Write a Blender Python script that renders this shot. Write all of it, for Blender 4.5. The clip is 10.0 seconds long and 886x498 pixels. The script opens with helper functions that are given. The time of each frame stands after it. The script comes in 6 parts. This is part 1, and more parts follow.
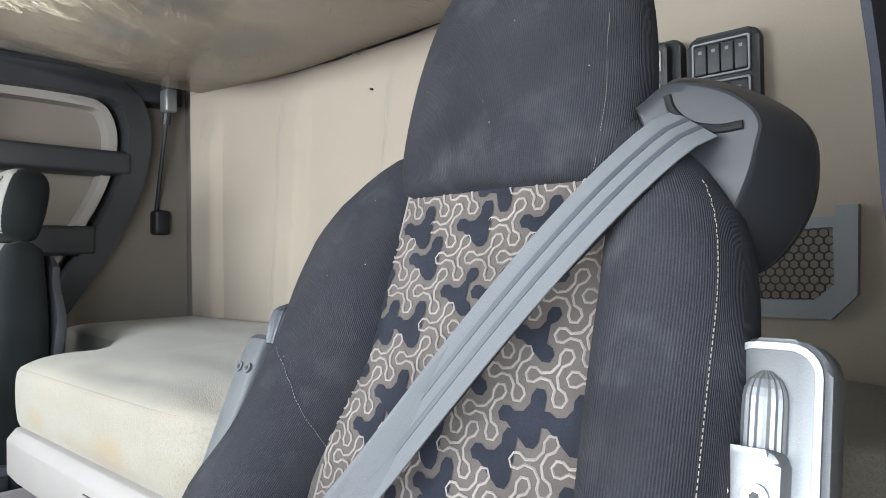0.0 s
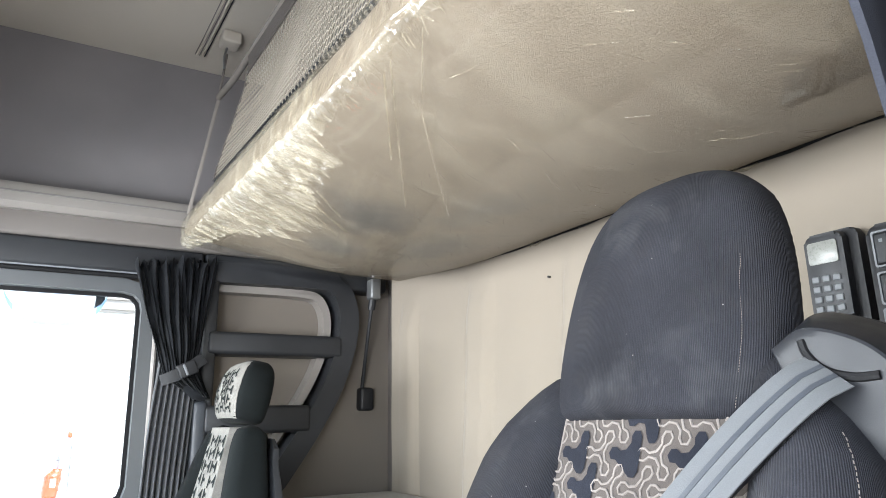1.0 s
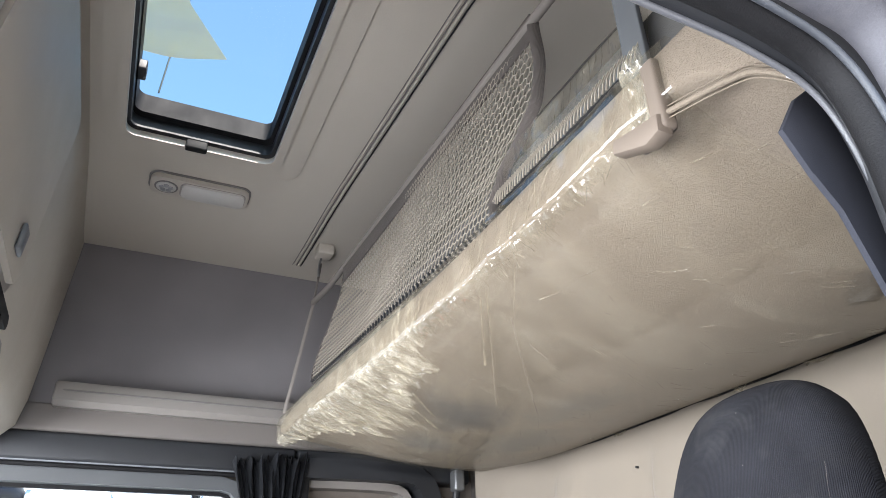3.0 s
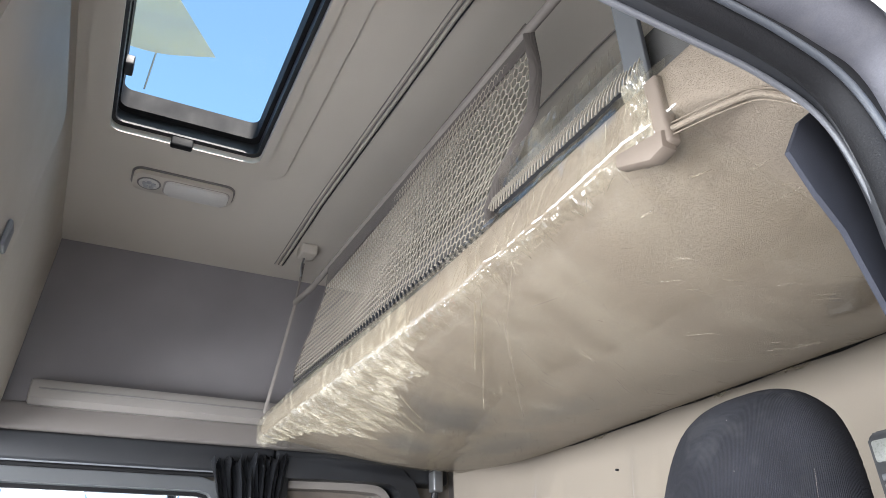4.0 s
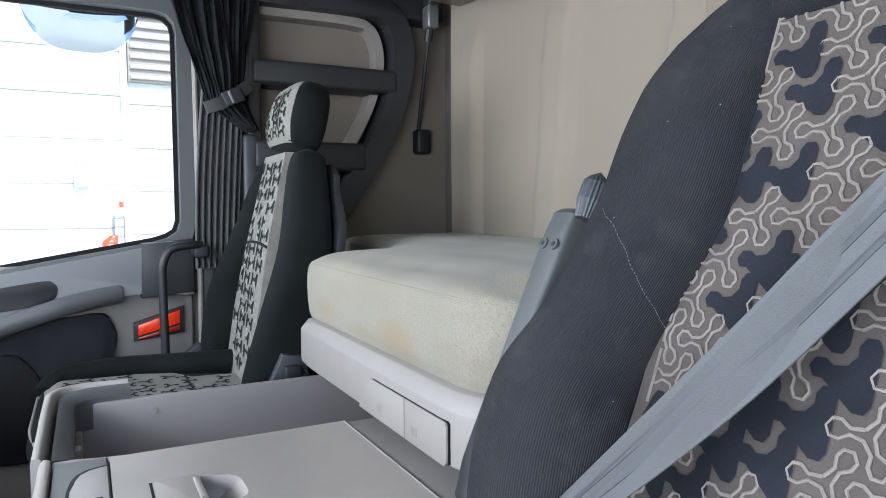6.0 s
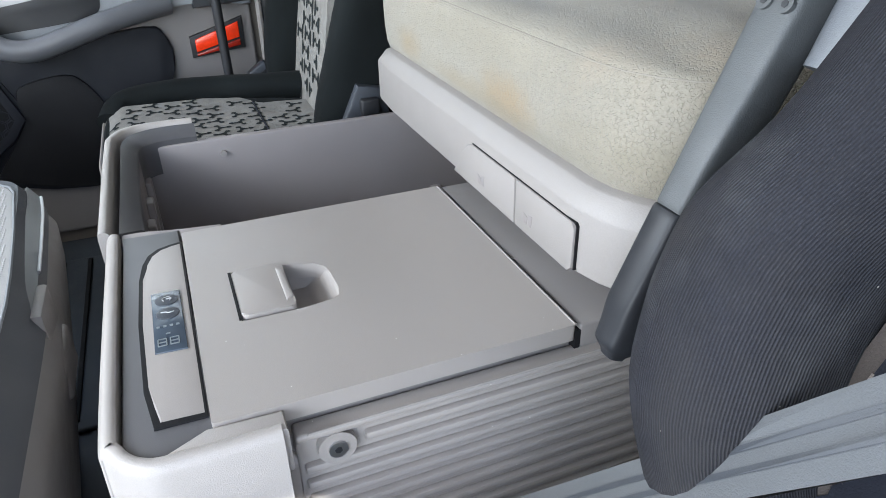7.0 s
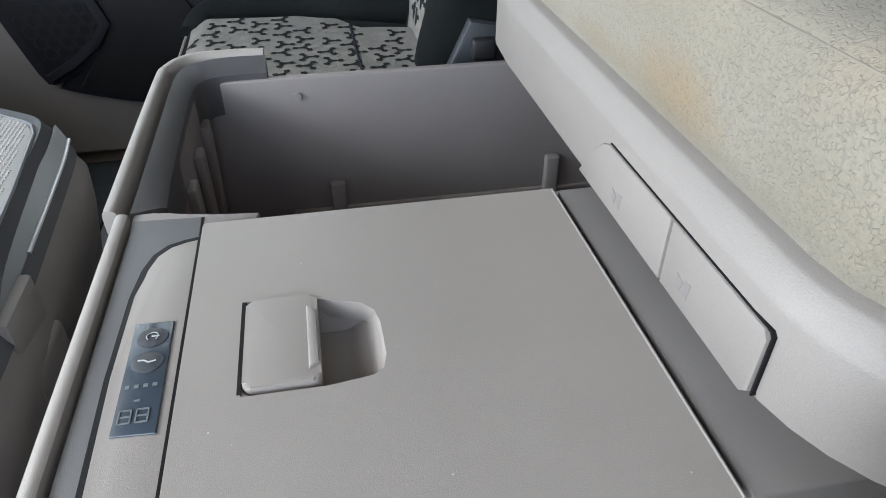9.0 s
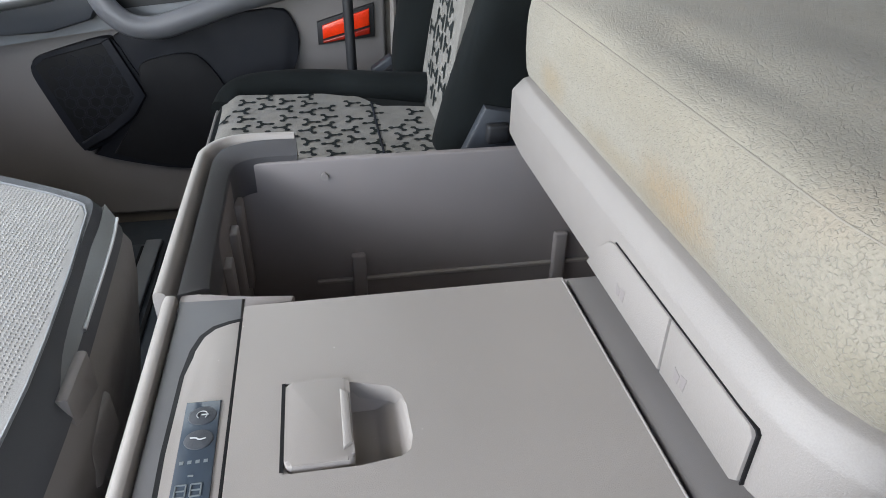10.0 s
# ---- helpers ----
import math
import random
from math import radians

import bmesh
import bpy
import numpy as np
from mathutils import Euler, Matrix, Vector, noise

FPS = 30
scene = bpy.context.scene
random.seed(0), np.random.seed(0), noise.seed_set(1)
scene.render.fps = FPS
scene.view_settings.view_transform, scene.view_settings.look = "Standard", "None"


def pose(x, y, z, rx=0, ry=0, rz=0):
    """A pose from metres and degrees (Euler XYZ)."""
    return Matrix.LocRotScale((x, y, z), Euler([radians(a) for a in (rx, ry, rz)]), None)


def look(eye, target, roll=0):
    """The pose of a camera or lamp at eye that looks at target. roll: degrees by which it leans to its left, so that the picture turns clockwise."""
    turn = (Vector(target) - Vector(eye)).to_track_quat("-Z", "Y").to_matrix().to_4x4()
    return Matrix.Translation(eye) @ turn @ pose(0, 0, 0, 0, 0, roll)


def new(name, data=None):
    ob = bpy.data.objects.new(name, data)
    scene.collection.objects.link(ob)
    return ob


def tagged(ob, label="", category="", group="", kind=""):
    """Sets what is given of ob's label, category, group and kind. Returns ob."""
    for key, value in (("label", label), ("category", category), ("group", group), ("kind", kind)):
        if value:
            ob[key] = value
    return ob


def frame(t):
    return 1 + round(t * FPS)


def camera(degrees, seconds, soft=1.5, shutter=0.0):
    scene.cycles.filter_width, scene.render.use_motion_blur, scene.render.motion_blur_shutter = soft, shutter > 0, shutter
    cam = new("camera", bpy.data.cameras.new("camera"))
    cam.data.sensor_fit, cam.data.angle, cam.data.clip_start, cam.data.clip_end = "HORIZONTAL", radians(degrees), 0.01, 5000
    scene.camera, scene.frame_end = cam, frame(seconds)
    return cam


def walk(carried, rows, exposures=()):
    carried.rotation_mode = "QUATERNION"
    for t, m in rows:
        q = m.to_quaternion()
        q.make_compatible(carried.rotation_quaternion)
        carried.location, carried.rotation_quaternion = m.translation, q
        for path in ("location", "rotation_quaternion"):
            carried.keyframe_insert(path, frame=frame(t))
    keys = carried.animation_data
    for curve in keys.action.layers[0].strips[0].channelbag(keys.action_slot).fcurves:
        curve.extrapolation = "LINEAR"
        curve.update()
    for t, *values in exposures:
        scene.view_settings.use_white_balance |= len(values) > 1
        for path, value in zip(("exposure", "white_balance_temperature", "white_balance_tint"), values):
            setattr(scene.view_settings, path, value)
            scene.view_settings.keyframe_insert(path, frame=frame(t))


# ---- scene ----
cam = camera(66.1, 10.0, soft=0.9)
PATH = [
    (0, (1.178, 0.518, 0.936), (-0.183, 1.983, 0.971), -0.9),
    (0.5, (1.225, 0.535, 0.965), (-0.298, 1.812, 1.187), -0.9),
    (1, (1.274, 0.502, 1.006), (-0.396, 1.49, 1.49), -1.0),
    (1.5, (1.331, 0.457, 1.021), (-0.335, 1.236, 1.808), -1.3),
    (2, (1.361, 0.438, 1.019), (-0.276, 1.137, 1.931), -1.5),
    (2.5, (1.376, 0.421, 1.012), (-0.237, 1.13, 1.958), -1.4),
    (4, (1.373, 0.354, 1.017), (-0.179, 1.172, 1.977), -1.7),
    (4.5, (1.343, 0.381, 1.003), (-0.257, 1.225, 1.857), -2.1),
    (5, (1.258, 0.436, 0.957), (-0.437, 1.332, 1.527), -1.6),
    (5.5, (1.15, 0.483, 0.924), (-0.596, 1.427, 1.172), -1.5),
    (6, (1.031, 0.521, 0.853), (-0.736, 1.448, 0.732), -0.3),
    (6.2, (0.952, 0.541, 0.803), (-0.808, 1.422, 0.449), -0.7),
    (7.3, (0.769, 0.568, 0.93), (-0.813, 1.201, -0.118), -0.9),
    (7.5, (0.719, 0.573, 0.939), (-0.856, 1.259, -0.085), -1.0),
    (8, (0.604, 0.566, 0.965), (-0.997, 1.169, -0.072), -0.2),
    (8.5, (0.546, 0.614, 0.881), (-1.073, 1.088, -0.194), -0.0),
    (9, (0.568, 0.655, 0.866), (-1.018, 0.968, -0.312), 0.2),
    (9.5, (0.609, 0.67, 0.931), (-1.067, 0.997, -0.111), 0.3),
    (10, (0.596, 0.635, 0.931), (-1.074, 0.945, -0.125), 0.9),
]
EXPOSURES = [(0.0, 2.37, 6380, 9), (0.5, 2.73, 6380, 9), (1.0, 2.62, 6420, 10), (1.5, 2.27, 6450, 12), (2.0, 2.32, 6450, 13), (2.5, 2.37, 6420, 13), (4.0, 2.37, 6420, 13), (4.5, 2.17, 6500, 13), (5.0, 1.90, 6650, 12), (5.5, 1.65, 6640, 9), (5.8, 1.72, 6350, 10), (6.0, 1.80, 6120, 10), (6.2, 1.85, 6100, 10), (7.5, 2.05, 6350, 9), (8.0, 2.00, 6460, 8), (8.5, 1.85, 6400, 9), (9.0, 1.77, 6380, 9), (9.5, 1.86, 6500, 12), (10.0, 1.87, 6430, 11)]
walk(cam, [(t, look(eye, target, roll)) for t, eye, target, roll in PATH], EXPOSURES)

# ---------------------------------------------------------------- light
SUN_DIR = Vector((0.65, 0.14, 0.75)).normalized()
world = bpy.data.worlds.new("sky")
scene.world = world
world.use_nodes = True
wn = world.node_tree
sky = wn.nodes.new("ShaderNodeTexSky")
sky.sky_type = "NISHITA"
sky.sun_disc = False
sky.sun_elevation = math.asin(SUN_DIR.z)
sky.sun_rotation = math.atan2(SUN_DIR.x, SUN_DIR.y)
wn.links.new(sky.outputs[0], wn.nodes["Background"].inputs[0])
wn.nodes["Background"].inputs[1].default_value = 0.15
sun = new("sun", bpy.data.lights.new("sun", "SUN"))
sun.data.energy, sun.data.angle, sun.data.color = 3.5, radians(0.6), (1.0, 0.95, 0.87)
sun.matrix_world = look(SUN_DIR * 20, (0, 0, 0))


def opening_light(name, eye, target, w, h, watts):
    """An area lamp in an opening of the cab, for the daylight that comes in there."""
    ob = new(name, bpy.data.lights.new(name, "AREA"))
    ob.data.shape, ob.data.size, ob.data.size_y, ob.data.energy, ob.data.color = "RECTANGLE", w, h, watts, (0.93, 0.97, 1.0)
    ob.matrix_world = look(eye, target)
    return ob


opening_light("door_daylight", (1.64, -0.34, 0.95), (0.97, 1.28, 1.0), 1.1, 1.3, 10)
opening_light("windscreen_daylight", (0.0, -0.84, 1.15), (0.0, 1.0, 1.15), 2.1, 0.66, 19)


# ---------------------------------------------------------------- materials
def principled(name):
    m = bpy.data.materials.new(name)
    m.use_nodes = True
    return m, m.node_tree.nodes, m.node_tree.links, m.node_tree.nodes["Principled BSDF"]


def surface(name, color, rough=0.6, metal=0.0, vary=0.12, grain=400.0, bump=0.15, blotch=3.0, stain=None, stain_at=0.62, spec=0.5, sheen=0.0, weave=None, specks=0.0, smudge=None, spots=(), dash=0.0, ribs=0.0):
    """A procedural surface: base colour with two scales of variation, fine relief, optional stains, local spots, ribs
    and dust specks.
    """
    m, n, l, b = principled(name)
    co = n.new("ShaderNodeTexCoord").outputs["Object"]

    def noise_tex(scale, detail=4.0, rough_=0.6):
        t = n.new("ShaderNodeTexNoise")
        t.inputs["Scale"].default_value, t.inputs["Detail"].default_value, t.inputs["Roughness"].default_value = scale, detail, rough_
        l.new(co, t.inputs["Vector"])
        return t.outputs["Fac"]

    def ramp(src, lo, hi, a, b_):
        r = n.new("ShaderNodeMapRange")
        r.inputs[1].default_value, r.inputs[2].default_value, r.inputs[3].default_value, r.inputs[4].default_value = lo, hi, a, b_
        l.new(src, r.inputs[0])
        return r.outputs[0]

    def mix(fac, a, c, mode="MIX"):
        x = n.new("ShaderNodeMix")
        x.data_type, x.blend_type = "RGBA", mode
        if isinstance(fac, float):
            x.inputs[0].default_value = fac
        else:
            l.new(fac, x.inputs[0])
        for k, v in ((6, a), (7, c)):
            if isinstance(v, tuple):
                x.inputs[k].default_value = (*v, 1)
            else:
                l.new(v, x.inputs[k])
        return x.outputs[2]

    dark = tuple(c * (1 - vary) for c in color)
    light = tuple(min(1, c * (1 + vary)) for c in color)
    col = mix(ramp(noise_tex(blotch), 0.3, 0.7, 0, 1), dark, light)
    fine = noise_tex(grain, 2.0)
    col = mix(ramp(fine, 0.32, 0.68, 0, min(0.6, vary * 1.3 + 0.10)), col, tuple(c * 0.55 for c in color))
    if stain:
        col = mix(ramp(noise_tex(blotch * 1.7, 3.0), stain_at, stain_at + 0.2, 0, 0.75), col, stain)
    if smudge:
        col = mix(ramp(noise_tex(blotch * 0.9, 5.0), 0.50, 0.68, 0, 0.6), col, smudge)
    for at, size, tint, most in spots:
        d1, d2, d3 = n.new("ShaderNodeVectorMath"), n.new("ShaderNodeVectorMath"), n.new("ShaderNodeVectorMath")
        d1.operation, d2.operation, d3.operation = "SUBTRACT", "DIVIDE", "LENGTH"
        d1.inputs[1].default_value, d2.inputs[1].default_value = at, size
        l.new(co, d1.inputs[0])
        l.new(d1.outputs[0], d2.inputs[0])
        l.new(d2.outputs[0], d3.inputs[0])
        wob = n.new("ShaderNodeMath")
        wob.operation = "ADD"
        l.new(d3.outputs["Value"], wob.inputs[0])
        l.new(ramp(noise_tex(9.0, 5.0), 0.2, 0.8, -0.45, 0.45), wob.inputs[1])
        col = mix(ramp(wob.outputs[0], 1.0, 0.25, 0.0, most), col, tint)
    if specks:
        v = n.new("ShaderNodeTexVoronoi")
        v.inputs["Scale"].default_value = 45.0
        l.new(co, v.inputs["Vector"])
        col = mix(ramp(v.outputs["Distance"], 0.035, 0.02, 0, specks), col, (0.75, 0.72, 0.66))
    height = fine
    if dash:
        v = n.new("ShaderNodeTexVoronoi")
        v.feature = "DISTANCE_TO_EDGE"
        v.inputs["Scale"].default_value = dash
        l.new(co, v.inputs["Vector"])
        lines = ramp(v.outputs["Distance"], 0.0, 0.14, 1.0, 0.0)
        broken = n.new("ShaderNodeMath")
        broken.operation = "MULTIPLY"
        l.new(lines, broken.inputs[0])
        l.new(ramp(noise_tex(dash * 0.9, 1.0), 0.42, 0.58, 0.0, 0.55), broken.inputs[1])
        col = mix(broken.outputs[0], col, tuple(c * 0.72 for c in color))
        take = n.new("ShaderNodeMath")
        take.operation = "SUBTRACT"
        l.new(fine, take.inputs[0])
        l.new(broken.outputs[0], take.inputs[1])
        height = take.outputs[0]
    if ribs:
        uv = n.new("ShaderNodeTexCoord").outputs["UV"]
        w = n.new("ShaderNodeTexWave")
        w.bands_direction = "X"
        w.inputs["Scale"].default_value, w.inputs["Distortion"].default_value = math.pi / (10 * ribs), 0.0
        l.new(uv, w.inputs["Vector"])
        gate = n.new("ShaderNodeMath")
        gate.operation = "MULTIPLY"
        l.new(ramp(w.outputs["Fac"], 0.15, 0.7, 0.60, 0.0), gate.inputs[0])
        l.new(ramp(noise_tex(14.0, 4.0), 0.3, 0.7, 0.55, 1.0), gate.inputs[1])
        col = mix(gate.outputs[0], col, tuple(c * 0.30 for c in color))
        add = n.new("ShaderNodeMath")
        add.operation = "ADD"
        l.new(w.outputs["Fac"], add.inputs[0])
        l.new(fine, add.inputs[1])
        height = add.outputs[0]
    if weave:
        axis, scale = weave
        w = n.new("ShaderNodeTexWave")
        w.bands_direction = axis
        w.inputs["Scale"].default_value, w.inputs["Distortion"].default_value, w.inputs["Detail"].default_value = scale, 0.25, 1.0
        w.inputs["Detail Scale"].default_value = 0.4
        l.new(co, w.inputs["Vector"])
        col = mix(ramp(w.outputs["Fac"], 0.2, 0.8, 0.3, 0.0), col, tuple(c * 0.3 for c in color))
        add = n.new("ShaderNodeMath")
        add.operation = "ADD"
        l.new(w.outputs["Fac"], add.inputs[0])
        l.new(fine, add.inputs[1])
        height = add.outputs[0]
    l.new(col, b.inputs["Base Color"])
    l.new(ramp(noise_tex(blotch * 4), 0.3, 0.7, max(0.02, rough - 0.08), min(1, rough + 0.08)), b.inputs["Roughness"])
    b.inputs["Metallic"].default_value = metal
    b.inputs["Specular IOR Level"].default_value = spec
    if sheen:
        b.inputs["Sheen Weight"].default_value, b.inputs["Sheen Roughness"].default_value = sheen, 0.45
    if bump:
        bm_ = n.new("ShaderNodeBump")
        bm_.inputs["Strength"].default_value, bm_.inputs["Distance"].default_value = bump, 0.001
        l.new(height, bm_.inputs["Height"])
        l.new(bm_.outputs[0], b.inputs["Normal"])
    return m


def glass(name, tint=(0.9, 0.95, 0.95), gloss=0.03):
    m, n, l, b = principled(name)
    n.remove(b)
    tr, gl, mx = n.new("ShaderNodeBsdfTransparent"), n.new("ShaderNodeBsdfGlossy"), n.new("ShaderNodeMixShader")
    tr.inputs[0].default_value = (*tint, 1)
    gl.inputs["Roughness"].default_value = 0.02
    fr = n.new("ShaderNodeLayerWeight")
    fr.inputs[0].default_value = 0.5
    pw_ = n.new("ShaderNodeMath")
    pw_.operation = "POWER"
    pw_.inputs[1].default_value = 5.0
    rg = n.new("ShaderNodeMapRange")
    rg.inputs[3].default_value, rg.inputs[4].default_value = gloss, 0.8
    l.new(fr.outputs["Facing"], pw_.inputs[0])
    l.new(pw_.outputs[0], rg.inputs[0])
    l.new(rg.outputs[0], mx.inputs[0])
    l.new(tr.outputs[0], mx.inputs[1])
    l.new(gl.outputs[0], mx.inputs[2])
    l.new(mx.outputs[0], n["Material Output"].inputs[0])
    return m


def film(name, clear=0.05, milky=0.20, gloss=0.07, scale=26.0, rough=0.16, crinkle=0.5):
    """Thin clear wrapping foil: mostly see-through, a little milky, with a crinkled gloss."""
    m, n, l, b = principled(name)
    n.remove(b)
    co = n.new("ShaderNodeTexCoord").outputs["Object"]
    mp = n.new("ShaderNodeMapping")
    mp.inputs["Scale"].default_value = (1.0, 0.25, 0.6)
    l.new(co, mp.inputs[0])
    nz = n.new("ShaderNodeTexNoise")
    nz.inputs["Scale"].default_value, nz.inputs["Detail"].default_value, nz.inputs["Distortion"].default_value = scale, 5.0, 1.2
    l.new(mp.outputs[0], nz.inputs["Vector"])
    bp = n.new("ShaderNodeBump")
    bp.inputs["Strength"].default_value, bp.inputs["Distance"].default_value = crinkle, 0.006
    l.new(nz.outputs["Fac"], bp.inputs["Height"])
    tr, gl, df = n.new("ShaderNodeBsdfTransparent"), n.new("ShaderNodeBsdfGlossy"), n.new("ShaderNodeBsdfDiffuse")
    gl.inputs["Roughness"].default_value = rough
    df.inputs[0].default_value = (0.84, 0.77, 0.60, 1)
    tr.inputs[0].default_value = (0.97, 0.96, 0.93, 1)
    l.new(bp.outputs[0], gl.inputs["Normal"])
    lw = n.new("ShaderNodeLayerWeight")
    lw.inputs[0].default_value = 0.5
    l.new(bp.outputs[0], lw.inputs["Normal"])
    pw_ = n.new("ShaderNodeMath")
    pw_.operation = "POWER"
    pw_.inputs[1].default_value = 4.0
    fr = n.new("ShaderNodeMapRange")
    fr.inputs[3].default_value, fr.inputs[4].default_value = gloss, 0.42
    l.new(lw.outputs["Facing"], pw_.inputs[0])
    l.new(pw_.outputs[0], fr.inputs[0])
    a, c = n.new("ShaderNodeMixShader"), n.new("ShaderNodeMixShader")
    rp = n.new("ShaderNodeMapRange")
    rp.inputs[1].default_value, rp.inputs[2].default_value, rp.inputs[3].default_value, rp.inputs[4].default_value = 0.45, 0.75, clear, milky
    l.new(nz.outputs["Fac"], rp.inputs[0])
    l.new(rp.outputs[0], a.inputs[0])
    l.new(tr.outputs[0], a.inputs[1])
    l.new(df.outputs[0], a.inputs[2])
    l.new(fr.outputs[0], c.inputs[0])
    l.new(a.outputs[0], c.inputs[1])
    l.new(gl.outputs[0], c.inputs[2])
    l.new(c.outputs[0], n["Material Output"].inputs[0])
    return m


M_WALL = surface("beige_wall_fabric", (0.272, 0.233, 0.188), 0.9, vary=0.08, grain=900, bump=0.25, blotch=2.2, sheen=0.2, stain=(0.285, 0.245, 0.188), stain_at=0.66)
M_SIDE = surface("taupe_side_fabric", (0.19, 0.165, 0.14), 0.9, vary=0.08, grain=900, bump=0.25, blotch=3)
M_FELT = surface("dark_grey_felt", (0.196, 0.183, 0.186), 0.95, vary=0.10, grain=700, bump=0.4, blotch=4, sheen=0.3)
M_LEDGE = surface("taupe_ledge_plastic", (0.26, 0.238, 0.22), 0.5, vary=0.06, grain=1200, bump=0.25, blotch=4)
M_LOW = surface("dark_taupe_fabric", (0.165, 0.149, 0.137), 0.9, vary=0.08, grain=900, bump=0.3, blotch=4)
M_CEIL = surface("ceiling_fabric", (0.52, 0.475, 0.415), 0.9, vary=0.05, grain=900, bump=0.3, blotch=2)
M_BEIGE = surface("beige_plastic", (0.50, 0.455, 0.395), 0.55, vary=0.05, grain=1200, bump=0.2, blotch=3)
M_TAUPE = surface("taupe_plastic", (0.296, 0.270, 0.250), 0.36, vary=0.05, grain=1500, bump=0.25, blotch=4, specks=0.6)
M_TAUPE2 = surface("taupe_rim_plastic", (0.33, 0.305, 0.285), 0.42, vary=0.06, grain=900, bump=0.35, blotch=4)
M_BOX = surface("storage_box_plastic", (0.228, 0.205, 0.200), 0.5, vary=0.06, grain=1500, bump=0.15, blotch=4)
M_STRIP = surface("dark_taupe_plastic", (0.175, 0.162, 0.155), 0.45, vary=0.06, grain=1200, bump=0.2, blotch=5)
M_BASE = surface("pale_grey_plastic", (0.258, 0.237, 0.222), 0.5, vary=0.04, grain=700, bump=0.35, blotch=3)
M_BLACK = surface("black_plastic", (0.013, 0.0135, 0.016), 0.55, vary=0.15, grain=1200, bump=0.25, blotch=5)
M_GUIDE = surface("belt_guide_plastic", (0.021, 0.022, 0.025), 0.40, vary=0.12, grain=1500, bump=0.06, blotch=5, spec=0.2)
M_FRAME = surface("grey_window_frame", (0.085, 0.09, 0.095), 0.5, vary=0.1, grain=900, bump=0.2, blotch=5)
M_ANTHRACITE = surface("anthracite_plastic", (0.022, 0.0235, 0.027), 0.5, vary=0.12, grain=1200, bump=0.25, blotch=5)
M_BLUEGREY = surface("dark_blue_grey_plastic", (0.042, 0.047, 0.056), 0.5, vary=0.12, grain=1000, bump=0.25, blotch=4)
M_GREY = surface("mid_grey_plastic", (0.17, 0.18, 0.195), 0.45, vary=0.08, grain=1000, bump=0.25, blotch=4)
M_CORD = surface("charcoal_corduroy", (0.026, 0.0265, 0.032), 0.95, vary=0.35, grain=700, bump=0.6, blotch=9, smudge=(0.036, 0.0345, 0.035), sheen=0.0, ribs=0.0021, specks=0.45, spec=0.15, stain=(0.052, 0.053, 0.057), stain_at=0.56)
M_VELVET = surface("charcoal_velvet", (0.0105, 0.0125, 0.0128), 0.9, vary=0.3, grain=600, bump=0.3, blotch=8, sheen=0.02, spec=0.08)
M_PANEL = surface("taupe_seat_weave", (0.074, 0.063, 0.057), 0.95, vary=0.16, grain=800, bump=0.5, blotch=20, sheen=0.15, spec=0.15)
M_LINE = surface("pale_woven_line", (0.190, 0.166, 0.149), 0.95, vary=0.2, grain=900, bump=0.5, blotch=30)
M_MOTIF = surface("black_velvet_motif", (0.016, 0.0175, 0.024), 0.95, vary=0.3, grain=700, bump=0.4, blotch=20, sheen=0.03, spec=0.12)
M_PASS = surface("pale_grey_seat_weave", (0.225, 0.215, 0.195), 0.95, vary=0.2, grain=500, bump=0.8, blotch=22, dash=170)
M_MOTIF2 = surface("dark_green_grey_motif", (0.022, 0.026, 0.026), 0.95, vary=0.25, grain=600, bump=0.5, blotch=25, spec=0.12)
M_BELT = surface("grey_webbing", (0.100, 0.104, 0.109), 0.75, vary=0.10, grain=900, bump=0.35, blotch=6, spec=0.25)
# Spots at y 0.955-0.97 paint shade of the top's dents; others are stains.
M_MATT = surface("stained_beige_upholstery", (0.250, 0.227, 0.182), 0.95, vary=0.14, grain=330, bump=0.9, blotch=3.5, sheen=0.15, stain=(0.245, 0.205, 0.155), stain_at=0.56, dash=270,
                 spots=[((-0.02, 0.955, 0.77), (0.12, 0.035, 0.05), (0.17, 0.155, 0.125), 0.55), ((0.13, 0.965, 0.77), (0.10, 0.030, 0.05), (0.15, 0.135, 0.11), 0.6), ((0.26, 0.97, 0.77), (0.10, 0.045, 0.05), (0.17, 0.155, 0.125), 0.5), ((0.10, 1.10, 0.77), (0.30, 0.06, 0.06), (0.15, 0.14, 0.115), 0.5), ((-0.25, 1.2, 0.77), (0.5, 0.10, 0.06), (0.15, 0.143, 0.12), 0.55),
                        ((-0.20, 0.91, 0.66), (0.06, 0.03, 0.035), (0.25, 0.18, 0.09), 0.62), ((0.14, 0.91, 0.66), (0.08, 0.04, 0.045), (0.22, 0.155, 0.08), 0.7), ((0.0, 0.91, 0.65), (0.14, 0.03, 0.022), (0.21, 0.165, 0.10), 0.6), ((-0.08, 1.45, 0.77), (0.6, 0.12, 0.05), (0.17, 0.16, 0.135), 0.4), ((0.34, 0.96, 0.66), (0.16, 0.12, 0.045), (0.17, 0.15, 0.105), 0.5), ((0.05, 0.91, 0.72), (0.30, 0.04, 0.04), (0.20, 0.175, 0.125), 0.35), ((0.20, 0.91, 0.64), (0.22, 0.05, 0.02), (0.15, 0.135, 0.10), 0.45)])
M_SEAM = surface("dark_beige_thread", (0.235, 0.212, 0.178), 0.95, vary=0.2, grain=900, bump=0.4)
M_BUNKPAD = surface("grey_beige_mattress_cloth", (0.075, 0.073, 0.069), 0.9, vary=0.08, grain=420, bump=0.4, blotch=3)
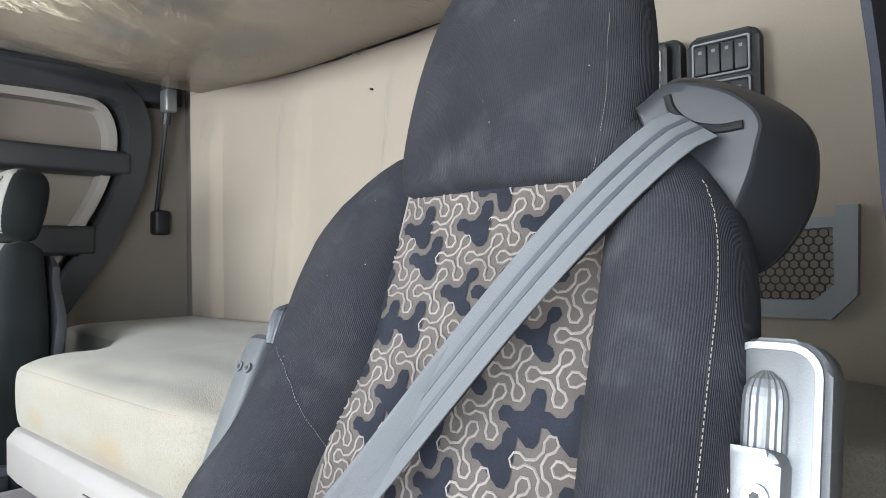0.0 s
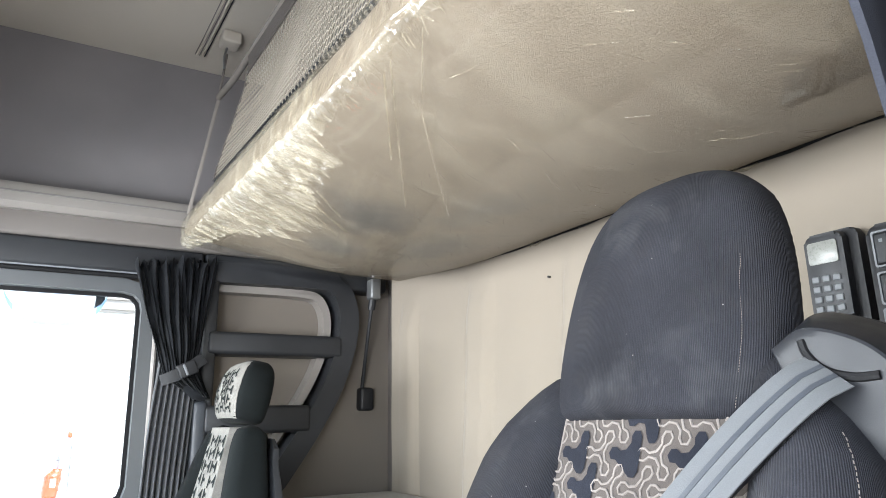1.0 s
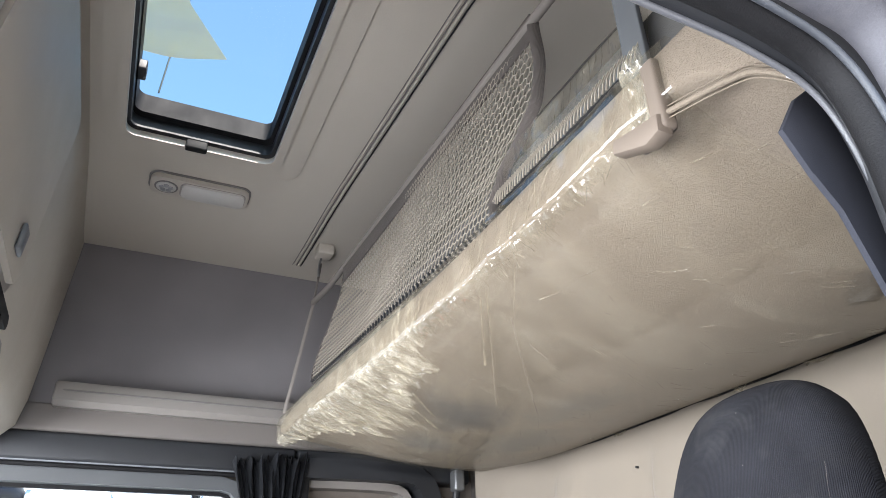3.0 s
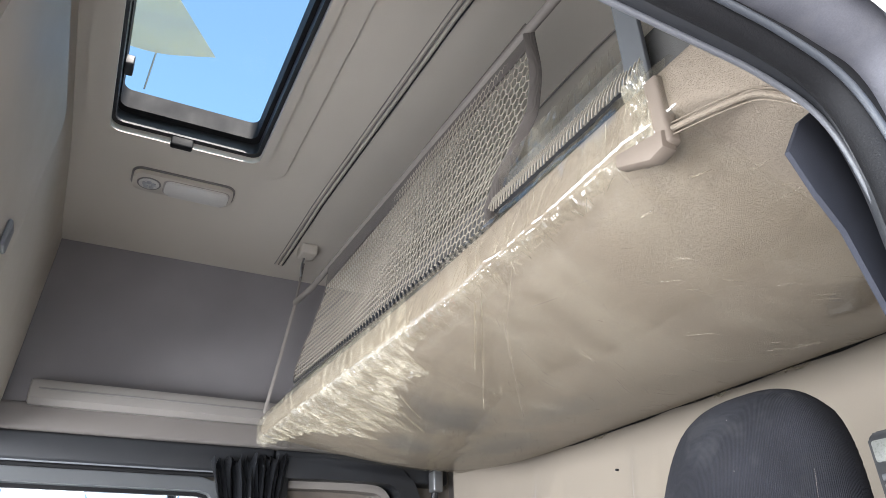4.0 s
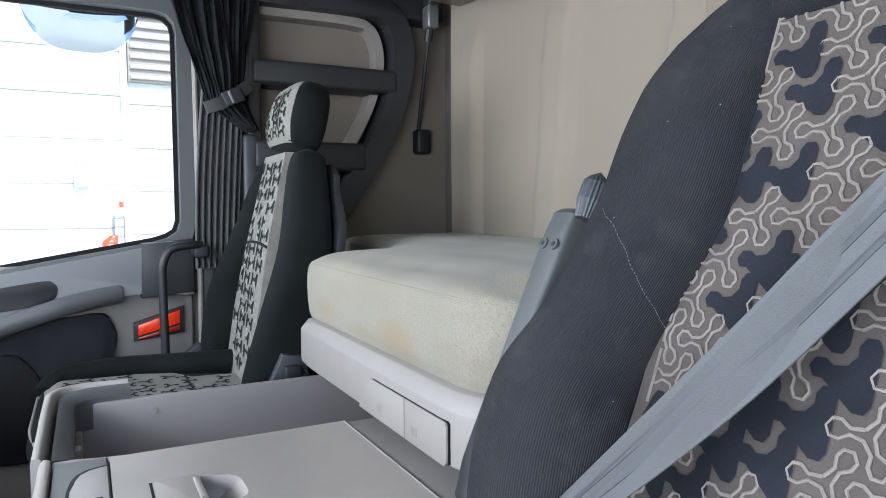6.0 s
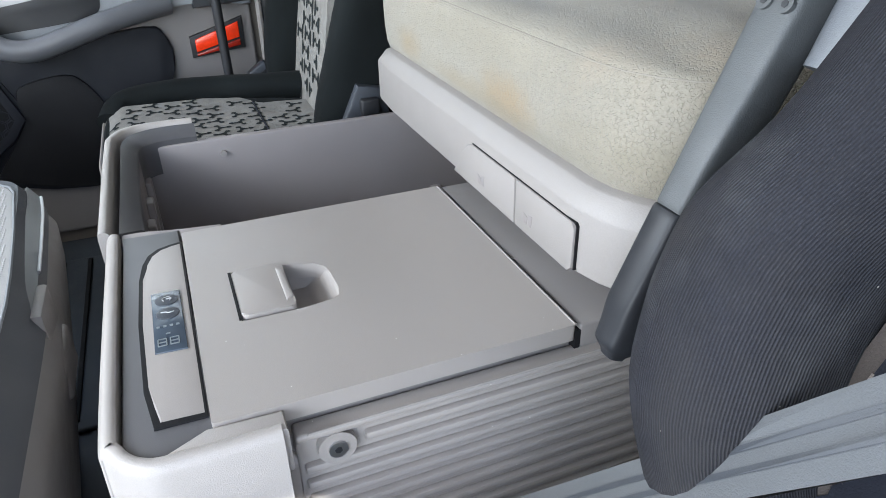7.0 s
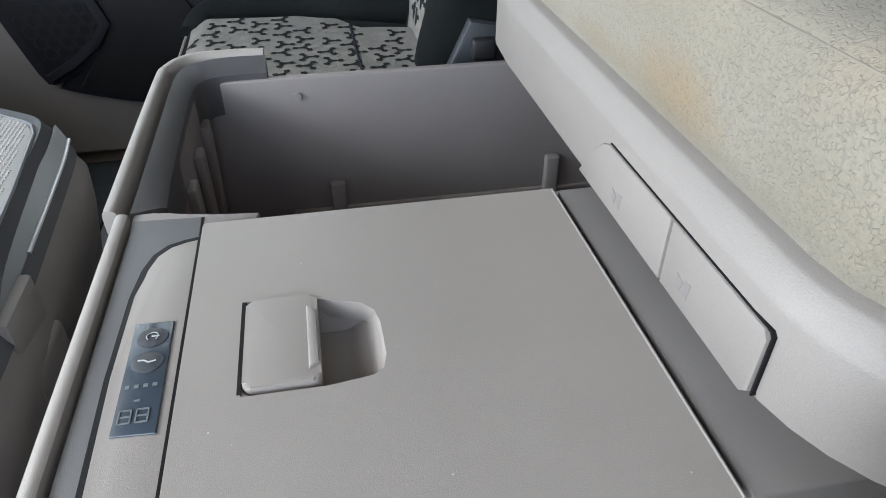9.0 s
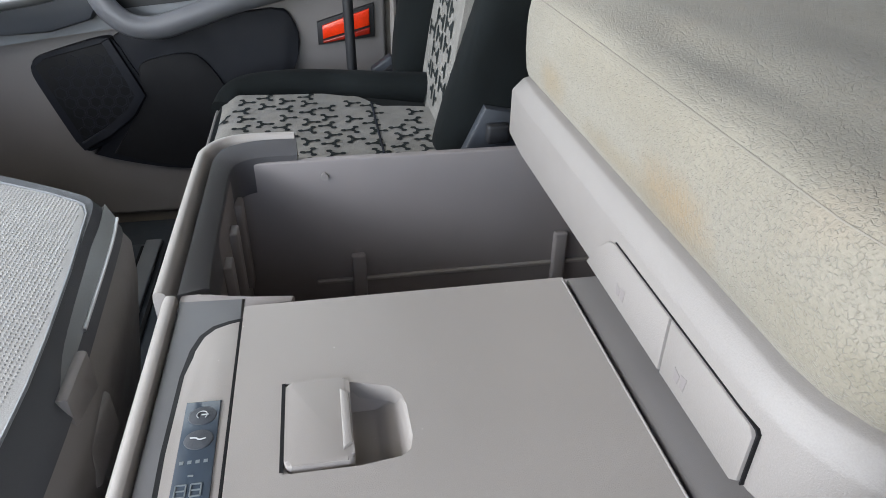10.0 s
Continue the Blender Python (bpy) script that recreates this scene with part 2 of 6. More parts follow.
# Grey spots paint the foil's dark reflections, and some dust, into the cloth.
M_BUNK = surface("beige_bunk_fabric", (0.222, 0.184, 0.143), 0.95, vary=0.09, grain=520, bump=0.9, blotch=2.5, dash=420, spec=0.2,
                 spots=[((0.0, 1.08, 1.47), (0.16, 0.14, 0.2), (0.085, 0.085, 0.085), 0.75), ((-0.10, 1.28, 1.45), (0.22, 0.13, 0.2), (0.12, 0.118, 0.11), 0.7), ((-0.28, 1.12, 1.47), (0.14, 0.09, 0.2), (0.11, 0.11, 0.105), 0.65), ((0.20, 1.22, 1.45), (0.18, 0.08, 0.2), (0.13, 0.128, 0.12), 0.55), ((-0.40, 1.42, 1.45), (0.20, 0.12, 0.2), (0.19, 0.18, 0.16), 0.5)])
M_FILM = film("clear_foil", 0.02, 0.12, 0.10, 9.0, 0.07, 0.30)
M_FILM3 = film("strap_foil", 0.05, 0.34, 0.16, 60.0)
# Milky sheet that paints sunlight on the dusty hatch glass.
M_SUNHAZE = film("hatch_sun_haze", 0.42, 0.55, 0.0, 3.0)
M_FILM2 = film("crumpled_foil", 0.06, 0.36, 0.075, 40.0)
M_GLASS = glass("window_glass", (0.92, 0.95, 0.95))
M_TINT = glass("tinted_hatch_glass", (0.70, 0.78, 0.76), 0.0)
M_METAL = surface("brushed_steel", (0.45, 0.45, 0.46), 0.38, metal=1.0, vary=0.06, grain=900, bump=0.1)
M_MIRROR = surface("mirror_glass", (0.85, 0.87, 0.88), 0.06, metal=1.0, vary=0.02, grain=10, bump=0.0)
M_CURTAIN = surface("black_curtain_cloth", (0.009, 0.010, 0.012), 0.9, vary=0.2, grain=900, bump=0.3, blotch=8, sheen=0.05, spec=0.12)
M_CURTAIN2 = surface("grey_curtain_lining", (0.052, 0.054, 0.060), 0.85, vary=0.15, grain=900, bump=0.3, blotch=8, sheen=0.3)
M_BLIND = surface("blue_grey_curtain_cloth", (0.036, 0.038, 0.048), 0.9, vary=0.2, grain=900, bump=0.3, blotch=8, spec=0.12)
M_NET = surface("beige_net_cord", (0.30, 0.265, 0.215), 0.9, vary=0.15, grain=900, bump=0.3)
M_NETHEM = surface("taupe_net_hem", (0.105, 0.09, 0.08), 0.9, vary=0.12, grain=900, bump=0.5, weave=("X", 200.0))
M_TUBE = surface("taupe_painted_tube", (0.185, 0.165, 0.148), 0.65, vary=0.06, spec=0.3)
M_BRACKET = surface("warm_taupe_bracket", (0.185, 0.150, 0.120), 0.6, vary=0.06, grain=900, bump=0.2, spec=0.3)
M_RUBBER = surface("black_rubber", (0.007, 0.007, 0.008), 0.7, vary=0.2, grain=600, bump=0.4, spec=0.25)
M_DOOR = surface("door_grey_plastic", (0.105, 0.108, 0.118), 0.42, vary=0.1, grain=1000, bump=0.3, blotch=4)
M_DOORFRAME = surface("dark_blue_grey_frame", (0.080, 0.080, 0.092), 0.55, vary=0.14, grain=700, bump=0.3, blotch=9, stain=(0.12, 0.118, 0.125), stain_at=0.56, spec=0.3)
M_ARM = surface("armrest_grey_plastic", (0.058, 0.062, 0.064), 0.48, vary=0.10, grain=1000, bump=0.3, blotch=7, stain=(0.11, 0.115, 0.12), stain_at=0.60)
M_INSERT = surface("near_black_blue_plastic", (0.010, 0.011, 0.015), 0.6, vary=0.15, grain=900, bump=0.3, blotch=5, spec=0.25)
M_DOORPANEL = surface("taupe_door_plastic", (0.185, 0.170, 0.164), 0.5, vary=0.07, grain=900, bump=0.3, blotch=6)
# Taupe plastic darkened: shade inside the drawer rims is put into the colour.
M_SHADE = surface("shaded_inner_plastic", (0.078, 0.076, 0.080), 0.42, vary=0.04, grain=1500, bump=0.15, blotch=2)
M_MAT = surface("blue_grey_floor_rubber", (0.040, 0.048, 0.058), 0.5, vary=0.2, grain=500, bump=0.4, blotch=5)
M_RED = surface("red_reflector", (0.95, 0.045, 0.008), 0.2, vary=0.15, grain=200, bump=0.3, blotch=40)
M_DARKRED = surface("dark_red_lens", (0.30, 0.015, 0.006), 0.2, vary=0.15, grain=200, bump=0.3, blotch=40)
M_WHITE = surface("white_paint", (0.78, 0.78, 0.77), 0.35, vary=0.03, grain=50, bump=0.05)
M_CHROME = surface("satin_silver", (0.20, 0.205, 0.21), 0.42, metal=0.55, vary=0.06, grain=900, bump=0.1)
M_DISPLAY = surface("dark_display_glass", (0.05, 0.065, 0.085), 0.15, vary=0.08, grain=30, bump=0.0)
M_DIGIT = surface("pale_display_digit", (0.15, 0.17, 0.18), 0.4, vary=0.05, bump=0.0)
M_LCD = surface("pale_grey_display", (0.27, 0.275, 0.255), 0.3, vary=0.10, grain=500, bump=0.0, blotch=60)
M_ICON = surface("white_print", (0.42, 0.43, 0.43), 0.5, vary=0.03, bump=0.0)
M_LENS = surface("frosted_lamp_lens", (0.62, 0.60, 0.57), 0.15, vary=0.04, grain=300, bump=0.3)
M_FACADE = surface("pale_cladding", (0.50, 0.52, 0.53), 0.5, vary=0.05, grain=20, bump=0.05, blotch=0.6)
M_ASPHALT = surface("concrete_yard", (0.50, 0.49, 0.465), 0.9, vary=0.2, grain=80, bump=0.5, blotch=0.5)
M_TRAY = surface("pale_tray_plastic", (0.275, 0.27, 0.262), 0.40, vary=0.08, grain=500, bump=0.3, blotch=6)
M_DASH = surface("dark_dashboard", (0.05, 0.05, 0.055), 0.6, vary=0.1, grain=900, bump=0.3)


# ---------------------------------------------------------------- mesh helpers
def part(name, bm, material, parent=None, label="", smooth=35):
    """Links a bmesh as one mesh object, under a thing or a part if given."""
    me = bpy.data.meshes.new(name)
    bmesh.ops.recalc_face_normals(bm, faces=bm.faces[:])
    bm.to_mesh(me)
    bm.free()
    me.materials.append(material)
    for p in me.polygons:
        p.use_smooth = smooth > 0
    if smooth:
        me.set_sharp_from_angle(angle=radians(smooth))
    ob = new(name, me)
    if parent:
        ob.parent = parent
    if label:
        ob["label"] = label
    return ob


def thing(name, label, category, group="", kind=""):
    return tagged(new(name), label, category, group, kind)


def solid(name, bm, material, label, category, group="", kind="", smooth=35):
    return tagged(part(name, bm, material, smooth=smooth), label, category, group, kind)


def box(lo, hi, bevel=0.0, seg=3, bm=None, m=None):
    bm = bm or bmesh.new()
    c = [(a + b) / 2 for a, b in zip(lo, hi)]
    s = [abs(b - a) for a, b in zip(lo, hi)]
    made = bmesh.ops.create_cube(bm, size=1.0, matrix=(m or Matrix()) @ Matrix.LocRotScale(c, None, s))["verts"]
    if bevel:
        edges = list({e for v in made for e in v.link_edges})
        bmesh.ops.bevel(bm, geom=edges, offset=bevel, segments=seg, profile=0.5, affect="EDGES")
    return bm


def loft(rings, caps=True, bm=None, close=True):
    bm = bm or bmesh.new()
    vs = [[bm.verts.new(p) for p in r] for r in rings]
    n = len(rings[0])
    for a, b in zip(vs, vs[1:]):
        for k in range(n if close else n - 1):
            bm.faces.new((a[k], a[(k + 1) % n], b[(k + 1) % n], b[k]))
    if caps:
        bm.faces.new(vs[0][::-1])
        bm.faces.new(vs[-1])
    return bm


def tube(points, radius, sides=10, bm=None, flat=1.0):
    pts = [Vector(p) for p in points]
    rings, ref = [], None
    for k, p in enumerate(pts):
        t = (pts[min(k + 1, len(pts) - 1)] - pts[max(k - 1, 0)]).normalized()
        if ref is None:
            ref = t.orthogonal().normalized()
        ref = (ref - t * ref.dot(t)).normalized()
        side = t.cross(ref)
        rings.append([p + radius * (math.cos(a) * ref + flat * math.sin(a) * side) for a in (2 * math.pi * j / sides for j in range(sides))])
    return loft(rings, bm=bm)


def smooth_path(points, n=8):
    """Catmull-Rom through the points."""
    p = [Vector(q) for q in points]
    p = [p[0] * 2 - p[1]] + p + [p[-1] * 2 - p[-2]]
    out = []
    for a, b, c, d in zip(p, p[1:], p[2:], p[3:]):
        for k in range(n):
            t = k / n
            out.append(0.5 * (2 * b + (c - a) * t + (2 * a - 5 * b + 4 * c - d) * t * t + (3 * b - a - 3 * c + d) * t ** 3))
    return out + [p[-2]]


def prism(outline, axis, lo, hi, bevel=0.0, seg=2, bm=None, m=None):
    """A flat outline pushed through along x, y or z."""
    bm = bm or bmesh.new()
    put = {"x": lambda a, b, c: (c, a, b), "y": lambda a, b, c: (a, c, b), "z": lambda a, b, c: (a, b, c)}[axis]
    m = m or Matrix()
    a = [bm.verts.new(m @ Vector(put(u, v, lo))) for u, v in outline]
    b = [bm.verts.new(m @ Vector(put(u, v, hi))) for u, v in outline]
    faces = [bm.faces.new(a), bm.faces.new(b[::-1])]
    n = len(outline)
    for k in range(n):
        faces.append(bm.faces.new((a[k], b[k], b[(k + 1) % n], a[(k + 1) % n])))
    if bevel:
        bmesh.ops.bevel(bm, geom=[e for f in faces[:2] for e in f.edges], offset=bevel, segments=seg, profile=0.5, affect="EDGES")
    return bm


def round_rect(u0, v0, u1, v1, r, n=6):
    out = []
    for cu, cv, a0 in ((u1 - r, v1 - r, 0), (u0 + r, v1 - r, 90), (u0 + r, v0 + r, 180), (u1 - r, v0 + r, 270)):
        out += [(cu + r * math.cos(radians(a0 + 90 * k / n)), cv + r * math.sin(radians(a0 + 90 * k / n))) for k in range(n + 1)]
    return out


def pierced(outline, holes, axis, lo, hi):
    """A slab with openings that go through it."""
    put = {"x": lambda a, b, c: (c, a, b), "y": lambda a, b, c: (a, c, b), "z": lambda a, b, c: (a, b, c)}[axis]
    bm = bmesh.new()
    edges = []
    for loop in (outline, *holes):
        vs = [bm.verts.new(put(u, v, lo)) for u, v in loop]
        edges += [bm.edges.new((vs[k], vs[(k + 1) % len(vs)])) for k in range(len(vs))]
    bmesh.ops.triangle_fill(bm, use_beauty=True, use_dissolve=False, edges=edges)
    made = bmesh.ops.extrude_face_region(bm, geom=bm.faces[:])["geom"]
    shift = Vector(put(0, 0, hi - lo))
    for v in made:
        if isinstance(v, bmesh.types.BMVert):
            v.co += shift
    return bm


def band(path, half, axis, lo, hi, bevel=0.006):
    """A strip of even width along a flat path, pushed through along an axis."""
    p = [Vector((u, v, 0)) for u, v in path]
    left, right = [], []
    for k, q in enumerate(p):
        t = (p[min(k + 1, len(p) - 1)] - p[max(k - 1, 0)]).normalized()
        s = Vector((-t.y, t.x, 0)) * half
        left.append(((q + s).x, (q + s).y))
        right.append(((q - s).x, (q - s).y))
    return prism(left + right[::-1], axis, lo, hi, bevel)


def grid(f, nu, nv, thick=None, bm=None):
    """A sheet f(s, t) over the unit square; thick: a vector that gives it a back."""
    bm = bm or bmesh.new()
    vs = [[bm.verts.new(f(i / nu, j / nv)) for i in range(nu + 1)] for j in range(nv + 1)]
    for j in range(nv):
        for i in range(nu):
            bm.faces.new((vs[j][i], vs[j][i + 1], vs[j + 1][i + 1], vs[j + 1][i]))
    if thick:
        rim = [vs[0][i] for i in range(nu)] + [vs[j][nu] for j in range(nv)] + [vs[nv][i] for i in range(nu, 0, -1)] + [vs[j][0] for j in range(nv, 0, -1)]
        back = [bm.verts.new(v.co + Vector(thick)) for v in rim]
        for k in range(len(rim)):
            j = (k + 1) % len(rim)
            bm.faces.new((rim[k], back[k], back[j], rim[j]))
        bm.faces.new(back[::-1])
    return bm


def interp(table, x):
    """Smooth interpolation in a small table of (x, value...)."""
    xs = [r[0] for r in table]
    x = min(max(x, xs[0]), xs[-1])
    for a, b in zip(table, table[1:]):
        if x <= b[0]:
            t = (x - a[0]) / (b[0] - a[0])
            t = t * t * (3 - 2 * t)
            return [p + (q - p) * t for p, q in zip(a[1:], b[1:])]


def pad(table, place, rings=40, sides=28, power=2.6):
    """An upholstered pad: rounded sections (w: across centre, half width, depth centre, half depth) set one over another."""
    out, w0, w1 = [], table[0][0], table[-1][0]
    for k in range(rings + 1):
        w = w0 + (w1 - w0) * k / rings
        uc, uh, dc, dh = interp(table, w)
        ring = []
        for j in range(sides):
            a = 2 * math.pi * j / sides
            c, s = math.cos(a), math.sin(a)
            ring.append(place(uc + uh * math.copysign(abs(c) ** (2 / power), c), w, dc + dh * math.copysign(abs(s) ** (2 / power), s)))
        out.append(ring)
    bm = loft(out)
    mid = out[rings // 2]
    round_ = [0.0]
    for a, b in zip(mid, mid[1:]):
        round_.append(round_[-1] + (Vector(b) - Vector(a)).length)
    full = round_[-1] + (Vector(mid[0]) - Vector(mid[-1])).length
    layer = bm.loops.layers.uv.new("cloth")
    bm.verts.index_update()
    for f in bm.faces:
        js = [v.index % sides for v in f.verts]
        for lp, j in zip(f.loops, js):
            lp[layer].uv = (full if j == 0 and sides - 1 in js else round_[j], w0 + (w1 - w0) * (lp.vert.index // sides) / rings)
    return bm


def eased(rows, n=5):
    """The same rows with smooth steps put between them."""
    p = [tuple(2 * a - b for a, b in zip(rows[0], rows[1]))] + list(rows) + [tuple(2 * a - b for a, b in zip(rows[-1], rows[-2]))]
    out = []
    for a, b, c, d in zip(p, p[1:], p[2:], p[3:]):
        for k in range(n):
            t = k / n
            out.append(tuple(0.5 * (2 * q + (r - o) * t + (2 * o - 5 * q + 4 * r - e) * t * t + (3 * q - o - 3 * r + e) * t ** 3) for o, q, r, e in zip(a, b, c, d)))
    return out + [rows[-1]]


# ---------------------------------------------------------------- the cab shell
def smoothstep(a, b, x):
    t = min(max((x - a) / (b - a), 0), 1)
    return t * t * (3 - 2 * t)


bm = box((-1.2, -0.95, -0.06), (1.2, 1.7, 0.0))
solid("floor", bm, M_MAT, "dark blue-grey rubber cab floor", "floor", kind="structure")

mat = solid("floor_mat", box((-1.0, -0.2, 0.001), (-0.3, 0.42, 0.012), 0.004), M_MAT, "dark ribbed rubber mat on the floor", "floor mat")
for k in range(9):
    part("rib", box((-0.98, -0.16 + k * 0.062, 0.012), (-0.32, -0.15 + k * 0.062, 0.018), 0.002), M_RUBBER, mat)
part("edge_strip", box((-1.0, 0.16, 0.012), (-0.32, 0.20, 0.024), 0.004), M_GREY, mat, "lighter grey edge strip")


def rear(s, t):
    x, z = -0.985 + 2.105 * s, 1.60 * t
    d = 0.0
    for c, h in ((-0.84, 0.065), (-0.39, 0.075), (0.05, 0.07)):
        d += 0.022 * (1 - smoothstep(h * 0.55, h, abs(x - c + 0.10 * (1.3 - z) * (c > -0.5)))) * (1 - smoothstep(1.30, 1.44, z))
    return (x, 1.612 - d + 0.004 * noise.noise((x * 3, z * 3, 0)), z)


solid("wall_rear", grid(rear, 120, 60, (0, 0.06, 0)), M_WALL, "beige fabric covered rear cab wall with padded ridges", "wall", kind="structure")
solid("roof_skin", pierced([(-1.2, -0.95), (1.2, -0.95), (1.2, 1.72), (-1.2, 1.72)], [round_rect(-0.42, 0.19, 0.46, 0.69, 0.03)], "z", 2.342, 2.35), M_WHITE, "white painted roof skin", "roof", kind="structure")
solid("wall_back_skin", box((-1.2, 1.675, 0), (1.2, 1.72, 2.3)), M_LOW, "taupe back panel of the cab", "wall", kind="structure")

# passenger side: window opening, header strips, felt upper panel
def win(g):
    """The side window's outline, grown by g: its sill falls towards the front."""
    return [(-0.45 - g, 0.560 - g), (0.69, 0.752 - g), (0.735 + 0.5 * g, 0.764 - 0.9 * g), (0.765 + 0.9 * g, 0.785 - 0.5 * g), (0.775 + g, 0.82), (0.775 + g, 1.365), (0.768 + 0.9 * g, 1.395 + 0.4 * g), (0.748 + 0.6 * g, 1.417 + 0.8 * g), (0.715, 1.425 + g), (-0.40, 1.425 + g), (-0.45 - g, 1.38)]


WIN = win(0)
outline = [(-0.95, 0.0), (1.7, 0.0), (1.7, 2.3), (-0.95, 2.3)]
solid("wall_passenger", pierced(outline, [WIN], "x", -1.2, -1.145), M_SIDE, "taupe fabric side wall of the cab with a window opening", "wall", kind="structure")

solid("outer_skin", pierced(outline, [WIN], "x", -1.215, -1.201), M_WHITE, "white painted outer side of the cab", "wall", kind="structure")
window = thing("window_1", "side window in a dark rubber frame", "window", kind="structure")
part("window_frame", pierced(win(0.04), [win(-0.004)], "x", -1.145, -1.105), M_FRAME, window, "grey door frame round the pane")
part("rubber_seal", pierced(win(0.004), [win(-0.016)], "x", -1.16, -1.146), M_RUBBER, window, "black rubber seal")
pane = part("pane", prism(win(0.005), "x", -1.175, -1.171), M_GLASS, window, "clear glass pane")
pane.visible_shadow = False

header = thing("door_header", "black trim strip above the side window", "trim", kind="structure")
part("strip", box((-1.145, -0.6, 1.475), (-1.045, 0.945, 1.562), 0.012), M_ANTHRACITE, header)
part("strip", box((-1.145, 0.949, 1.475), (-1.045, 1.62, 1.562), 0.012), M_ANTHRACITE, header)
part("seal", tube([(-1.075, -0.6, 1.468), (-1.075, 0.80, 1.468)], 0.008, 8), M_RUBBER, header)
part("rail", tube([(-1.058, -0.6, 1.478), (-1.058, 0.86, 1.478)], 0.006, 8), M_GREY, header, "grey curtain rail")


def upper(s, t):
    y, z = -0.1 + 1.72 * s, 1.60 + 0.60 * t
    return (-1.045 + 0.06 * t - 0.015 * math.sin(math.pi * t) - 0.045 * smoothstep(0.20, 0.27, y - 0.35 * (z - 1.70)) * (1 - smoothstep(1.72, 1.90, z)), y, z)


solid("upper_side_panel", grid(upper, 40, 16, (-0.09, 0, 0)), M_FELT, "dark grey felt upper side panel", "side panel", kind="structure")
solid("lower_side_panel", box((-1.145, -0.1, 1.562), (-1.03, 1.62, 1.645), 0.01), M_LOW, "taupe fabric strip under the felt side panel", "side panel", kind="structure")
ledge = [(-1.06, 1.635), (-0.985, 1.625), (-0.965, 1.64), (-0.965, 1.685), (-0.975, 1.700), (-0.99, 1.702), (-1.06, 1.700)]
bm = prism([(x, z) for x, z in ledge], "y", 0.165, 1.45, 0.008)
solid("side_ledge", bm, M_LEDGE, "narrow taupe plastic storage ledge on the side panel", "shelf", kind="structure")
solid("ledge_groove", box((-0.9655, 0.19, 1.668), (-0.962, 1.45, 1.673), 0.001), M_STRIP, "thin dark groove along the ledge", "trim", kind="structure")

# driver side: door opening
DOOR = [(-0.55, 0.06), (0.80, 0.06), (0.84, 0.5)] + [(0.845 - 0.0, 0.9)] + [(0.845 - 0.085 + 0.085 * math.cos(radians(a)), 1.32 + 0.085 * math.sin(radians(a))) for a in range(0, 91, 6)] + [(0.3, 1.418), (-0.55, 1.425)]
solid("wall_driver", pierced(outline, [DOOR], "x", 1.15, 1.215), M_DOORFRAME, "dark blue-grey door surround of the driver's side", "wall", kind="structure")
path = smooth_path([(1.158, 0.835, 0.1), (1.158, 0.842, 0.9), (1.158, 0.846, 1.22), (1.158, 0.842, 1.315), (1.158, 0.816, 1.372), (1.158, 0.76, 1.394), (1.158, 0.66, 1.402), (1.158, 0.3, 1.414), (1.158, -0.5, 1.42)], 24)
skin_hole = [(-0.55, 0.02), (0.80, 0.02), (0.838, 0.5)] + [(0.838 - 0.085 + 0.085 * math.cos(radians(a)), 1.305 + 0.085 * math.sin(radians(a))) for a in range(0, 91, 6)] + [(0.3, 1.40), (-0.55, 1.405)]
solid("driver_outer_skin", pierced(outline, [skin_hole], "x", 1.217, 1.224), M_WHITE, "white painted outer side round the door opening", "wall", kind="structure")
seal = thing("door_seal", "black rubber door seal round the opening", "door seal", kind="structure")
part("seal", tube(path, 0.017, 20), M_RUBBER, seal, smooth=60)
part("inner_lip", tube([p + Vector((-0.020, 0.022, 0.004)) for p in path], 0.014, 18), M_ANTHRACITE, seal, smooth=60)
part("bead", tube([p + Vector((-0.026, 0.014, -0.010)) for p in path], 0.0028, 10), M_DOOR, seal, "thin grey seal bead", smooth=60)
part("bead", tube([p + Vector((0.014, -0.010, -0.014)) for p in path], 0.003, 10), M_BLUEGREY, seal, smooth=60)
part("outer_frame", tube([p + Vector((0.026, 0.020, 0.020)) for p in path], 0.031, 28), M_DOORFRAME, seal, "dark blue-grey outer door frame", smooth=60)
solid("driver_side_panel", box((1.138, 0.90, 0.0), (1.15, 1.66, 1.50), 0.004), M_WALL, "beige side panel behind the driver seat", "side panel", kind="structure")
solid("driver_header_panel", prism([(1.122, 1.47), (1.15, 1.47), (1.15, 2.22), (1.03, 2.22), (1.10, 1.75)], "y", -0.1, 1.62), M_FELT, "dark grey felt upper panel on the driver side", "side panel", kind="structure")

# front: windscreen opening, dashboard, overhead cabinet
solid("wall_front", pierced([(-1.2, 0.0), (1.2, 0.0), (1.2, 2.3), (-1.2, 2.3)], [round_rect(-1.05, 0.85, 1.05, 1.55, 0.08)], "y", -0.95, -0.86), M_DASH, "dark front wall with the windscreen opening", "wall", kind="structure")
wpane = solid("windscreen", box((-1.06, -0.90, 0.84), (1.06, -0.896, 1.56)), M_GLASS, "clear windscreen glass", "windscreen", kind="structure")
wpane.visible_shadow = False
solid("dashboard", box((-1.14, -0.86, 0.05), (1.1, -0.45, 0.86), 0.05), M_DASH, "dark plastic dashboard", "dashboard", kind="structure")

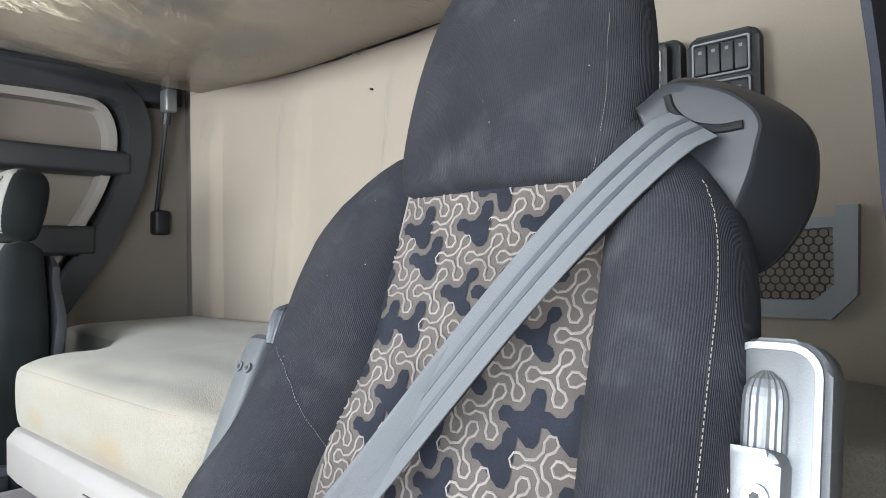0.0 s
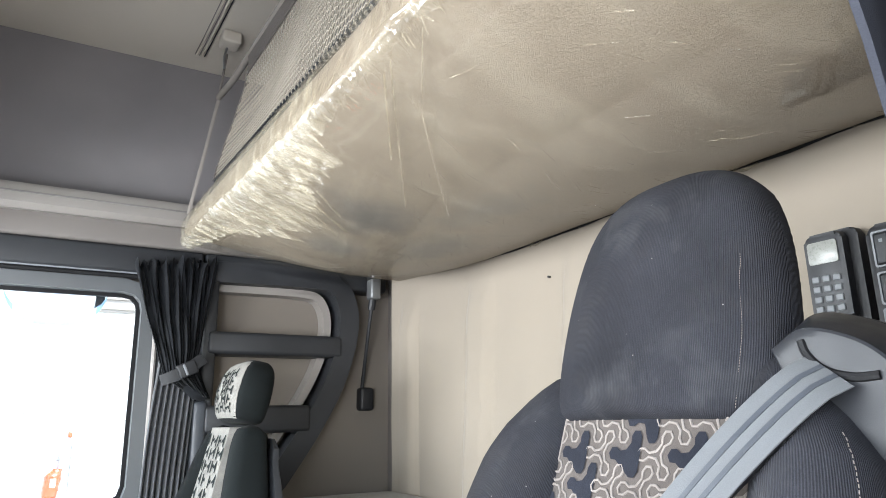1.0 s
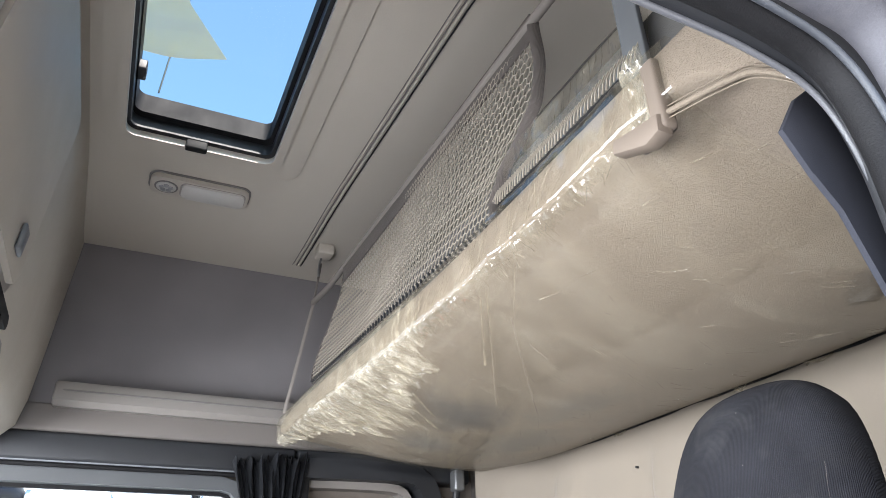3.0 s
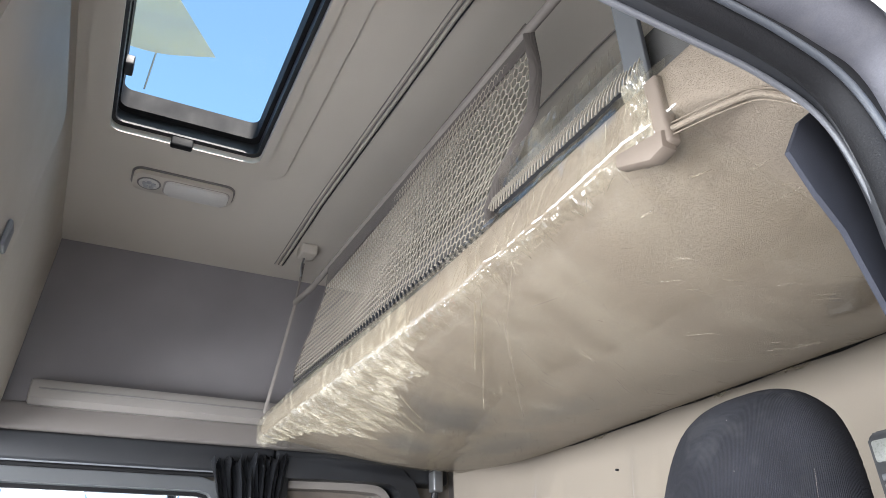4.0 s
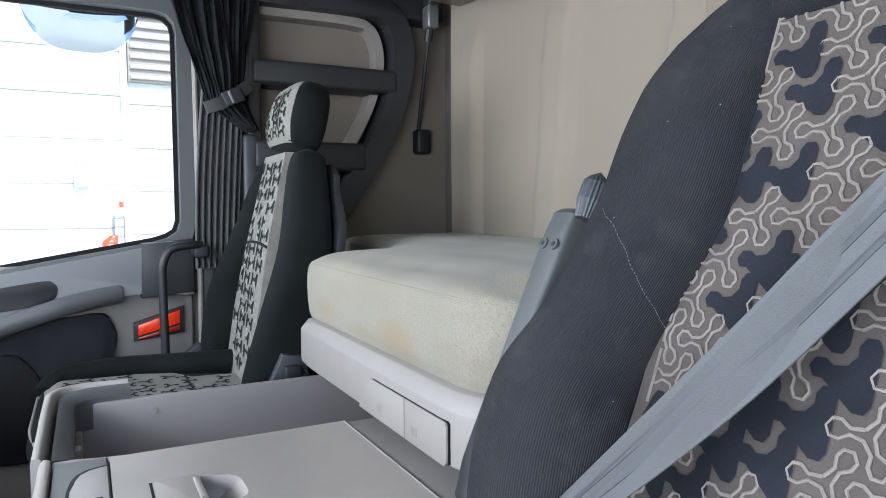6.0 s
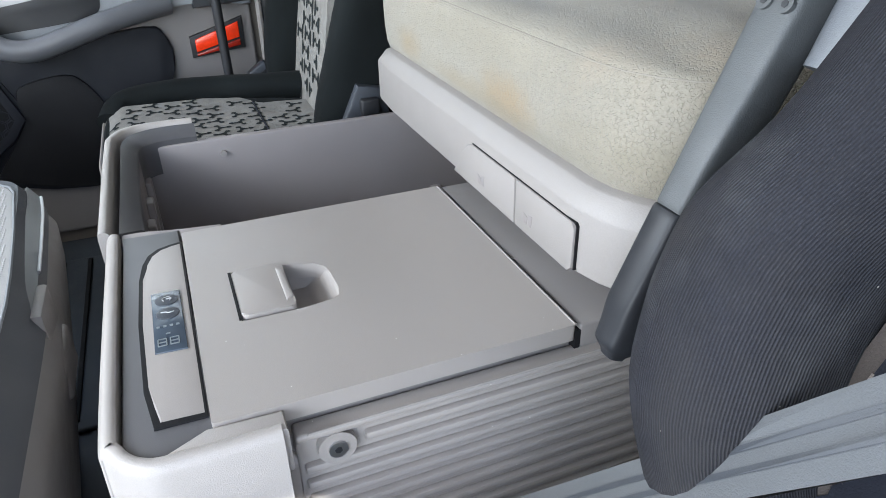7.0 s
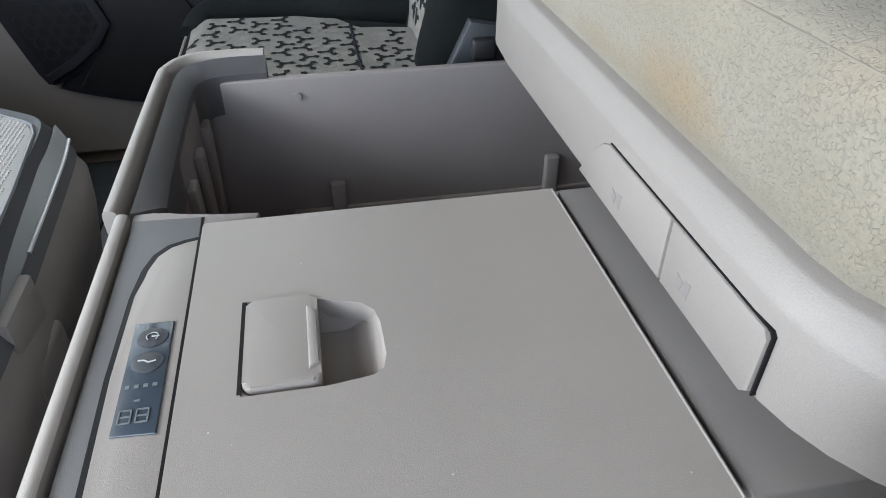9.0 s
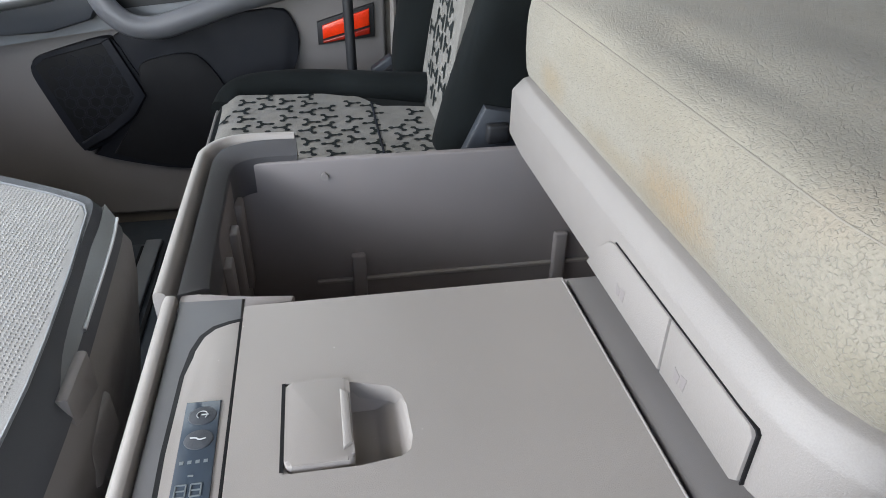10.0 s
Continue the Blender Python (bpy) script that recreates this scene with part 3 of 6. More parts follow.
CAB = [(-0.86, 1.57), (-0.3, 1.50), (-0.1, 1.47), (0.03, 1.50), (0.085, 1.56), (0.10, 1.64), (0.112, 1.80), (0.125, 2.0), (0.145, 2.26), (-0.86, 2.26)]
cab = thing("overhead_cabinet", "beige overhead storage cabinet above the windscreen", "cabinet", kind="structure")
part("body", prism(CAB, "x", -1.0, 1.0, 0.006), M_BEIGE, cab)
tilt = Matrix.Rotation(radians(-4.0), 4, "X")
for x0, x1 in ((-0.18, 0.50), (0.53, 0.98)):
    dm = Matrix.Translation((0, 0.117, 1.87)) @ tilt
    dr = part("flap_door", prism(round_rect(x0, -0.22, x1, 0.24, 0.04), "y", 0.0, 0.02, 0.007, m=dm), M_BEIGE, cab)
    part("frame", prism(round_rect(x0 - 0.02, -0.24, x1 + 0.02, 0.26, 0.05), "y", -0.01, 0.006, 0.004, m=dm), M_TAUPE, dr, "darker flap surround")
    part("button", box((x0 + 0.10, 0.02, -0.19), (x0 + 0.15, 0.030, -0.13), 0.006, m=dm), M_GREY, dr, "grey push button")
part("open_cubby", prism(round_rect(-0.40, 1.515, 0.40, 1.595, 0.03), "y", 0.065, 0.096, 0.006), M_BASE, cab, "pale grey shelf lip")
part("slot", prism(round_rect(-0.30, 1.60, 0.5, 1.632, 0.012), "y", 0.08, 0.108, 0.002), M_RUBBER, cab, "dark slot under the flap")

# ceiling with the roof hatch
HX0, HX1, HY0, HY1 = -0.332, 0.42, 0.235, 0.645


def ceil_z(x, y):
    return 2.245 - 0.055 * smoothstep(0.42, 0.95, abs(x)) - 0.03 * smoothstep(0.70, 0.80, y) * (1 - smoothstep(0.5, 0.95, abs(x))) - 0.01 * smoothstep(1.0, 1.6, y)


xs = sorted({HX0, HX1, *[-1.06 + 0.053 * k for k in range(41)]})
ys = sorted({HY0, HY1, *[0.05 + 0.05 * k for k in range(33)]})
bm = bmesh.new()
lower = {(x, y): bm.verts.new((x, y, ceil_z(x, y))) for x in xs for y in ys}
for a, b in zip(xs, xs[1:]):
    for c, d in zip(ys, ys[1:]):
        if not (HX0 <= a and b <= HX1 and HY0 <= c and d <= HY1):
            bm.faces.new((lower[a, c], lower[a, d], lower[b, d], lower[b, c]))
made = bmesh.ops.extrude_face_region(bm, geom=bm.faces[:])["geom"]
for v in made:
    if isinstance(v, bmesh.types.BMVert):
        v.co.z += 0.09
solid("ceiling", bm, M_CEIL, "beige fabric cab ceiling", "ceiling", kind="structure")

hatch = thing("roof_hatch", "tinted glass roof hatch in a dark frame", "roof hatch", kind="structure")
part("surround", pierced(round_rect(HX0 - 0.075, HY0 - 0.06, HX1 + 0.08, HY1 + 0.085, 0.06), [round_rect(HX0 + 0.002, HY0 + 0.002, HX1 - 0.002, HY1 - 0.002, 0.03)], "z", 2.225, 2.2445), M_CEIL, hatch, "beige ceiling panel round the hatch")
part("beige_lip", pierced(round_rect(HX0 - 0.022, HY0 - 0.022, HX1 + 0.022, HY1 + 0.022, 0.05), [round_rect(HX0 + 0.004, HY0 + 0.004, HX1 - 0.004, HY1 - 0.004, 0.03)], "z", 2.214, 2.2265), M_BEIGE, hatch, "smooth beige plastic lip")
part("rubber_frame", pierced(round_rect(HX0 + 0.003, HY0 + 0.003, HX1 - 0.003, HY1 - 0.003, 0.03), [round_rect(HX0 + 0.02, HY0 + 0.012, HX1 - 0.02, HY1 - 0.014, 0.025)], "z", 2.235, 2.33), M_BLACK, hatch, "black frame")
part("inner_frame", pierced(round_rect(HX0 + 0.02, HY0 + 0.012, HX1 - 0.02, HY1 - 0.014, 0.025), [round_rect(HX0 + 0.045, HY0 + 0.016, HX1 - 0.03, HY1 - 0.026, 0.025)], "z", 2.27, 2.33), M_RUBBER, hatch, "black inner frame")
hp = part("pane", box((HX0, HY0, 2.335), (HX1, HY1, 2.340)), M_TINT, hatch, "tinted glass pane")
# Wedge shaped like the sunlit part of the pane, its brightness painted in.
haze = part("sun_haze", prism([(p.x, p.y) for p in smooth_path([(-0.126, 0.236, 0), (-0.120, 0.33, 0), (-0.075, 0.455, 0)], 6)] + [(0.08, 0.345), (0.41, 0.25), (0.41, 0.236)], "z", 2.3405, 2.3409), M_SUNHAZE, hatch, "pale sheet painted for sunlight on the dusty pane")
haze.visible_shadow = False
hp.visible_shadow = False
part("latch", box((HX0 - 0.006, 0.395, 2.206), (HX0 + 0.018, 0.455, 2.243), 0.006), M_RUBBER, hatch, "dark grip latch")
part("hinge", box((-0.16, HY0 + 0.004, 2.27), (-0.11, HY0 + 0.035, 2.30), 0.004), M_BLACK, hatch)
solid("roof_aerial", tube([(-0.28, 0.30, 2.34), (-0.27, 0.31, 2.50)], 0.0025, 6), M_BLACK, "thin black roof aerial", "aerial")

lamp = thing("ceiling_lamp", "oblong interior lamp with clear lenses on the ceiling", "ceiling lamp")
LZ = ceil_z(-0.56, 0.46)
lt = Matrix.Translation((-0.565, 0.465, LZ - 0.001)) @ Matrix.Rotation(radians(-4), 4, "Y")
part("housing", prism(round_rect(-0.046, -0.147, 0.046, 0.147, 0.026), "z", -0.018, 0.006, 0.006, m=lt), M_BEIGE, lamp)
# Dark ring paints the housing's shadow line on the ceiling.
part("shadow_gap", prism(round_rect(-0.052, -0.153, 0.052, 0.153, 0.032), "z", -0.003, 0.006, 0.001, m=lt), M_STRIP, lamp, "dark ring for the shadow line round the housing")
part("lens_seat", prism(round_rect(-0.038, -0.060, 0.038, 0.138, 0.020), "z", -0.0195, -0.016, 0.001, m=lt), M_TAUPE, lamp)
part("light_seat", prism([(0.031 * math.cos(a), -0.100 + 0.035 * math.sin(a)) for a in (k * math.pi / 10 for k in range(20))], "z", -0.0195, -0.016, 0.001, m=lt), M_STRIP, lamp)
part("lens", prism(round_rect(-0.036, -0.055, 0.036, 0.135, 0.018), "z", -0.026, -0.015, 0.005, m=lt), M_LENS, lamp, "frosted oblong lens")
part("reading_light", prism([(0.026 * math.cos(a), -0.100 + 0.030 * math.sin(a)) for a in (k * math.pi / 10 for k in range(20))], "z", -0.0225, -0.015, 0.003, m=lt), M_LENS, lamp, "small round clear reading light")
for k in range(5):
    part("facet", prism([(0.008 * math.cos(a + k) + 0.012 * math.cos(k * 1.26), -0.100 + 0.008 * math.sin(a + k) + 0.014 * math.sin(k * 1.26)) for a in (j * math.pi / 3 for j in range(6))], "z", -0.0255, -0.021, 0.001, m=lt), M_METAL, lamp)

rail = thing("ceiling_rail", "grooved ceiling rail for the curtain", "rail", kind="structure")
for k, (dy, r, mt) in enumerate(((-0.018, 0.0016, M_STRIP), (-0.012, 0.0042, M_CEIL), (-0.004, 0.0018, M_STRIP), (0.003, 0.0042, M_CEIL), (0.012, 0.0022, M_BLACK))):
    part("groove", tube([(x, 0.855 + dy + 0.036 * (x + 0.87), ceil_z(x, 0.875) - 0.004) for x in (-0.875 + 0.1 * j for j in range(20))], r, 8), mt, rail)
solid("ceiling_seam", tube([(x, 0.69 + 0.02, ceil_z(x, 0.71) - 0.001) for x in (-0.30 + 0.1 * j for j in range(13))], 0.0022, 6), M_STRIP, "thin ceiling panel joint", "trim", kind="structure")
solid("rear_ceiling_seam", tube([(x, 1.25, ceil_z(x, 1.25) - 0.001) for x in (-0.9 + 0.1 * j for j in range(19))], 0.003, 6), M_STRIP, "thin joint across the rear ceiling", "trim", kind="structure")


# ---------------------------------------------------------------- passenger door
door = thing("door_1", "closed passenger door with dark insert and grey pull handle", "door", kind="structure")
part("inner_panel", box((-1.145, -0.55, 0.04), (-1.115, 0.80, 0.70), 0.01), M_DOORPANEL, door, "taupe lower door panel")
top = smooth_path([(-0.55, 0.535, 0), (0.0, 0.628, 0), (0.32, 0.683, 0), (0.68, 0.745, 0), (0.80, 0.757, 0)], 6)
low = smooth_path([(0.80, 0.60, 0), (0.66, 0.612, 0), (0.55, 0.597, 0), (0.46, 0.572, 0), (0.32, 0.548, 0), (0.0, 0.51, 0), (-0.55, 0.43, 0)], 6)
part("top_rail", prism([(p.x, p.y) for p in top + low], "x", -1.145, -1.075, 0.012), M_GREY, door, "blue-grey padded door top")
part("dark_end", prism([(0.655, 0.60), (0.80, 0.61), (0.80, 0.765), (0.66, 0.755)], "x", -1.145, -1.068, 0.008), M_ANTHRACITE, door, "dark end cap of the door top")
arm = smooth_path([(-1.045, 0.165, 0.69), (-1.03, 0.175, 0.63), (-1.022, 0.195, 0.585), (-1.018, 0.235, 0.552), (-1.018, 0.29, 0.546), (-1.024, 0.36, 0.564), (-1.038, 0.45, 0.590), (-1.062, 0.53, 0.606), (-1.085, 0.60, 0.616)], 8)
part("pull_handle", tube(arm, 0.028, 18, flat=0.85), M_DOOR, door, "grey curved pull handle")
part("switch_console", prism([(-0.55, 0.50), (0.06, 0.535), (0.15, 0.56), (0.175, 0.60), (0.16, 0.645), (-0.55, 0.60)], "x", -1.115, -1.035, 0.014), M_BLUEGREY, door, "dark blue-grey switch console")
part("release_lever", tube(smooth_path([(-1.03, -0.12, 0.585), (-1.01, -0.02, 0.60), (-1.008, 0.08, 0.617), (-1.02, 0.135, 0.632)], 6), 0.015, 12, flat=0.6), M_CHROME, door, "satin silver release lever")
part("handle_recess", prism([(p.x, p.y) for p in smooth_path([(0.0, 0.598, 0), (0.20, 0.630, 0), (0.40, 0.660, 0), (0.440, 0.655, 0), (0.448, 0.632, 0), (0.43, 0.605, 0), (0.36, 0.590, 0), (0.20, 0.575, 0), (0.0, 0.555, 0)], 4)], "x", -1.09, -1.0725, 0.002), M_BLACK, door, "black recess behind the handle")
part("dark_insert", prism([(p.x, p.y) for p in smooth_path([(0.06, 0.222, 0), (0.17, 0.19, 0), (0.27, 0.172, 0), (0.42, 0.172, 0), (0.50, 0.25, 0), (0.56, 0.39, 0), (0.590, 0.48, 0), (0.575, 0.54, 0), (0.53, 0.562, 0), (0.30, 0.53, 0), (0.17, 0.51, 0), (0.20, 0.37, 0)], 3)], "x", -1.115, -1.097, 0.006), M_INSERT, door, "near-black blue door insert")
part("pocket", prism([(p.x, p.y) for p in smooth_path([(0.11, 0.225, 0), (0.27, 0.180, 0), (0.425, 0.185, 0), (0.43, 0.30, 0), (0.405, 0.375, 0), (0.37, 0.44, 0), (0.33, 0.468, 0), (0.24, 0.455, 0), (0.21, 0.43, 0), (0.215, 0.36, 0)], 3)], "x", -1.10, -1.088, 0.004), M_RUBBER, door, "black door pocket")
GR = [(-0.012, 0.448), (0.012, 0.466), (0.155, 0.500), (0.203, 0.372), (0.172, 0.332), (0.05, 0.258)]
part("speaker_surround", prism([(p.x, p.y) for p in smooth_path([(-0.024, 0.440, 0), (-0.014, 0.460, 0), (0.012, 0.474, 0), (0.14, 0.508, 0), (0.172, 0.500, 0), (0.19, 0.46, 0), (0.222, 0.372, 0), (0.190, 0.31, 0), (0.07, 0.238, 0), (0.045, 0.240, 0), (0.03, 0.26, 0), (-0.015, 0.40, 0), (-0.024, 0.440, 0)], 4)[:-1]], "x", -1.118, -1.0925, 0.004), M_INSERT, door, "dark surround of the speaker")
grille = part("speaker_grille", prism(GR, "x", -1.115, -1.088, 0.004), M_RUBBER, door, "black hexagon speaker grille")
part("rim", band([(0.155, 0.505), (0.180, 0.44), (0.207, 0.372), (0.175, 0.328), (0.11, 0.285), (0.05, 0.252)], 0.010, "x", -1.10, -1.080, 0.004), M_INSERT, grille, "dark grille rim")
for j in range(7):
    for k in range(8):
        cy, cz = 0.0 + j * 0.0285 + 0.01425 * (k % 2), 0.285 + k * 0.0247
        if cz < 0.455 + 0.23 * cy - 0.010 and cz > 0.285 - 0.1 * (cy - 0.02) + 1.25 * max(0, 0.05 - cy) * 3 and cz > 0.262 + 0.55 * (cy - 0.05) and cy < 0.185 - 0.25 * (cz - 0.40):
            part("ring", pierced([(cy + 0.0155 * math.cos(a), cz + 0.0155 * math.sin(a)) for a in (math.pi / 6 + q * math.pi / 3 for q in range(6))], [[(cy + 0.0122 * math.cos(a), cz + 0.0122 * math.sin(a)) for a in (math.pi / 6 + q * math.pi / 3 for q in range(6))]], "x", -1.089, -1.0872), M_INSERT, grille)
refl = part("reflector", prism([(0.646, 0.487), (0.760, 0.517), (0.760, 0.556), (0.646, 0.519)], "x", -1.112, -1.098, 0.003), M_RED, door, "bright red door reflector")
part("backing", prism([(0.634, 0.472), (0.772, 0.488), (0.772, 0.568), (0.634, 0.526)], "x", -1.118, -1.104, 0.003), M_BLACK, refl)
part("lower_lens", prism([(0.646, 0.477), (0.760, 0.496), (0.760, 0.511), (0.646, 0.483)], "x", -1.112, -1.099, 0.002), M_DARKRED, refl, "dark red lower lens")
grab = solid("grab_handle", tube(smooth_path([(-1.0, 0.81, 0.752), (-0.985, 0.775, 0.752), (-0.98, 0.728, 0.742), (-0.98, 0.706, 0.700), (-0.98, 0.704, 0.64), (-0.98, 0.708, 0.40), (-0.985, 0.72, 0.20), (-1.05, 0.76, 0.15)], 6), 0.0115, 14), M_BLACK, "black tubular grab handle beside the door", "grab handle")
part("mount", box((-1.11, 0.79, 0.715), (-0.99, 0.83, 0.75), 0.006), M_BLACK, grab)
pillar = thing("door_pillar", "dark pillar trim behind the passenger door", "pillar", kind="structure")
part("trim", box((-1.15, 0.82, 0.0), (-1.085, 1.0, 1.475), 0.015), M_ANTHRACITE, pillar)
part("belt_cover", box((-1.085, 0.938, 0.62), (-1.03, 0.985, 1.075), 0.014), M_BLUEGREY, pillar, "grey belt cover on the pillar")
part("edge_strip", tube([(-1.085, 0.815, 0.05), (-1.085, 0.818, 0.9), (-1.085, 0.815, 1.45)], 0.008, 8), M_BASE, pillar, "pale metal edge strip")
adj = thing("belt_retractor", "black seat belt anchor hanging on the pillar", "seat belt")
part("housing", box((-1.075, 0.85, 0.60), (-1.02, 0.90, 0.675), 0.008), M_BLACK, adj)
part("bolt", tube([(-1.05, 0.868, 0.60), (-1.05, 0.868, 0.55)], 0.007, 8), M_BLACK, adj)
part("tongue", box((-1.06, 0.885, 0.545), (-1.03, 0.90, 0.60), 0.004), M_RUBBER, adj)

# side shelf frame behind the passenger seat
frame_ = thing("side_shelf", "black plastic storage frame on the side wall", "shelf", kind="structure")
curve = smooth_path([(0.975, 1.50, 0), (1.25, 1.505, 0), (1.40, 1.495, 0), (1.455, 1.43, 0), (1.465, 1.32, 0), (1.42, 1.15, 0), (1.33, 0.98, 0), (1.20, 0.79, 0)], 6)
part("frame", band([(p.x, p.y) for p in curve], 0.036, "x", -1.145, -1.035, 0.008), M_ANTHRACITE, frame_)
part("inner_edge", band([(p.x, p.y) for p in smooth_path([(1.00, 1.455, 0), (1.30, 1.455, 0), (1.375, 1.43, 0), (1.40, 1.33, 0), (1.36, 1.18, 0), (1.27, 1.02, 0), (1.17, 0.88, 0)], 6)], 0.014, "x", -1.145, -1.085, 0.004), M_LEDGE, frame_, "taupe inner edge")
part("shelf_bar", box((-1.145, 0.97, 1.225), (-1.03, 1.44, 1.30), 0.014), M_ANTHRACITE, frame_)
part("lower_bar", box((-1.145, 0.97, 0.97), (-1.03, 1.33, 1.06), 0.014), M_ANTHRACITE, frame_)
part("front_post", box((-1.145, 0.955, 0.70), (-1.04, 1.0, 1.53), 0.012), M_ANTHRACITE, frame_)

strut = thing("bunk_stay", "black bunk stay with a pale upper fitting", "bunk stay")
part("rod", tube(smooth_path([(-1.02, 1.55, 1.44), (-1.06, 1.552, 1.32), (-1.135, 1.56, 1.11)], 5), 0.007, 8), M_BLACK, strut)
part("upper_fitting", box((-1.035, 1.53, 1.44), (-0.985, 1.57, 1.515), 0.008), M_CHROME, strut, "silvery upper fitting")
part("collar", tube([(-1.018, 1.55, 1.445), (-1.03, 1.55, 1.405)], 0.014, 10), M_BLACK, strut)
part("socket", box((-1.175, 1.545, 1.04), (-1.105, 1.60, 1.125), 0.012), M_BLACK, strut, "black lower socket")

# curtain tied back at the passenger window


def gather(s, t):
    """Bunched at the rail, swept back to the tie (t = 0.78), with a loose tail below it."""
    q = min(t / 0.78, 1.0)
    left = (0.728 + 0.113 * q ** 1.1, 1.500 - 0.355 * q)
    right = (0.985 - 0.045 * q, 1.530 - 0.335 * q)
    if t > 0.78:
        k = (t - 0.78) / 0.22
        left = (0.841 + 0.085 * k, 1.145 - 0.055 * k)
        right = (0.940 + 0.045 * k, 1.195 - 0.115 * k)
    y, z = (a + (b - a) * s for a, b in zip(left, right))
    tight = 1 - 0.6 * q + 0.25 * max(0.0, (t - 0.78) / 0.22)
    fold = 0.015 * tight * math.sin(s * 40 + 2.2 * math.sin(2.6 * t) + 1.5 * noise.noise((s * 3, t * 2, 1))) + 0.006 * math.sin(s * 95 + 5 * t)
    ruffle = 0.020 * math.exp(-(t / 0.06) ** 2) * math.sin(s * 62)
    drape_ = 0.022 * noise.noise((s * 5 - 2.5 * t, t * 4, 7))
    return (-1.010 + fold + ruffle + drape_ + 0.030 * math.sin(math.pi * s) * (0.4 + 0.6 * q), y, z + 0.012 * math.exp(-(t / 0.05) ** 2) * math.sin(s * 75))


def pleats(s, t):
    y0, y1 = 0.800 + 0.028 * (1 - t) ** 2, 0.915 + 0.030 * (1 - t)
    sharp = math.sin(s * 44 + 0.5 * math.sin(3 * t))
    return (-1.040 + 0.013 * math.copysign(abs(sharp) ** 0.6, sharp), y0 + (y1 - y0) * s, 1.20 - 0.52 * t)


curt = thing("passenger_curtain", "black curtain tied back with a strap beside the window", "curtain")
part("gathered_top", grid(gather, 150, 70, (-0.012, 0, 0)), M_CURTAIN, curt, "bunched black cloth")
part("pleats", grid(pleats, 90, 20, (-0.010, 0, 0)), M_CURTAIN2, curt, "hanging grey pleats")
tie = part("tie_strap", band([(0.826, 1.132), (0.87, 1.150), (0.905, 1.168), (0.948, 1.205)], 0.018, "x", -0.972, -0.965, 0.002), M_ANTHRACITE, curt, "dark tie strap")
part("buckle", box((-0.968, 0.872, 1.146), (-0.954, 0.930, 1.190), 0.005, m=Matrix.Translation((0, 0.90, 1.168)) @ Matrix.Rotation(radians(24), 4, "X") @ Matrix.Translation((0, -0.90, -1.168))), M_BLACK, tie, "black plastic buckle")
part("buckle_bar", box((-0.955, 0.890, 1.150), (-0.950, 0.898, 1.186), 0.002, m=Matrix.Translation((0, 0.90, 1.168)) @ Matrix.Rotation(radians(24), 4, "X") @ Matrix.Translation((0, -0.90, -1.168))), M_GREY, tie)
part("hem_end", tube(smooth_path([(-1.0, 0.905, 1.115), (-0.985, 0.935, 1.09), (-0.985, 0.965, 1.085)], 5), 0.016, 10, flat=0.6), M_CURTAIN, curt)

# curtain at the driver's pillar


dc = thing("driver_curtain", "dark curtain gathered behind the driver seat", "curtain")
part("cloth", prism([(0.892, 1.425), (0.852, 1.392), (0.822, 1.350), (0.842, 1.312), (0.864, 1.285), (0.886, 1.21), (0.905, 1.12), (0.935, 1.07), (0.955, 1.04), (0.975, 0.97), (1.02, 0.90), (1.12, 0.90), (1.08, 1.05), (0.99, 1.20), (0.950, 1.31), (0.944, 1.365), (0.930, 1.402)], "x", 1.097, 1.102, 0.001), M_BLIND, dc)
part("lining", band([(0.905, 1.418), (0.925, 1.385), (0.926, 1.33), (0.945, 1.26), (0.985, 1.16)], 0.022, "x", 1.094, 1.098, 0.001), M_DOOR, dc, "lighter lining strip")
part("zipper", tube(smooth_path([(1.095, 0.892, 1.428), (1.095, 0.930, 1.402), (1.095, 0.945, 1.365), (1.095, 0.950, 1.31), (1.095, 0.99, 1.20), (1.095, 1.08, 1.05)], 6), 0.0022, 6), M_GREY, dc, "pale zipper edge")


# ---------------------------------------------------------------- lower bed
bed = thing("lower_bed", "lower bunk bed on a pale grey plastic base", "bed")


def base_ring(off, z, y_in=0.0):
    """Front outline of the bed base, seen from above, with a rounded driver-side corner."""
    pts = [(-0.352 - off, 1.25), (-0.352 - off, 0.935 - off + y_in), (-0.33 - off, 0.905 - off + y_in)]
    pts += [(-0.33 + (0.30 + 0.33) * k / 8, 0.900 - off + y_in) for k in range(1, 9)]
    pts += [(0.30 + (0.14 + off) * math.sin(radians(a)), 1.04 - (0.14 + off - y_in) * math.cos(radians(a))) for a in range(10, 91, 10)]
    pts += [(0.44 + off, 1.25)]
    return [(x, y, z) for x, y in pts]


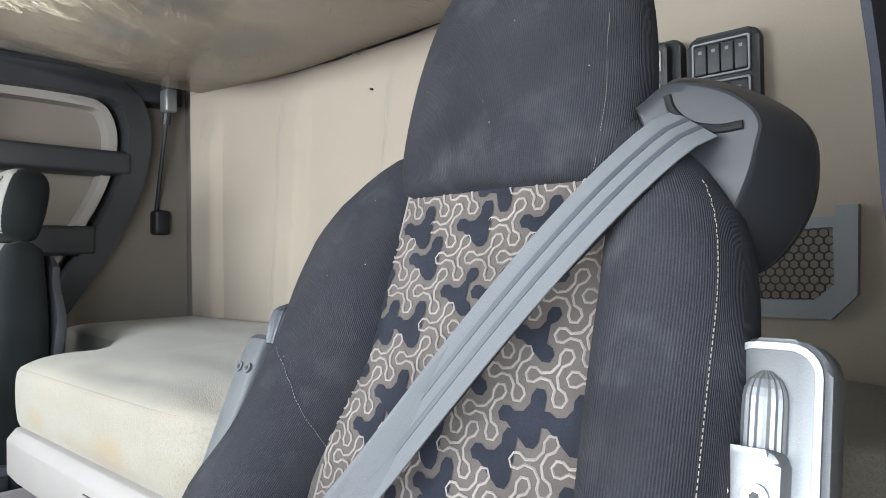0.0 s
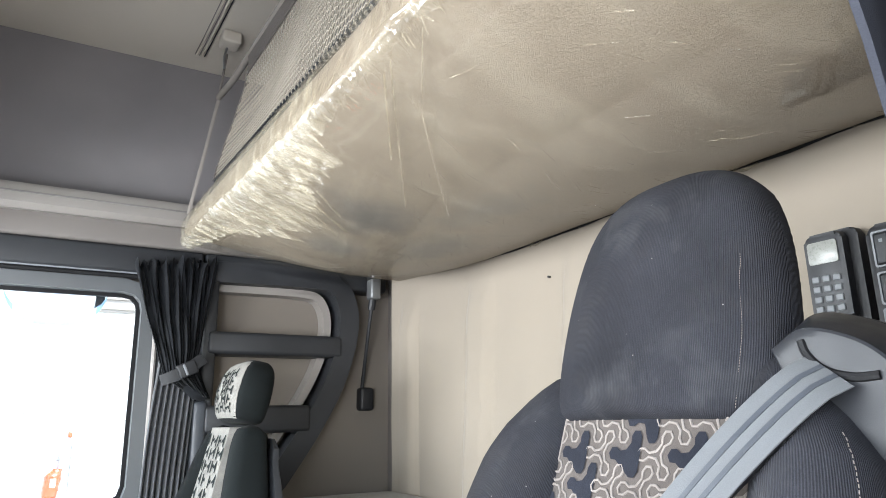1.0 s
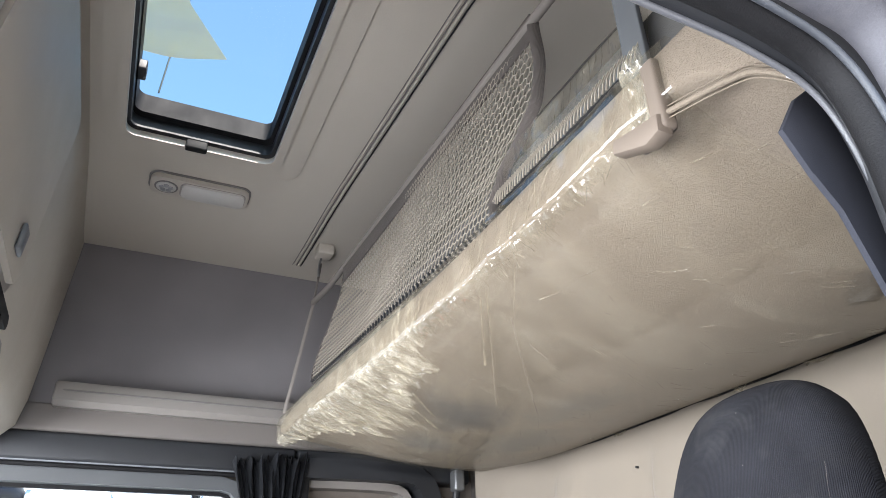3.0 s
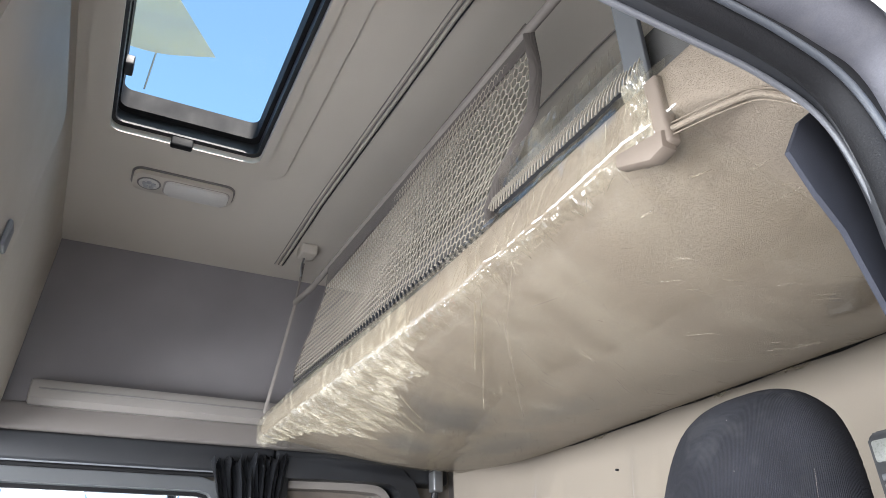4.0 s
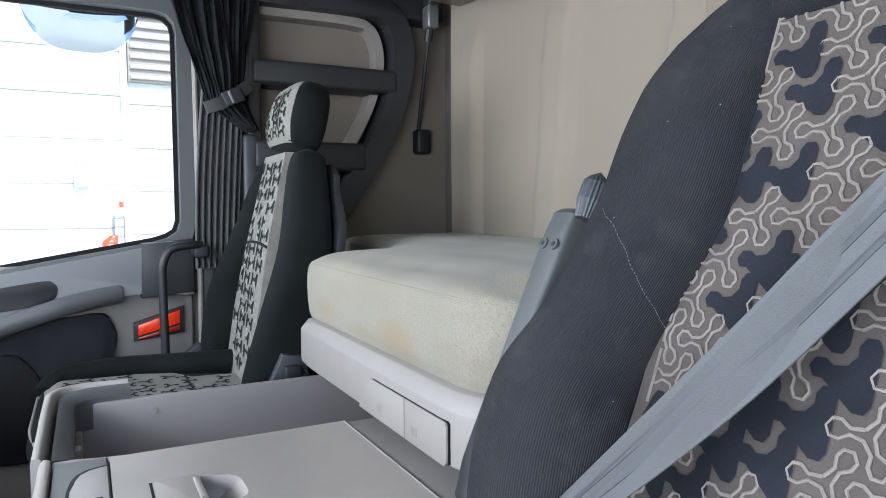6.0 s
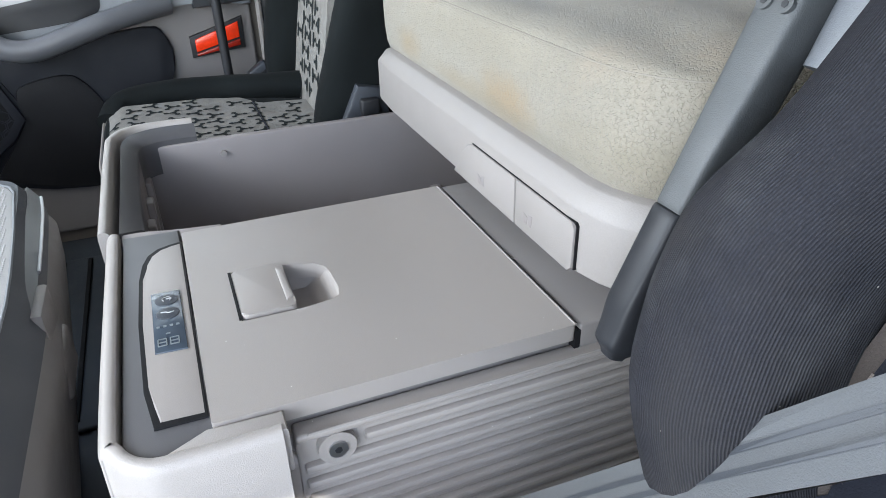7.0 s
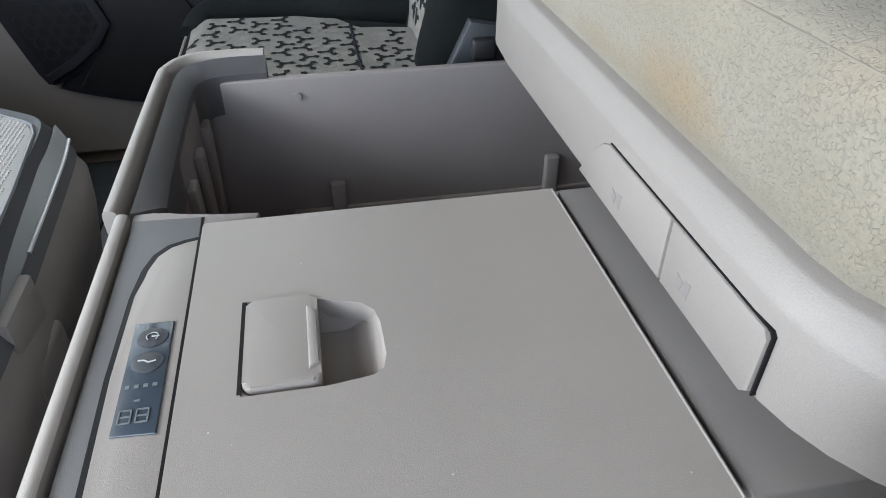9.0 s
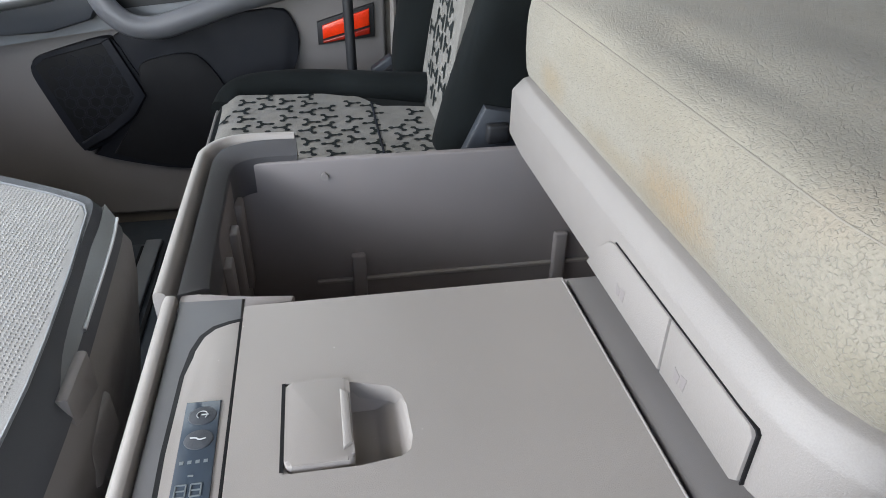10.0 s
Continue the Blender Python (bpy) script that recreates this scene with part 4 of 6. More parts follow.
part("base_panel", loft([base_ring(-0.030, 0.537), base_ring(-0.005, 0.538), base_ring(-0.001, 0.541), base_ring(0.0, 0.546), base_ring(0.0, 0.606), base_ring(-0.001, 0.610), base_ring(-0.012, 0.628), base_ring(-0.015, 0.630), base_ring(-0.035, 0.632)]), M_BASE, bed, "pale grey plastic base panel")
HANDLES = ([(0.022, 0.5385), (0.1955, 0.5385), (0.1955, 0.594), (0.080, 0.594), (0.066, 0.589), (0.046, 0.570)], [(0.199, 0.5385), (0.312, 0.5385), (0.319, 0.545), (0.3195, 0.588), (0.315, 0.594), (0.199, 0.594)])
for shape in HANDLES:
    x0 = shape[0][0] if shape[0][0] > 0.1 else 0.078
    h = part("pull_handle", prism(shape, "y", 0.8968, 0.905, 0.0012), M_BASE, bed, "flush grey pull handle")
    for k in range(2):
        part("worn_mark", prism([(x0 + 0.022 + 0.010 * k, 0.552), (x0 + 0.028 + 0.010 * k, 0.551), (x0 + 0.030 + 0.010 * k, 0.560 + 0.005 * (k % 2)), (x0 + 0.021 + 0.010 * k, 0.563)], "y", 0.8965, 0.8975), M_BOX, h, "worn print")
part("handle_gap", prism([(0.078, 0.5935), (0.318, 0.5935), (0.3203, 0.591), (0.3203, 0.543), (0.3217, 0.543), (0.3217, 0.592), (0.3187, 0.5951), (0.078, 0.5951)], "y", 0.8988, 0.9035), M_RUBBER, bed, "dark gap round the handles")


def mat_ring(z, grow):
    pts = [(-1.10, 1.60), (-1.10, 1.26), (-0.62, 1.22), (-0.42, 1.12)]
    pts += [(-0.332 - grow, 1.0), (-0.332 - grow, 0.945 - grow), (-0.326 - grow * 0.7, 0.928 - grow * 0.9)]
    pts += [(-0.31 + 0.61 * k / 10, 0.918 - grow) for k in range(0, 11)]
    pts += [(0.30 + (0.125 + grow) * math.sin(radians(a)), 1.045 - (0.127 + grow) * math.cos(radians(a))) for a in range(15, 91, 15)]
    pts += [(0.44, 1.15), (0.60, 1.25), (1.04, 1.28), (1.04, 1.60)]
    return [(x, y, z) for x, y in pts]


def mat_top(x, y, z):
    """Soft hollows and folds of the top, running along the front edge."""
    fold = 0.0065 * math.exp(-((y - 0.968 - 0.012 * math.sin(9 * x)) / 0.020) ** 2) * smoothstep(-0.12, 0.0, x) * (0.55 + 0.45 * math.sin(21 * x + 0.4))
    fold += 0.005 * math.exp(-((y - 1.11 + 0.10 * (x - 0.2)) / 0.030) ** 2) * smoothstep(-0.2, 0.1, x)
    return (x, y, z - fold + 0.006 * noise.noise((x * 4, y * 5, 2)) + 0.002 * noise.noise((x * 14, y * 17, 5)))


rings = [mat_ring(z, g) for z, g in ((0.60, -0.02), (0.626, -0.012), (0.634, -0.004), (0.645, 0.000), (0.67, 0.003), (0.70, 0.004), (0.722, 0.003), (0.735, 0.0006), (0.7405, -0.0022), (0.7425, -0.0042), (0.7450, -0.0052))]
cx, cy = 0.0, 1.42
edge = mat_ring(0, -0.0058)
for f, z in ((0.985, 0.7505), (0.965, 0.7555), (0.94, 0.7600), (0.91, 0.7638), (0.88, 0.7665), (0.85, 0.7690), (0.82, 0.7705), (0.79, 0.7715), (0.75, 0.773), (0.70, 0.774), (0.64, 0.775), (0.56, 0.776), (0.45, 0.776), (0.3, 0.775), (0.12, 0.774)):
    rings.append([mat_top(cx + (x - cx) * f, cy + (y - cy) * f, z) for x, y, _ in edge])
dense = []
for r_ in rings:
    row = []
    for p, q in zip(r_, r_[1:] + r_[:1]):
        row += [tuple(a + (b - a) * k / 3 for a, b in zip(p, q)) for k in range(3)]
    dense.append(row)
mt = part("mattress", loft(dense), M_MATT, bed, "stained beige fabric mattress", smooth=60)
part("seam", tube([(x, y, 0.7418) for x, y, _ in mat_ring(0, -0.0040)[5:-3]], 0.0009, 6), M_SEAM, mt, "stitched seam along the front edge")
for x, y in ((-0.83, 1.565), (-0.70, 1.56)):
    part("tag", box((x, y, 0.764), (x + 0.08, y + 0.016, 0.769), 0.001), M_ICON, mt, "small white sewn tag")
solid("bed_box", box((-1.10, 1.28, 0.0), (1.05, 1.61, 0.61), 0.01), M_BOX, "taupe storage box under the lower bed", "bed box", kind="structure")

# ---------------------------------------------------------------- fridge drawer
FZ = 0.517
fridge = thing("fridge_drawer", "pulled-out taupe fridge drawer under the bed", "fridge")
part("body", box((0.012, 0.50, 0.07), (0.372, 1.25, 0.455), 0.008), M_TAUPE, fridge)
PULL = [(0.139, 0.582), (0.238, 0.582), (0.2385, 0.640), (0.2345, 0.672), (0.229, 0.680), (0.216, 0.6835), (0.180, 0.683), (0.166, 0.680), (0.156, 0.671), (0.146, 0.640)]
lid = part("lid", pierced(round_rect(0.018, 0.5395, 0.372, 0.874, 0.004), [PULL], "z", FZ - 0.018, FZ), M_TAUPE, fridge, "flat taupe lid")


def dish(s, t):
    u, v = s * 2 - 1, t * 2 - 1
    p = 9.0
    r = min(1.0, (abs(u) ** p + abs(v) ** p) ** (1 / p))
    return (0.1905 + 0.0490 * u, 0.6325 + 0.0520 * v, FZ - 0.001 - 0.030 * (1 - smoothstep(0.78, 1.0, r)) * (1 - 0.55 * smoothstep(0.45, 1.0, v)))


part("recess", grid(dish, 48, 48), M_TAUPE, lid, "hollow behind the lid handle")
grip = part("grip", prism(round_rect(0.141, 0.583, 0.234, 0.637, 0.006), "z", FZ - 0.016, FZ + 0.003, 0.003), M_TAUPE, lid, "square pull grip")
part("grip_edge", prism([(0.156, 0.6285), (0.224, 0.6285), (0.218, 0.6360), (0.162, 0.6360)], "z", FZ - 0.004, FZ + 0.0050, 0.0020), M_TAUPE2, grip)
part("gap", box((0.1395, 0.5795, FZ - 0.004), (0.2360, 0.5826, FZ + 0.0006)), M_RUBBER, lid)
part("rear_plate", box((0.018, 0.879, FZ - 0.035), (0.372, 1.24, FZ - 0.002), 0.003), M_STRIP, fridge, "dark taupe plate behind the lid")
part("lid_skirt", box((0.350, 0.545, 0.452), (0.362, 1.24, 0.4985), 0.002), M_STRIP, fridge, "dark recess under the lid edge")
part("hinge_gap", box((0.018, 0.8735, FZ - 0.03), (0.372, 0.8795, FZ - 0.008)), M_RUBBER, fridge)
part("bright_edge", tube([(0.02, 0.8728, FZ + 0.0003), (0.372, 0.8728, FZ + 0.0003)], 0.0012, 6), M_BASE, fridge)
PANEL = [(0.035, 0.5375), (0.038, 0.526), (0.044, 0.513), (0.056, 0.503), (0.076, 0.4970), (0.11, 0.4935), (0.20, 0.4915), (0.30, 0.494), (0.350, 0.500), (0.352, 0.5375)]
ctl = part("control_panel", prism(PANEL, "z", FZ - 0.03, FZ - 0.004, 0.003), M_TAUPE, fridge, "taupe control strip")
GAP = [(0.029, 0.5385), (0.032, 0.524), (0.038, 0.509), (0.052, 0.4975), (0.075, 0.4905), (0.11, 0.4865), (0.20, 0.4845), (0.31, 0.487), (0.358, 0.494), (0.358, 0.5385)]
part("gap", prism([(a + (c - a) * 0.6, b + (d - b) * 0.6) for (a, b), (c, d) in zip(PANEL, GAP)], "z", FZ - 0.035, FZ - 0.0045, 0.0005), M_RUBBER, fridge, "dark gap round the control strip")
disp = part("display", prism([(0.146, 0.5005), (0.254, 0.5010), (0.256, 0.5300), (0.147, 0.5290)], "z", FZ - 0.006, FZ - 0.0025, 0.0008), M_DISPLAY, ctl, "dark display glass")
for k, x in enumerate((0.164, 0.190)):
    b = part("button", prism([(x + 0.0105 * math.cos(a), 0.5155 + 0.0115 * math.sin(a)) for a in (q * math.pi / 10 for q in range(20))], "z", FZ - 0.004, FZ - 0.0016, 0.001), M_BLUEGREY, disp, "round soft button")
ring = [(0.164 + 0.0042 * math.cos(a), 0.5155 + 0.0042 * math.sin(a), FZ - 0.0010) for a in (radians(40 + 28 * q) for q in range(11))]
part("power_icon", tube(ring, 0.00045, 5), M_ICON, disp)
part("power_icon", tube([(0.164, 0.515, FZ - 0.001), (0.164, 0.5205, FZ - 0.001)], 0.0006, 5), M_ICON, disp)
part("mode_icon", tube(smooth_path([(0.1885, 0.509, FZ - 0.001), (0.1890, 0.5135, FZ - 0.001), (0.1910, 0.5165, FZ - 0.001), (0.1900, 0.5215, FZ - 0.001)], 3), 0.0006, 5), M_ICON, disp)


def seven(x, y, on, h=0.011, w=0.0075):
    """One seven-segment digit lying on the display, read from the driver side."""
    segs = {"a": ((0, 0), (0, w)), "d": ((h, 0), (h, w)), "g": ((h / 2, 0), (h / 2, w)), "f": ((0, 0), (h / 2, 0)), "b": ((0, w), (h / 2, w)), "e": ((h / 2, 0), (h, 0)), "c": ((h / 2, w), (h, w))}
    for key in on:
        (a, b_), (c, d) = segs[key]
        part("segment", tube([(x + a, y + b_, FZ - 0.0022), (x + c, y + d, FZ - 0.0022)], 0.0007, 4), M_DIGIT, disp)


seven(0.234, 0.5045, "abcdefg")
seven(0.234, 0.5155, "abcdefg")
part("segment", tube([(0.226, 0.512, FZ - 0.0022), (0.226, 0.516, FZ - 0.0022)], 0.0008, 4), M_DIGIT, disp)
for k in range(4):
    part("segment", box((0.211, 0.504 + 0.006 * k, FZ - 0.0026), (0.214, 0.507 + 0.006 * k, FZ - 0.0020)), M_DIGIT, disp)


def rim_path(x0, x1, left):
    """Rounded front rim of a drawer, seen from above."""
    if left:
        return smooth_path([(x1, 0.457, 0), (x0 + 0.10, 0.457, 0), (x0 + 0.04, 0.462, 0), (x0 + 0.008, 0.485, 0), (x0, 0.525, 0), (x0 + 0.002, 0.585, 0)], 6)
    return smooth_path([(x0, 0.457, 0), (x1 - 0.08, 0.457, 0), (x1 - 0.03, 0.463, 0), (x1 - 0.004, 0.487, 0), (x1, 0.525, 0), (x1, 0.590, 0)], 6)


def rim(path, z0, z1, width, name, parent, lab):
    rings = []
    for k, p in enumerate(path):
        t = (path[min(k + 1, len(path) - 1)] - path[max(k - 1, 0)]).normalized()
        s = Vector((-t.y, t.x, 0))
        if (s.y > 0) != (k == 0 and s.y > 0) and s.dot(Vector((0.0, 0.75, 0)) - Vector((0, p.y, 0))) < 0:
            s = -s
        prof = [(0, z0), (-0.010, z0 + 0.12), (-0.003, z1 - 0.008), (0.0005, z1 - 0.002), (0.0035, z1), (width - 0.004, z1), (width - 0.001, z1 - 0.002), (width, z1 - 0.008), (width, z0)]
        rings.append([(p.x + s.x * a, p.y + s.y * a, z) for a, z in prof])
    return part(name, loft(rings), M_TAUPE2, parent, lab)


rp = rim_path(-0.012, 0.402, False)
rim(rp, 0.10, FZ + 0.000, 0.0125, "front_rim", fridge, "rounded grained front rim")
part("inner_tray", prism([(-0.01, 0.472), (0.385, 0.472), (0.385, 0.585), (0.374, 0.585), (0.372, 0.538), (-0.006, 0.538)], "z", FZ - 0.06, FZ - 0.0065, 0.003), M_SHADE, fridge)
part("side_cheek", prism([(0.372, 0.535), (0.390, 0.50), (0.398, 0.595), (0.374, 0.595)], "z", FZ - 0.05, FZ - 0.002, 0.004), M_TAUPE2, fridge)

ribbed = thing("ribbed_side_plate", "ribbed grey plastic side plate of the fridge drawer", "side plate")
part("plate", box((0.360, 0.600, 0.10), (0.3745, 1.24, 0.478), 0.003), M_TAUPE, ribbed)
part("top_rail", box((0.364, 0.600, 0.480), (0.384, 1.24, 0.4885), 0.003), M_TAUPE, ribbed, "pale rail over the ribs")
part("rail_edge", tube([(0.3845, 0.610, 0.4895), (0.3845, 1.24, 0.4895)], 0.0016, 6), M_BASE, ribbed, "thin bright edge")
for k in range(13):
    part("rib", box((0.372, 0.605 + (0.055 if k < 1 else 0.0), 0.459 - 0.0192 * k), (0.3815, 1.24, 0.4685 - 0.0192 * k), 0.0028, 2), M_TAUPE, ribbed)
part("boss", tube([(0.3740, 0.634, 0.464), (0.3835, 0.634, 0.464)], 0.017, 20), M_TAUPE, ribbed)
part("screw", tube([(0.3830, 0.634, 0.464), (0.3860, 0.634, 0.464)], 0.0085, 14), M_METAL, ribbed, "silver screw in a round boss")
part("screw_socket", tube([(0.3855, 0.634, 0.464), (0.3864, 0.634, 0.464)], 0.0035, 6), M_BLACK, ribbed)

# ---------------------------------------------------------------- storage drawer
drawer = thing("storage_drawer", "open taupe storage drawer pulled out beside the fridge", "drawer")
part("side_wall", box((-0.400, 0.49, 0.12), (-0.386, 1.26, 0.490), 0.003), M_BOX, drawer)
part("inner_wall", box((-0.004, 0.50, 0.12), (0.008, 1.26, 0.500), 0.003), M_BOX, drawer)
part("bottom", box((-0.395, 0.49, 0.12), (0.0, 1.26, 0.135), 0.002), M_BOX, drawer)
part("front_wall", box((-0.392, 0.478, 0.12), (0.0, 0.492, 0.49), 0.004), M_BOX, drawer)
part("back_wall", box((-0.392, 1.246, 0.12), (0.0, 1.26, 0.49), 0.004), M_BOX, drawer)
rim(rim_path(-0.430, -0.016, True), 0.10, FZ + 0.002, 0.0125, "front_rim", drawer, "rounded grained front rim")
FO = [(-0.422, 0.588), (-0.423, 0.545), (-0.416, 0.508), (-0.396, 0.480), (-0.358, 0.4700), (-0.30, 0.4690), (-0.10, 0.4690), (-0.018, 0.4690)]
FI = [(-0.390, 0.588), (-0.390, 0.550), (-0.386, 0.522), (-0.374, 0.503), (-0.350, 0.4935), (-0.30, 0.4915), (-0.12, 0.4925), (-0.045, 0.4960)]
# Frame takes the darkened plastic, painting the shade on its inner slope.
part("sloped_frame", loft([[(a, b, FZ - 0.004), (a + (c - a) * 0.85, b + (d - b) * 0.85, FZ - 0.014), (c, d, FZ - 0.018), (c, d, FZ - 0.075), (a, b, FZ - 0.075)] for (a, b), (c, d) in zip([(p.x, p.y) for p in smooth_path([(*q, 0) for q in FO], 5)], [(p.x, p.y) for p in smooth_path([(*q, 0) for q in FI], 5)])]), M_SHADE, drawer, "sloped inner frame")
part("near_corner", prism([(-0.024, 0.4700), (0.006, 0.4700), (0.010, 0.540), (0.004, 0.586), (-0.006, 0.588), (-0.009, 0.545), (-0.012, 0.516), (-0.017, 0.499), (-0.024, 0.490)], "z", FZ - 0.040, FZ - 0.008, 0.003), M_BOX, drawer, "narrow corner web")
for k in range(4):
    part("rack_tooth", box((-0.36 + 0.085 * k, 0.491, 0.30), (-0.33 + 0.085 * k, 0.503, 0.450), 0.003), M_BOX, drawer)
for y, h in ((0.660, 0.318), (1.014, 0.330)):
    part("divider_guide", box((-0.387, y, 0.13), (-0.372, y + 0.024, h), 0.004), M_BOX, drawer)
part("floor_ridge", box((-0.387, 0.60, 0.262), (-0.380, 1.24, 0.269), 0.002), M_TAUPE, drawer)
part("peg", tube([(-0.389, 0.627, 0.463), (-0.380, 0.627, 0.463)], 0.006, 10), M_BASE, drawer, "small pale peg")

# ---------------------------------------------------------------- centre console
con = thing("centre_console", "grey centre console box with a grained tray top", "console")
CO = [(p.x, p.y) for p in smooth_path([(-0.45, 0.04, 0), (-0.371, 0.177, 0), (-0.322, 0.259, 0), (-0.284, 0.317, 0), (-0.262, 0.338, 0), (-0.232, 0.348, 0), (-0.17, 0.354, 0), (-0.087, 0.360, 0), (0.03, 0.368, 0), (0.12, 0.374, 0), (0.35, 0.374, 0)], 4)] + [(0.40, 0.36), (0.42, 0.32), (0.42, -0.40), (-0.45, -0.40)]


def con_ring(z, g, fwd=0.0):
    """The console's outline from above, grown by g and pushed back by fwd."""
    out = []
    for k, (x, y) in enumerate(CO):
        (x0, y0), (x1, y1) = CO[k - 1], CO[(k + 1) % len(CO)]
        n_ = Vector((-(y1 - y0), x1 - x0, 0)).normalized()
        out.append((x + n_.x * g, y + n_.y * g + (fwd if y > 0.0 else 0), z))
    return out


part("body", loft([con_ring(0.02, -0.02, -0.04), con_ring(0.25, 0.0, -0.010), con_ring(0.40, 0.009, 0.008), con_ring(0.445, 0.010, 0.010), con_ring(0.468, 0.002, 0.006)]), M_STRIP, con, "taupe lower body")
part("dark_band", loft([con_ring(0.468, 0.003, 0.010), con_ring(0.488, 0.0, 0.004), con_ring(0.506, -0.009), con_ring(0.512, -0.013), con_ring(0.511, -0.034)]), M_BLUEGREY, con, "dark blue-grey top band")
UP_ = smooth_path([(-0.262, 0.340, 0.5015), (-0.20, 0.3475, 0.5015), (-0.157, 0.3495, 0.5015), (-0.043, 0.355, 0.5015), (0.060, 0.361, 0.5010)], 6)
LO_ = smooth_path([(-0.240, 0.357, 0.4900), (-0.19, 0.3635, 0.4900), (-0.11, 0.3695, 0.4900), (-0.004, 0.3755, 0.4890), (0.085, 0.3795, 0.4860)], 6)
part("trim_plate", loft([[a, b, b - Vector((0, 0.002, 0.004)), a - Vector((0, 0.004, 0.004))] for a, b in zip(UP_, LO_)]), M_CHROME, con, "silver-grey trim plate under the rim")
part("bright_edge", tube([p + Vector((0, 0.0005, 0.0005)) for p in LO_[:19]], 0.0022, 8), M_METAL, con, "bright edge of the trim plate")
TRAY = [(-0.425, 0.02), (-0.323, 0.197), (-0.282, 0.267), (-0.252, 0.309), (-0.240, 0.321), (-0.215, 0.330), (-0.083, 0.345), (0.034, 0.355), (0.104, 0.359), (0.385, 0.36), (0.40, 0.32), (0.40, -0.38), (-0.43, -0.38)]
part("tray", prism(TRAY, "z", 0.498, 0.5125, 0.002), M_TRAY, con, "pale dotted tray surface")
part("edge_line", tube([(x, y + 0.002, 0.5125) for x, y in TRAY[:10]], 0.0020, 6), M_GREY, con, "pale line round the tray")
bm = bmesh.new()
for j in range(72):
    for i in range(110):
        x, y = -0.42 + 0.0052 * (i + 0.5 * (j % 2)), 0.352 - 0.0050 * j
        if y > 0.338 + 0.12 * min(x + 0.083, 0.1) or y > 0.755 + 1.70 * x - 0.012:
            continue
        top = bm.verts.new((x, y, 0.5140))
        ring = [bm.verts.new((x + 0.0021 * a, y + 0.0021 * b, 0.5122)) for a, b in ((1, 0), (0, 1), (-1, 0), (0, -1))]
        for k in range(4):
            bm.faces.new((ring[k], ring[(k + 1) % 4], top))
tagged(part("grip_dots", bm, M_TRAY, con, "small raised dots of the tray", smooth=0), kind="stuff")
lt_ = part("latch_plate", prism([(0.03, 0.435), (0.10, 0.435), (0.10, 0.490), (0.03, 0.490)], "y", 0.375, 0.388, 0.004), M_STRIP, con, "taupe latch plate")
part("latch", box((0.02, 0.380, 0.375), (0.105, 0.392, 0.43), 0.006), M_STRIP, con, "taupe push latch")

# ---------------------------------------------------------------- driver seat
TH = radians(18)


def dseat(u, w, d):
    return (0.778 + u, 0.835 + w * math.sin(TH) - d * math.cos(TH), 0.439 + w * math.cos(TH) + d * math.sin(TH))


def pw(w):
    return interp([(-0.1, 0.17), (0.1, 0.168), (0.3, 0.150), (0.6, 0.120), (0.7, 0.118)], w)[0]


def lumbar(w):
    return 0.012 * math.sin(math.pi * min(max(w / 0.55, 0), 1))


def panel_at(u, w):
    return 0.0 + lumbar(w) - 0.25 * u * u


ds = thing("driver_chair", "charcoal corduroy driver seat with a patterned centre panel", "chair")
part("back_core", pad([(-0.12, 0, 0.24, -0.075, 0.055), (0.1, 0, 0.255, -0.075, 0.055), (0.45, 0, 0.225, -0.075, 0.052), (0.6, 0, 0.17, -0.07, 0.05), (0.66, 0, 0.13, -0.07, 0.04)], dseat), M_VELVET, ds)
part("centre_panel", grid(lambda s, t: dseat((2 * s - 1) * pw(-0.08 + 0.69 * t) * 1.03 + 0.012 * s, -0.08 + 0.69 * t, panel_at((2 * s - 1) * pw(-0.08 + 0.69 * t), -0.08 + 0.69 * t)), 24, 40, (0, 0.04, 0)), M_PANEL, ds, "taupe woven panel with dark tri-lobed motifs")
BOL = [(-0.13, 0.222, 0.050, -0.01, 0.075), (0.0, 0.218, 0.056, -0.005, 0.098), (0.15, 0.214, 0.058, -0.002, 0.094), (0.30, 0.205, 0.060, -0.006, 0.080), (0.42, 0.196, 0.066, -0.012, 0.070), (0.50, 0.190, 0.068, -0.018, 0.062), (0.56, 0.178, 0.064, -0.024, 0.053), (0.61, 0.156, 0.050, -0.030, 0.042), (0.645, 0.140, 0.032, -0.036, 0.028), (0.660, 0.130, 0.012, -0.038, 0.010)]
RAW, BOL = BOL, eased(BOL)
BOLL = [(-0.062, 0.138, 0.010, -0.002, 0.010), (-0.05, 0.138, 0.030, -0.002, 0.030), (-0.02, 0.134, 0.050, -0.012, 0.060), (0.03, 0.143, 0.055, -0.018, 0.080), (0.08, 0.170, 0.058, -0.014, 0.087), (0.15, 0.210, 0.060, 0.004, 0.088), (0.25, 0.223, 0.062, 0.005, 0.085), (0.33, 0.204, 0.060, -0.008, 0.077)]
BOLL = eased(BOLL + [(w, u - 0.018 * (1 - smoothstep(0.42, 0.60, w)), h, d, e) for w, u, h, d, e in RAW if w > 0.4])
part("side_bolster", pad([(w, -u, h, d, e) for w, u, h, d, e in BOLL], dseat, 48, 32, 2.3), M_CORD, ds, "charcoal corduroy side bolster")
BOLR = [(w, u - 0.006, h * 0.78, d, e) for w, u, h, d, e in BOL]
rb = part("side_bolster", pad(BOLR, dseat, 48, 32, 2.3), M_CORD, ds, "charcoal corduroy side bolster with pale stitching")
